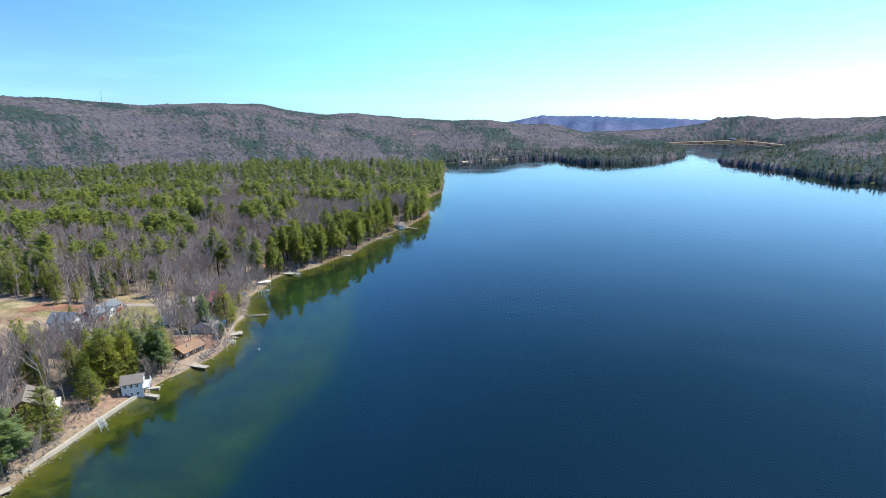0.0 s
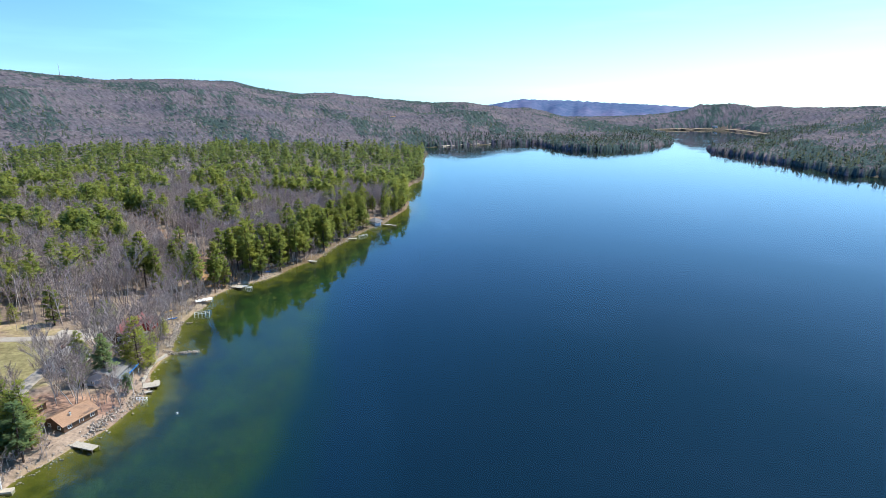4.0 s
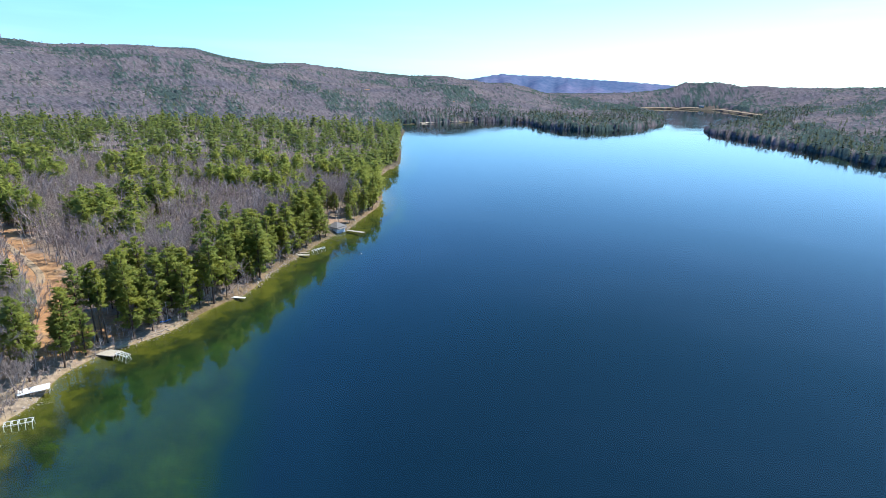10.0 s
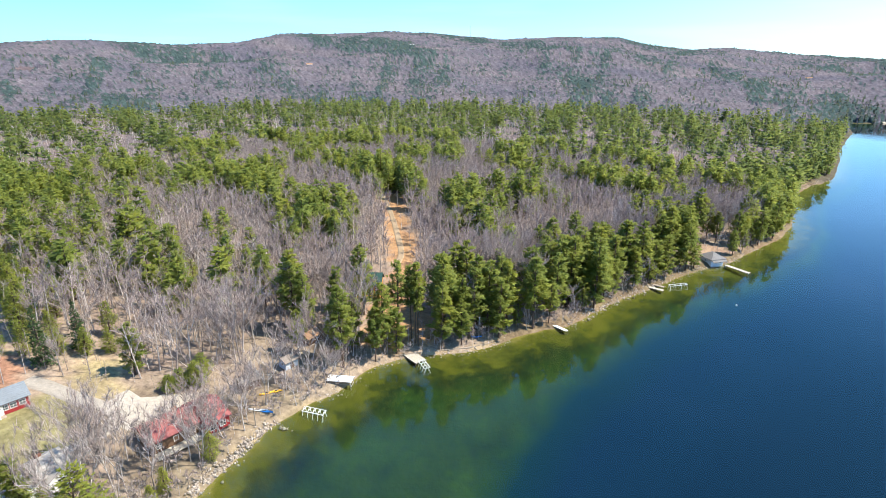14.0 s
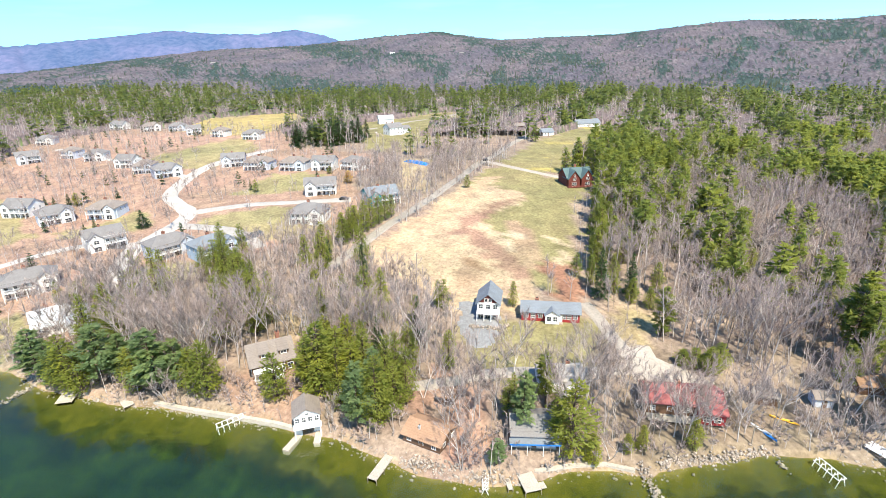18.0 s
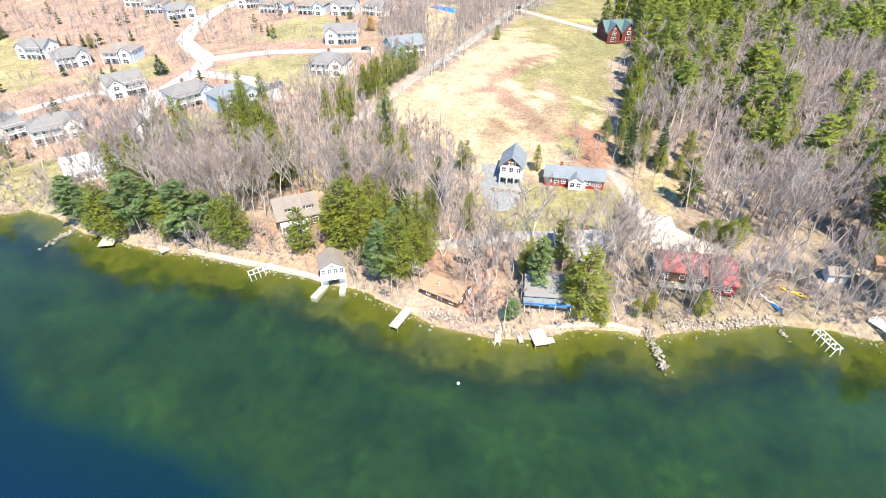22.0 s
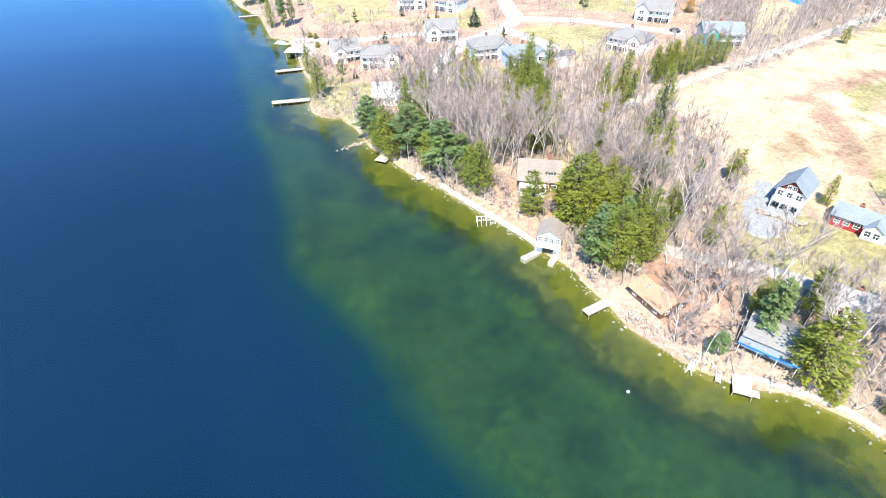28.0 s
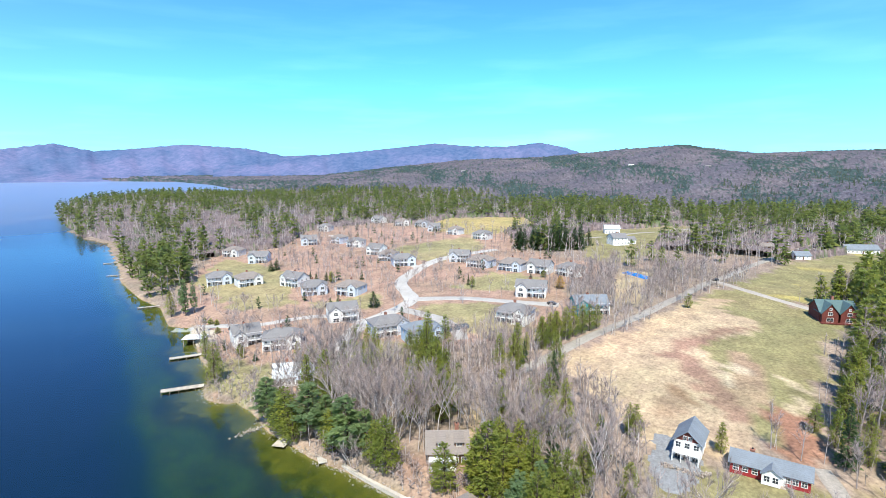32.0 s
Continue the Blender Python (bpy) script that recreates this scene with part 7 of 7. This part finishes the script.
        ok &= rng.rand(len(x)) < np.clip(1.1 - d / 1500, 0.5, 1)
        x, y, s = x[ok], y[ok], s[ok]
        z = land_height(x, y, s)
        pine = rng.rand(len(x)) < pine_share(x, y, s)
        woods(name, label, [(far_pines, (BARK_PINE, PINE_DEEP)), (far_bare, (TRUNK, TWIG))],
              [(x[pine], y[pine], z[pine], tall(pine.sum(), 13, 21) / 20), (x[~pine], y[~pine], z[~pine], tall((~pine).sum(), 11, 17) / 14)])
    # small yard trees among the cottages
    yard_bare = [sparse_bare(271 + k, 6, 80, 0.6, 0.06) for k in range(4)]
    x, y = scatter(-500, -160, -120, 125, 6.5, 23)
    s = shore_distance(x, y)
    ok = (s > 3) & inside(x, y, COTTAGES) & (rng.rand(len(x)) < 0.55 + 0.35 * (waves(x, y, 60, 71) > 0.1))
    for line, half in ROADS:
        ok &= line_distance(x, y, line) > half + 2.5
    for hx, hy, hr in HOUSE_SPOTS:
        ok &= np.hypot(x - hx, y - hy) > hr - 1.5
    for q in LAWNS:
        ok &= ~inside(x, y, q)
    x, y, s = x[ok], y[ok], s[ok]
    z = land_height(x, y, s)
    pine = rng.rand(len(x)) < 0.08
    woods("yard_trees", "small leafless yard trees and a few shrubs among cottages", [(far_pines, (BARK_PINE, SPRUCE)), (yard_bare, (TRUNK, TWIG))],
          [(x[pine], y[pine], z[pine], tall(pine.sum(), 3, 7) / 20), (x[~pine], y[~pine], z[~pine], tall((~pine).sum(), 5, 12) / 14)])
    # pines along the shores beyond
    shore_pines = [pine_shape(311 + k, 24, low=0.06, wide=0.2, size=4.0, limbs=False) for k in range(4)]
    shore_bare = [sparse_bare(351 + k, 1, 20, 0.7, 0.16) for k in range(4)]
    x, y = scatter(90, 540, 1700, 1900, 11, 39)
    s = shore_distance(x, y)
    ok = (s > 3) & (s < 120) & (y < 1500)
    x, y, s = x[ok], y[ok], s[ok]
    pine = rng.rand(len(x)) < np.where(x > 590, 0.5, 0.85)
    z = land_height(x, y, s)
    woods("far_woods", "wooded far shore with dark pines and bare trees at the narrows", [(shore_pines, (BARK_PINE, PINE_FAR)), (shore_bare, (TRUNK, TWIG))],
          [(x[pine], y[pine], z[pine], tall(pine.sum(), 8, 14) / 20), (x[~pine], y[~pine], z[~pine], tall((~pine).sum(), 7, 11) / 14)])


def hill_woods():
    """The closed canopy of the far hillsides: one uneven sheet of tree tops, bare and evergreen, falling to the ground at its edges."""
    rng = np.random.RandomState(83)
    az = np.radians(np.arange(-62, 164, 0.15))
    r = 420 * (3650 / 420) ** np.linspace(0, 1, 165)
    ga, gr = np.meshgrid(az, r)
    ga = ga + rng.uniform(-0.4, 0.4, ga.shape) * (az[1] - az[0])
    gr = gr * (1 + rng.uniform(-0.4, 0.4, gr.shape) * 0.011)
    x, y, rr = (EYE[0] - np.sin(ga) * gr).ravel(), (EYE[1] + np.cos(ga) * gr).ravel(), gr.ravel()
    s = shore_distance(x, y)
    low = ((rr < 820) & (x < 250)) | ((y < -160) & (x > -950))
    ok = (s > 5) & ((rr > 660) | (x < 250)) & ~((x > -340) & (x < 45) & (y > -65) & (y < 525))
    near = np.where(low & ok)[0]
    ok[near] &= free_land(x[near], y[near], s[near], 9)
    ok &= ~((x > 850) & (y > 1300) & (s < 30))
    for cx, cy, w in HILL_FIELDS:
        ok &= np.hypot((x - cx) / w, (y - cy) / (0.6 * w)) > 1
    # evergreens in stands, in loose groups and one by one; stands run up the slopes
    u, w = ga.ravel() * 1700, rr * 0.42
    stand = waves(u, w, 380, 61) + 0.6 * waves(u, w, 130, 62) + 0.35 * waves(u, w, 48, 63)
    green = rng.rand(len(x)) < np.clip(0.28 + 0.8 * (stand - 0.15), 0.08, 0.88)
    green |= (s < 90) & (rng.rand(len(x)) < 0.35)
    green = np.where(low, rng.rand(len(x)) < pine_share(x, y, s), green)
    z = land_height(x, y, s)
    top = np.where(green, rng.uniform(6.5, 11.5, len(x)), rng.uniform(5.5, 8.0, len(x))) * (0.8 + 0.2 * waves(x, y, 120, 64)) * np.where(low, 0.7, 1.0)
    v = np.stack([x, y, np.where(ok, z + top, z - 1.5)], 1)
    n, m = len(az), len(r)
    i = (np.arange(m - 1)[:, None] * n + np.arange(n - 1)).ravel()
    quad = np.stack([i, i + 1, i + n + 1, i + n], 1)
    quad = quad[ok[quad].any(1)]
    tris = np.concatenate([quad[:, [0, 2, 1]], quad[:, [0, 3, 2]]])
    used = np.unique(tris)
    back = np.zeros(len(v), np.int64)
    back[used] = np.arange(len(used))
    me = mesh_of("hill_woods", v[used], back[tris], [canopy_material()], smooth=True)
    shade = rng.uniform(0.82, 1.18, len(x))[:, None]
    warm = np.clip(0.5 + 0.5 * waves(x, y, 260, 65), 0, 1)[:, None]
    # twig and needle colours of the far slopes, with distance haze mixed in as blue
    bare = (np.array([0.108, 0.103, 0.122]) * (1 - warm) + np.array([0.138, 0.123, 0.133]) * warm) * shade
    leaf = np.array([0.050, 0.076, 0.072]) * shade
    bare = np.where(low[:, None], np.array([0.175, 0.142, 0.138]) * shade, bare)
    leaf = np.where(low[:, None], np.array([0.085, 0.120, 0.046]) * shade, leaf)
    col = np.ones((len(x), 4), np.float32)
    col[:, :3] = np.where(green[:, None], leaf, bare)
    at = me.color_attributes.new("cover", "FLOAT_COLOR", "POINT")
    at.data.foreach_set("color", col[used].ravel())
    # single dark pines that stand above the bare crowns
    lone = np.where(ok & ~low & (rr < 2500) & (rng.rand(len(x)) < np.clip(0.07 + 0.1 * stand, 0.015, 0.2) * np.clip(rr / 1600, 0.25, 1)))[0]
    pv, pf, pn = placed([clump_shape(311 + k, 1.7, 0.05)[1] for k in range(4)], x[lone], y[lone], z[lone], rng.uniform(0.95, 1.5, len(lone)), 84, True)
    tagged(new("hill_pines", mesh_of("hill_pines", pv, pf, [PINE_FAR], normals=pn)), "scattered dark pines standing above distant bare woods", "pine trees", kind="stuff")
    tagged(new("hill_woods", me), "distant hillsides of haze-tinted purple-grey bare woods with dark evergreen stands", "woods", kind="stuff")


# foot, height, kind (p pine, c cedar, s spruce, b bare, w birch) and fullness of trees that stand out
KEY_TREES = [(-106.6, 67.5, 12.7, "p", 1.3), (-102.7, 77.2, 13.5, "c", 1.0), (-103.6, 84.6, 14.5, "p", 1.2), (-100.2, 99.6, 14.5, "p", 1.35), (-98.1, 112, 13, "c", 1.0),
             (-96.7, 128.4, 10.7, "c", 1.0), (-97, 138.2, 16.5, "c", 1.0), (-98.5, 142.5, 14.5, "c", 1.05), (-86, 148, 13, "p", 0.85), (-86.5, 152, 15.5, "c", 0.62),
             (-90.5, 153, 11, "c", 0.7), (-91.9, 180.4, 7.5, "c", 0.5), (-83.6, 181.2, 13, "p", 0.8), (-78.5, 189.8, 15, "c", 0.9), (-77, 193.5, 6, "c", 1.0)]
KEY_TREES += [(-76, 175.5, 5.5, "p", 1.2), (-120.8, 158.7, 11, "s", 1.1), (-131.9, 165.3, 8.5, "c", 0.9), (-139.9, 105.5, 15, "c", 0.8), (-121.8, 115.7, 15.5, "c", 0.7),
              (-141.9, 81, 9, "s", 1.0), (-168.7, 125.3, 8.2, "s", 1.0), (-102.3, 226.5, 7, "c", 1.7), (-104.5, 229.5, 6.5, "c", 1.7), (-101.6, 256.9, 25, "p", 1.0), (-120, 263, 20, "p", 1.0),
              (-75.8, 270.4, 25, "p", 0.75), (-72, 273.2, 24, "p", 0.75), (-73.5, 273.5, 23, "p", 0.7), (-70.5, 272.5, 22, "p", 0.7), (-66.5, 279.5, 26, "p", 0.9)]
KEY_TREES += [(-60.6, 286, 20.7, "p", 1.0), (-54.5, 296, 21, "p", 1.0), (-97.1, 257.3, 20, "p", 0.95), (-92.5, 264.9, 20.5, "p", 0.9), (-34.5, 339, 21, "p", 1.0), (-29, 353, 23, "p", 0.95),
              (-16, 376, 20, "p", 1.0), (-2, 415, 17, "p", 1.0), (12, 440, 20, "p", 1.0), (-173.6, -47.8, 17, "p", 0.7), (-176, -52, 16, "p", 0.6), (-178, -47, 15, "p", 0.6)]
KEY_TREES += [(-182, 128, 11, "c", 1.0), (-186, 130, 11.5, "c", 1.0), (-190, 131.5, 11, "c", 1.0), (-194, 134, 11.5, "c", 1.0), (-198, 136, 11, "c", 1.0), (-203, 138.5, 10.5, "c", 1.0), (-208, 140.5, 10, "c", 1.0),
              (-213, 142.5, 9, "c", 1.0), (-186, 127, 10, "c", 1.0), (-193, 130.5, 10, "c", 1.0)]
KEY_TREES += [(-205.0, 52.5 + 0, 0.5 + 8, "b", 1.0), (-222, 42, 8, "b", 1.0), (-197, 22, 7, "s", 1.4), (-199, 25, 8.5, "s", 1.1), (-258, 70, 6, "c", 1.1), (-262, 66, 6, "s", 1.0),
              (-140, 30, 4, "s", 1.6), (-145, 56, 7, "c", 1.0), (-148, 60, 6, "s", 1.2), (-300, 52, 8, "b", 1.0), (-160, 50, 8, "b", 1.1), (-164, 36, 9, "b", 1.1), (-150, 46, 9, "b", 1.1)]
KEY_TREES += [(-88.5, 179.0, 8, 'c', 0.8), (-89.3, 183.0, 9, 'p', 0.5), (-79.4, 203.5, 6, 'c', 1), (-80.1, 213.5, 7.5, 'c', 1), (-78.9, 200.6, 4.5, 'c', 1.2), (-149.5, 206.1, 8, 'c', 1),
              (-143.9, 209.4, 9, 'c', 1), (-138.6, 214.7, 7, 'c', 1.1), (-133.4, 218.3, 8, 'c', 1.1), (-130.4, 222.4, 7, 'c', 1.2), (-139.3, 227.2, 10, 'c', 1), (-144.8, 248.8, 12, 'c', 1), (-143.7, 252.8, 13, 'c', 1),
              (-146.1, 257.3, 11, 'c', 0.9), (-93.6, 250.3, 13, 'p', 1.1), (-110.3, 264.6, 19, 'p', 1.1), (-105, 166.7, 9, 'c', 0.8), (-104.7, 224.1, 5, 'c', 2.2), (-105.2, 221.6, 4.5, 'c', 2.2), (-104.2, 227.2, 5, 'p', 1.8)]
KEY_TREES += [(-149.0, 99.9, 11, 'c', 0.7), (-133.7, 110.0, 12, 'c', 0.8), (-125.8, 104.4, 10, 'c', 0.7), (-174.6, 124.3, 8, 'c', 0.7), (-143.2, 47.5, 7, 'c', 0.9), (-143.8, 51.5, 6, 'c', 1), (-140.3, 23.0, 2.8, 'c', 1.6),
              (-130.1, 113.4, 11, 'c', 0.7), (-169.6, -30.5, 2.6, 'c', 2.2), (-169.0, -25.7, 2.6, 'c', 2.2), (-168.2, -21.0, 2.6, 'c', 2.2), (-160.1, -11.5, 2.6, 'c', 2.2), (-142.9, 19.5, 4, 'c', 2), (-209.9, 38.0, 8, 's', 2.2),
              (-253.4, 2.2, 6, 's', 1.2), (-247.0, -30.0, 5, 's', 1.2), (-245.9, -24.9, 5, 's', 1.2), (-244.6, -16.6, 6, 's', 1.5), (-243.2, -11.8, 6, 'c', 1.5), (-263.6, -71.2, 8, 's', 1.8), (-259.7, -72.3, 7, 's', 1.8)]
KEY_TREES += [(-142.2, 54.5, 7, 'c', 1.3), (-132.0, 184.7, 7, 'c', 0.9), (-125.1, 157.6, 8, 'c', 0.9), (-133.0, 163.7, 8, 'c', 0.9), (-290.2, 100.6, 4, 'c', 1.8), (-280.5, 95.7, 4, 's', 1.8), (-251.3, 175.7, 6, 'c', 1.3),
              (-300, 146, 8, 'w', 0.8), (-290, 151, 8, 'w', 0.8), (-281, 147, 9, 'w', 0.8), (-266.4, 115.3, 6.5, 'g', 1.9)]
rng_k = np.random.RandomState(77)
KEY_TREES = [(x, y, h * (1.12 if k in "pc" and y < 200 else 1.0), k, f * (1.25 if k in "pc" and y < 200 and x > -110 else 1.0)) for x, y, h, k, f in KEY_TREES]
KEY_TREES += [(-104.5, 72, 12, "p", 1.4), (-101.5, 80.8, 13, "c", 1.2), (-104, 90, 13, "p", 1.4), (-101, 94.5, 12, "c", 1.2), (-101.5, 104.5, 13, "p", 1.4), (-100, 108, 12, "c", 1.2), (-100.5, 134.5, 13, "c", 1.2),
              (-102, 140, 14, "c", 1.2), (-95, 146, 15, "c", 1.2), (-90.5, 147.5, 13.5, "p", 1.3), (-88.5, 151.5, 15, "c", 1.2), (-91, 155, 12, "c", 1.1), (-94, 150.5, 14, "p", 1.2), (-81, 187.8, 9, "c", 1.1), (-98, 148, 16, "c", 0.85), (-96, 153, 15.5, "c", 0.8), (-99.5, 155, 14, "c", 0.8), (-93.5, 157.5, 14, "c", 0.75), (-103, 147, 15, "c", 0.8), (-106, 138, 15, "c", 0.8), (-104, 143.5, 16, "c", 0.8), (-108, 150, 13, "s", 1.1), (-93.5, 143, 16, "c", 0.9)]
KEY_TREES += [(x, y, 8 + 5 * w, "b", 1.0) for x, y, w in [(-84, 166, .5), (-86, 169, .9), (-83, 171, .3), (-88, 173, .8), (-90, 169, .6), (-92, 173, .9), (-95, 161, .7), (-97, 165, .4), (-87, 176, .5), (-94, 177, .8), (-85, 198, .6), (-88, 201, .9), (-82, 203, .5),
                                                    (-84, 206, .8), (-83, 211, .9), (-82, 215, .4), (-83.5, 219, .8), (-82, 223, .7), (-85, 226, .9), (-92, 204, .6), (-95, 201, .9), (-99, 206, .5), (-97, 199, .7), (-86, 241, .9), (-89, 238, .6), (-84, 244, .8), (-88, 249, .9)]]
KEY_TREES += [(-112 - 48 * u, 72 + 85 * v, 14 + 6 * w, "c", 0.72) for u, v, w in rng_k.rand(30, 3)]
# dark grove beyond the cottages, scattered yard trees
KEY_TREES += [(-380 - 40 * u, 52 + 52 * v, 13 + 5 * w, "s", 1.5) for u, v, w in rng_k.rand(34, 3)]
KEY_TREES += [(-255 - 100 * u, -95 + 110 * v, 5 + 4 * w, "b", 1.0) for u, v, w in rng_k.rand(46, 3)]
KEY_TREES += [(-240 - 60 * u, 20 + 80 * v, 4 + 4 * w, "b", 1.0) for u, v, w in rng_k.rand(22, 3)]
KEY_TREES += [(-125 - 70 * u, -30 + 80 * v, 6 + 4 * w, "b", 1.0) for u, v, w in rng_k.rand(34, 3) if shore_distance(-125 - 70 * u, -30 + 80 * v)[0] > 3]
KEY_TREES += [(-78 - 14 * u, 206 + 30 * v, 8 + 4 * w, "b", 1.0) for u, v, w in rng_k.rand(12, 3) if shore_distance(-78 - 14 * u, 206 + 30 * v)[0] > 3]
plant()
hill_woods()
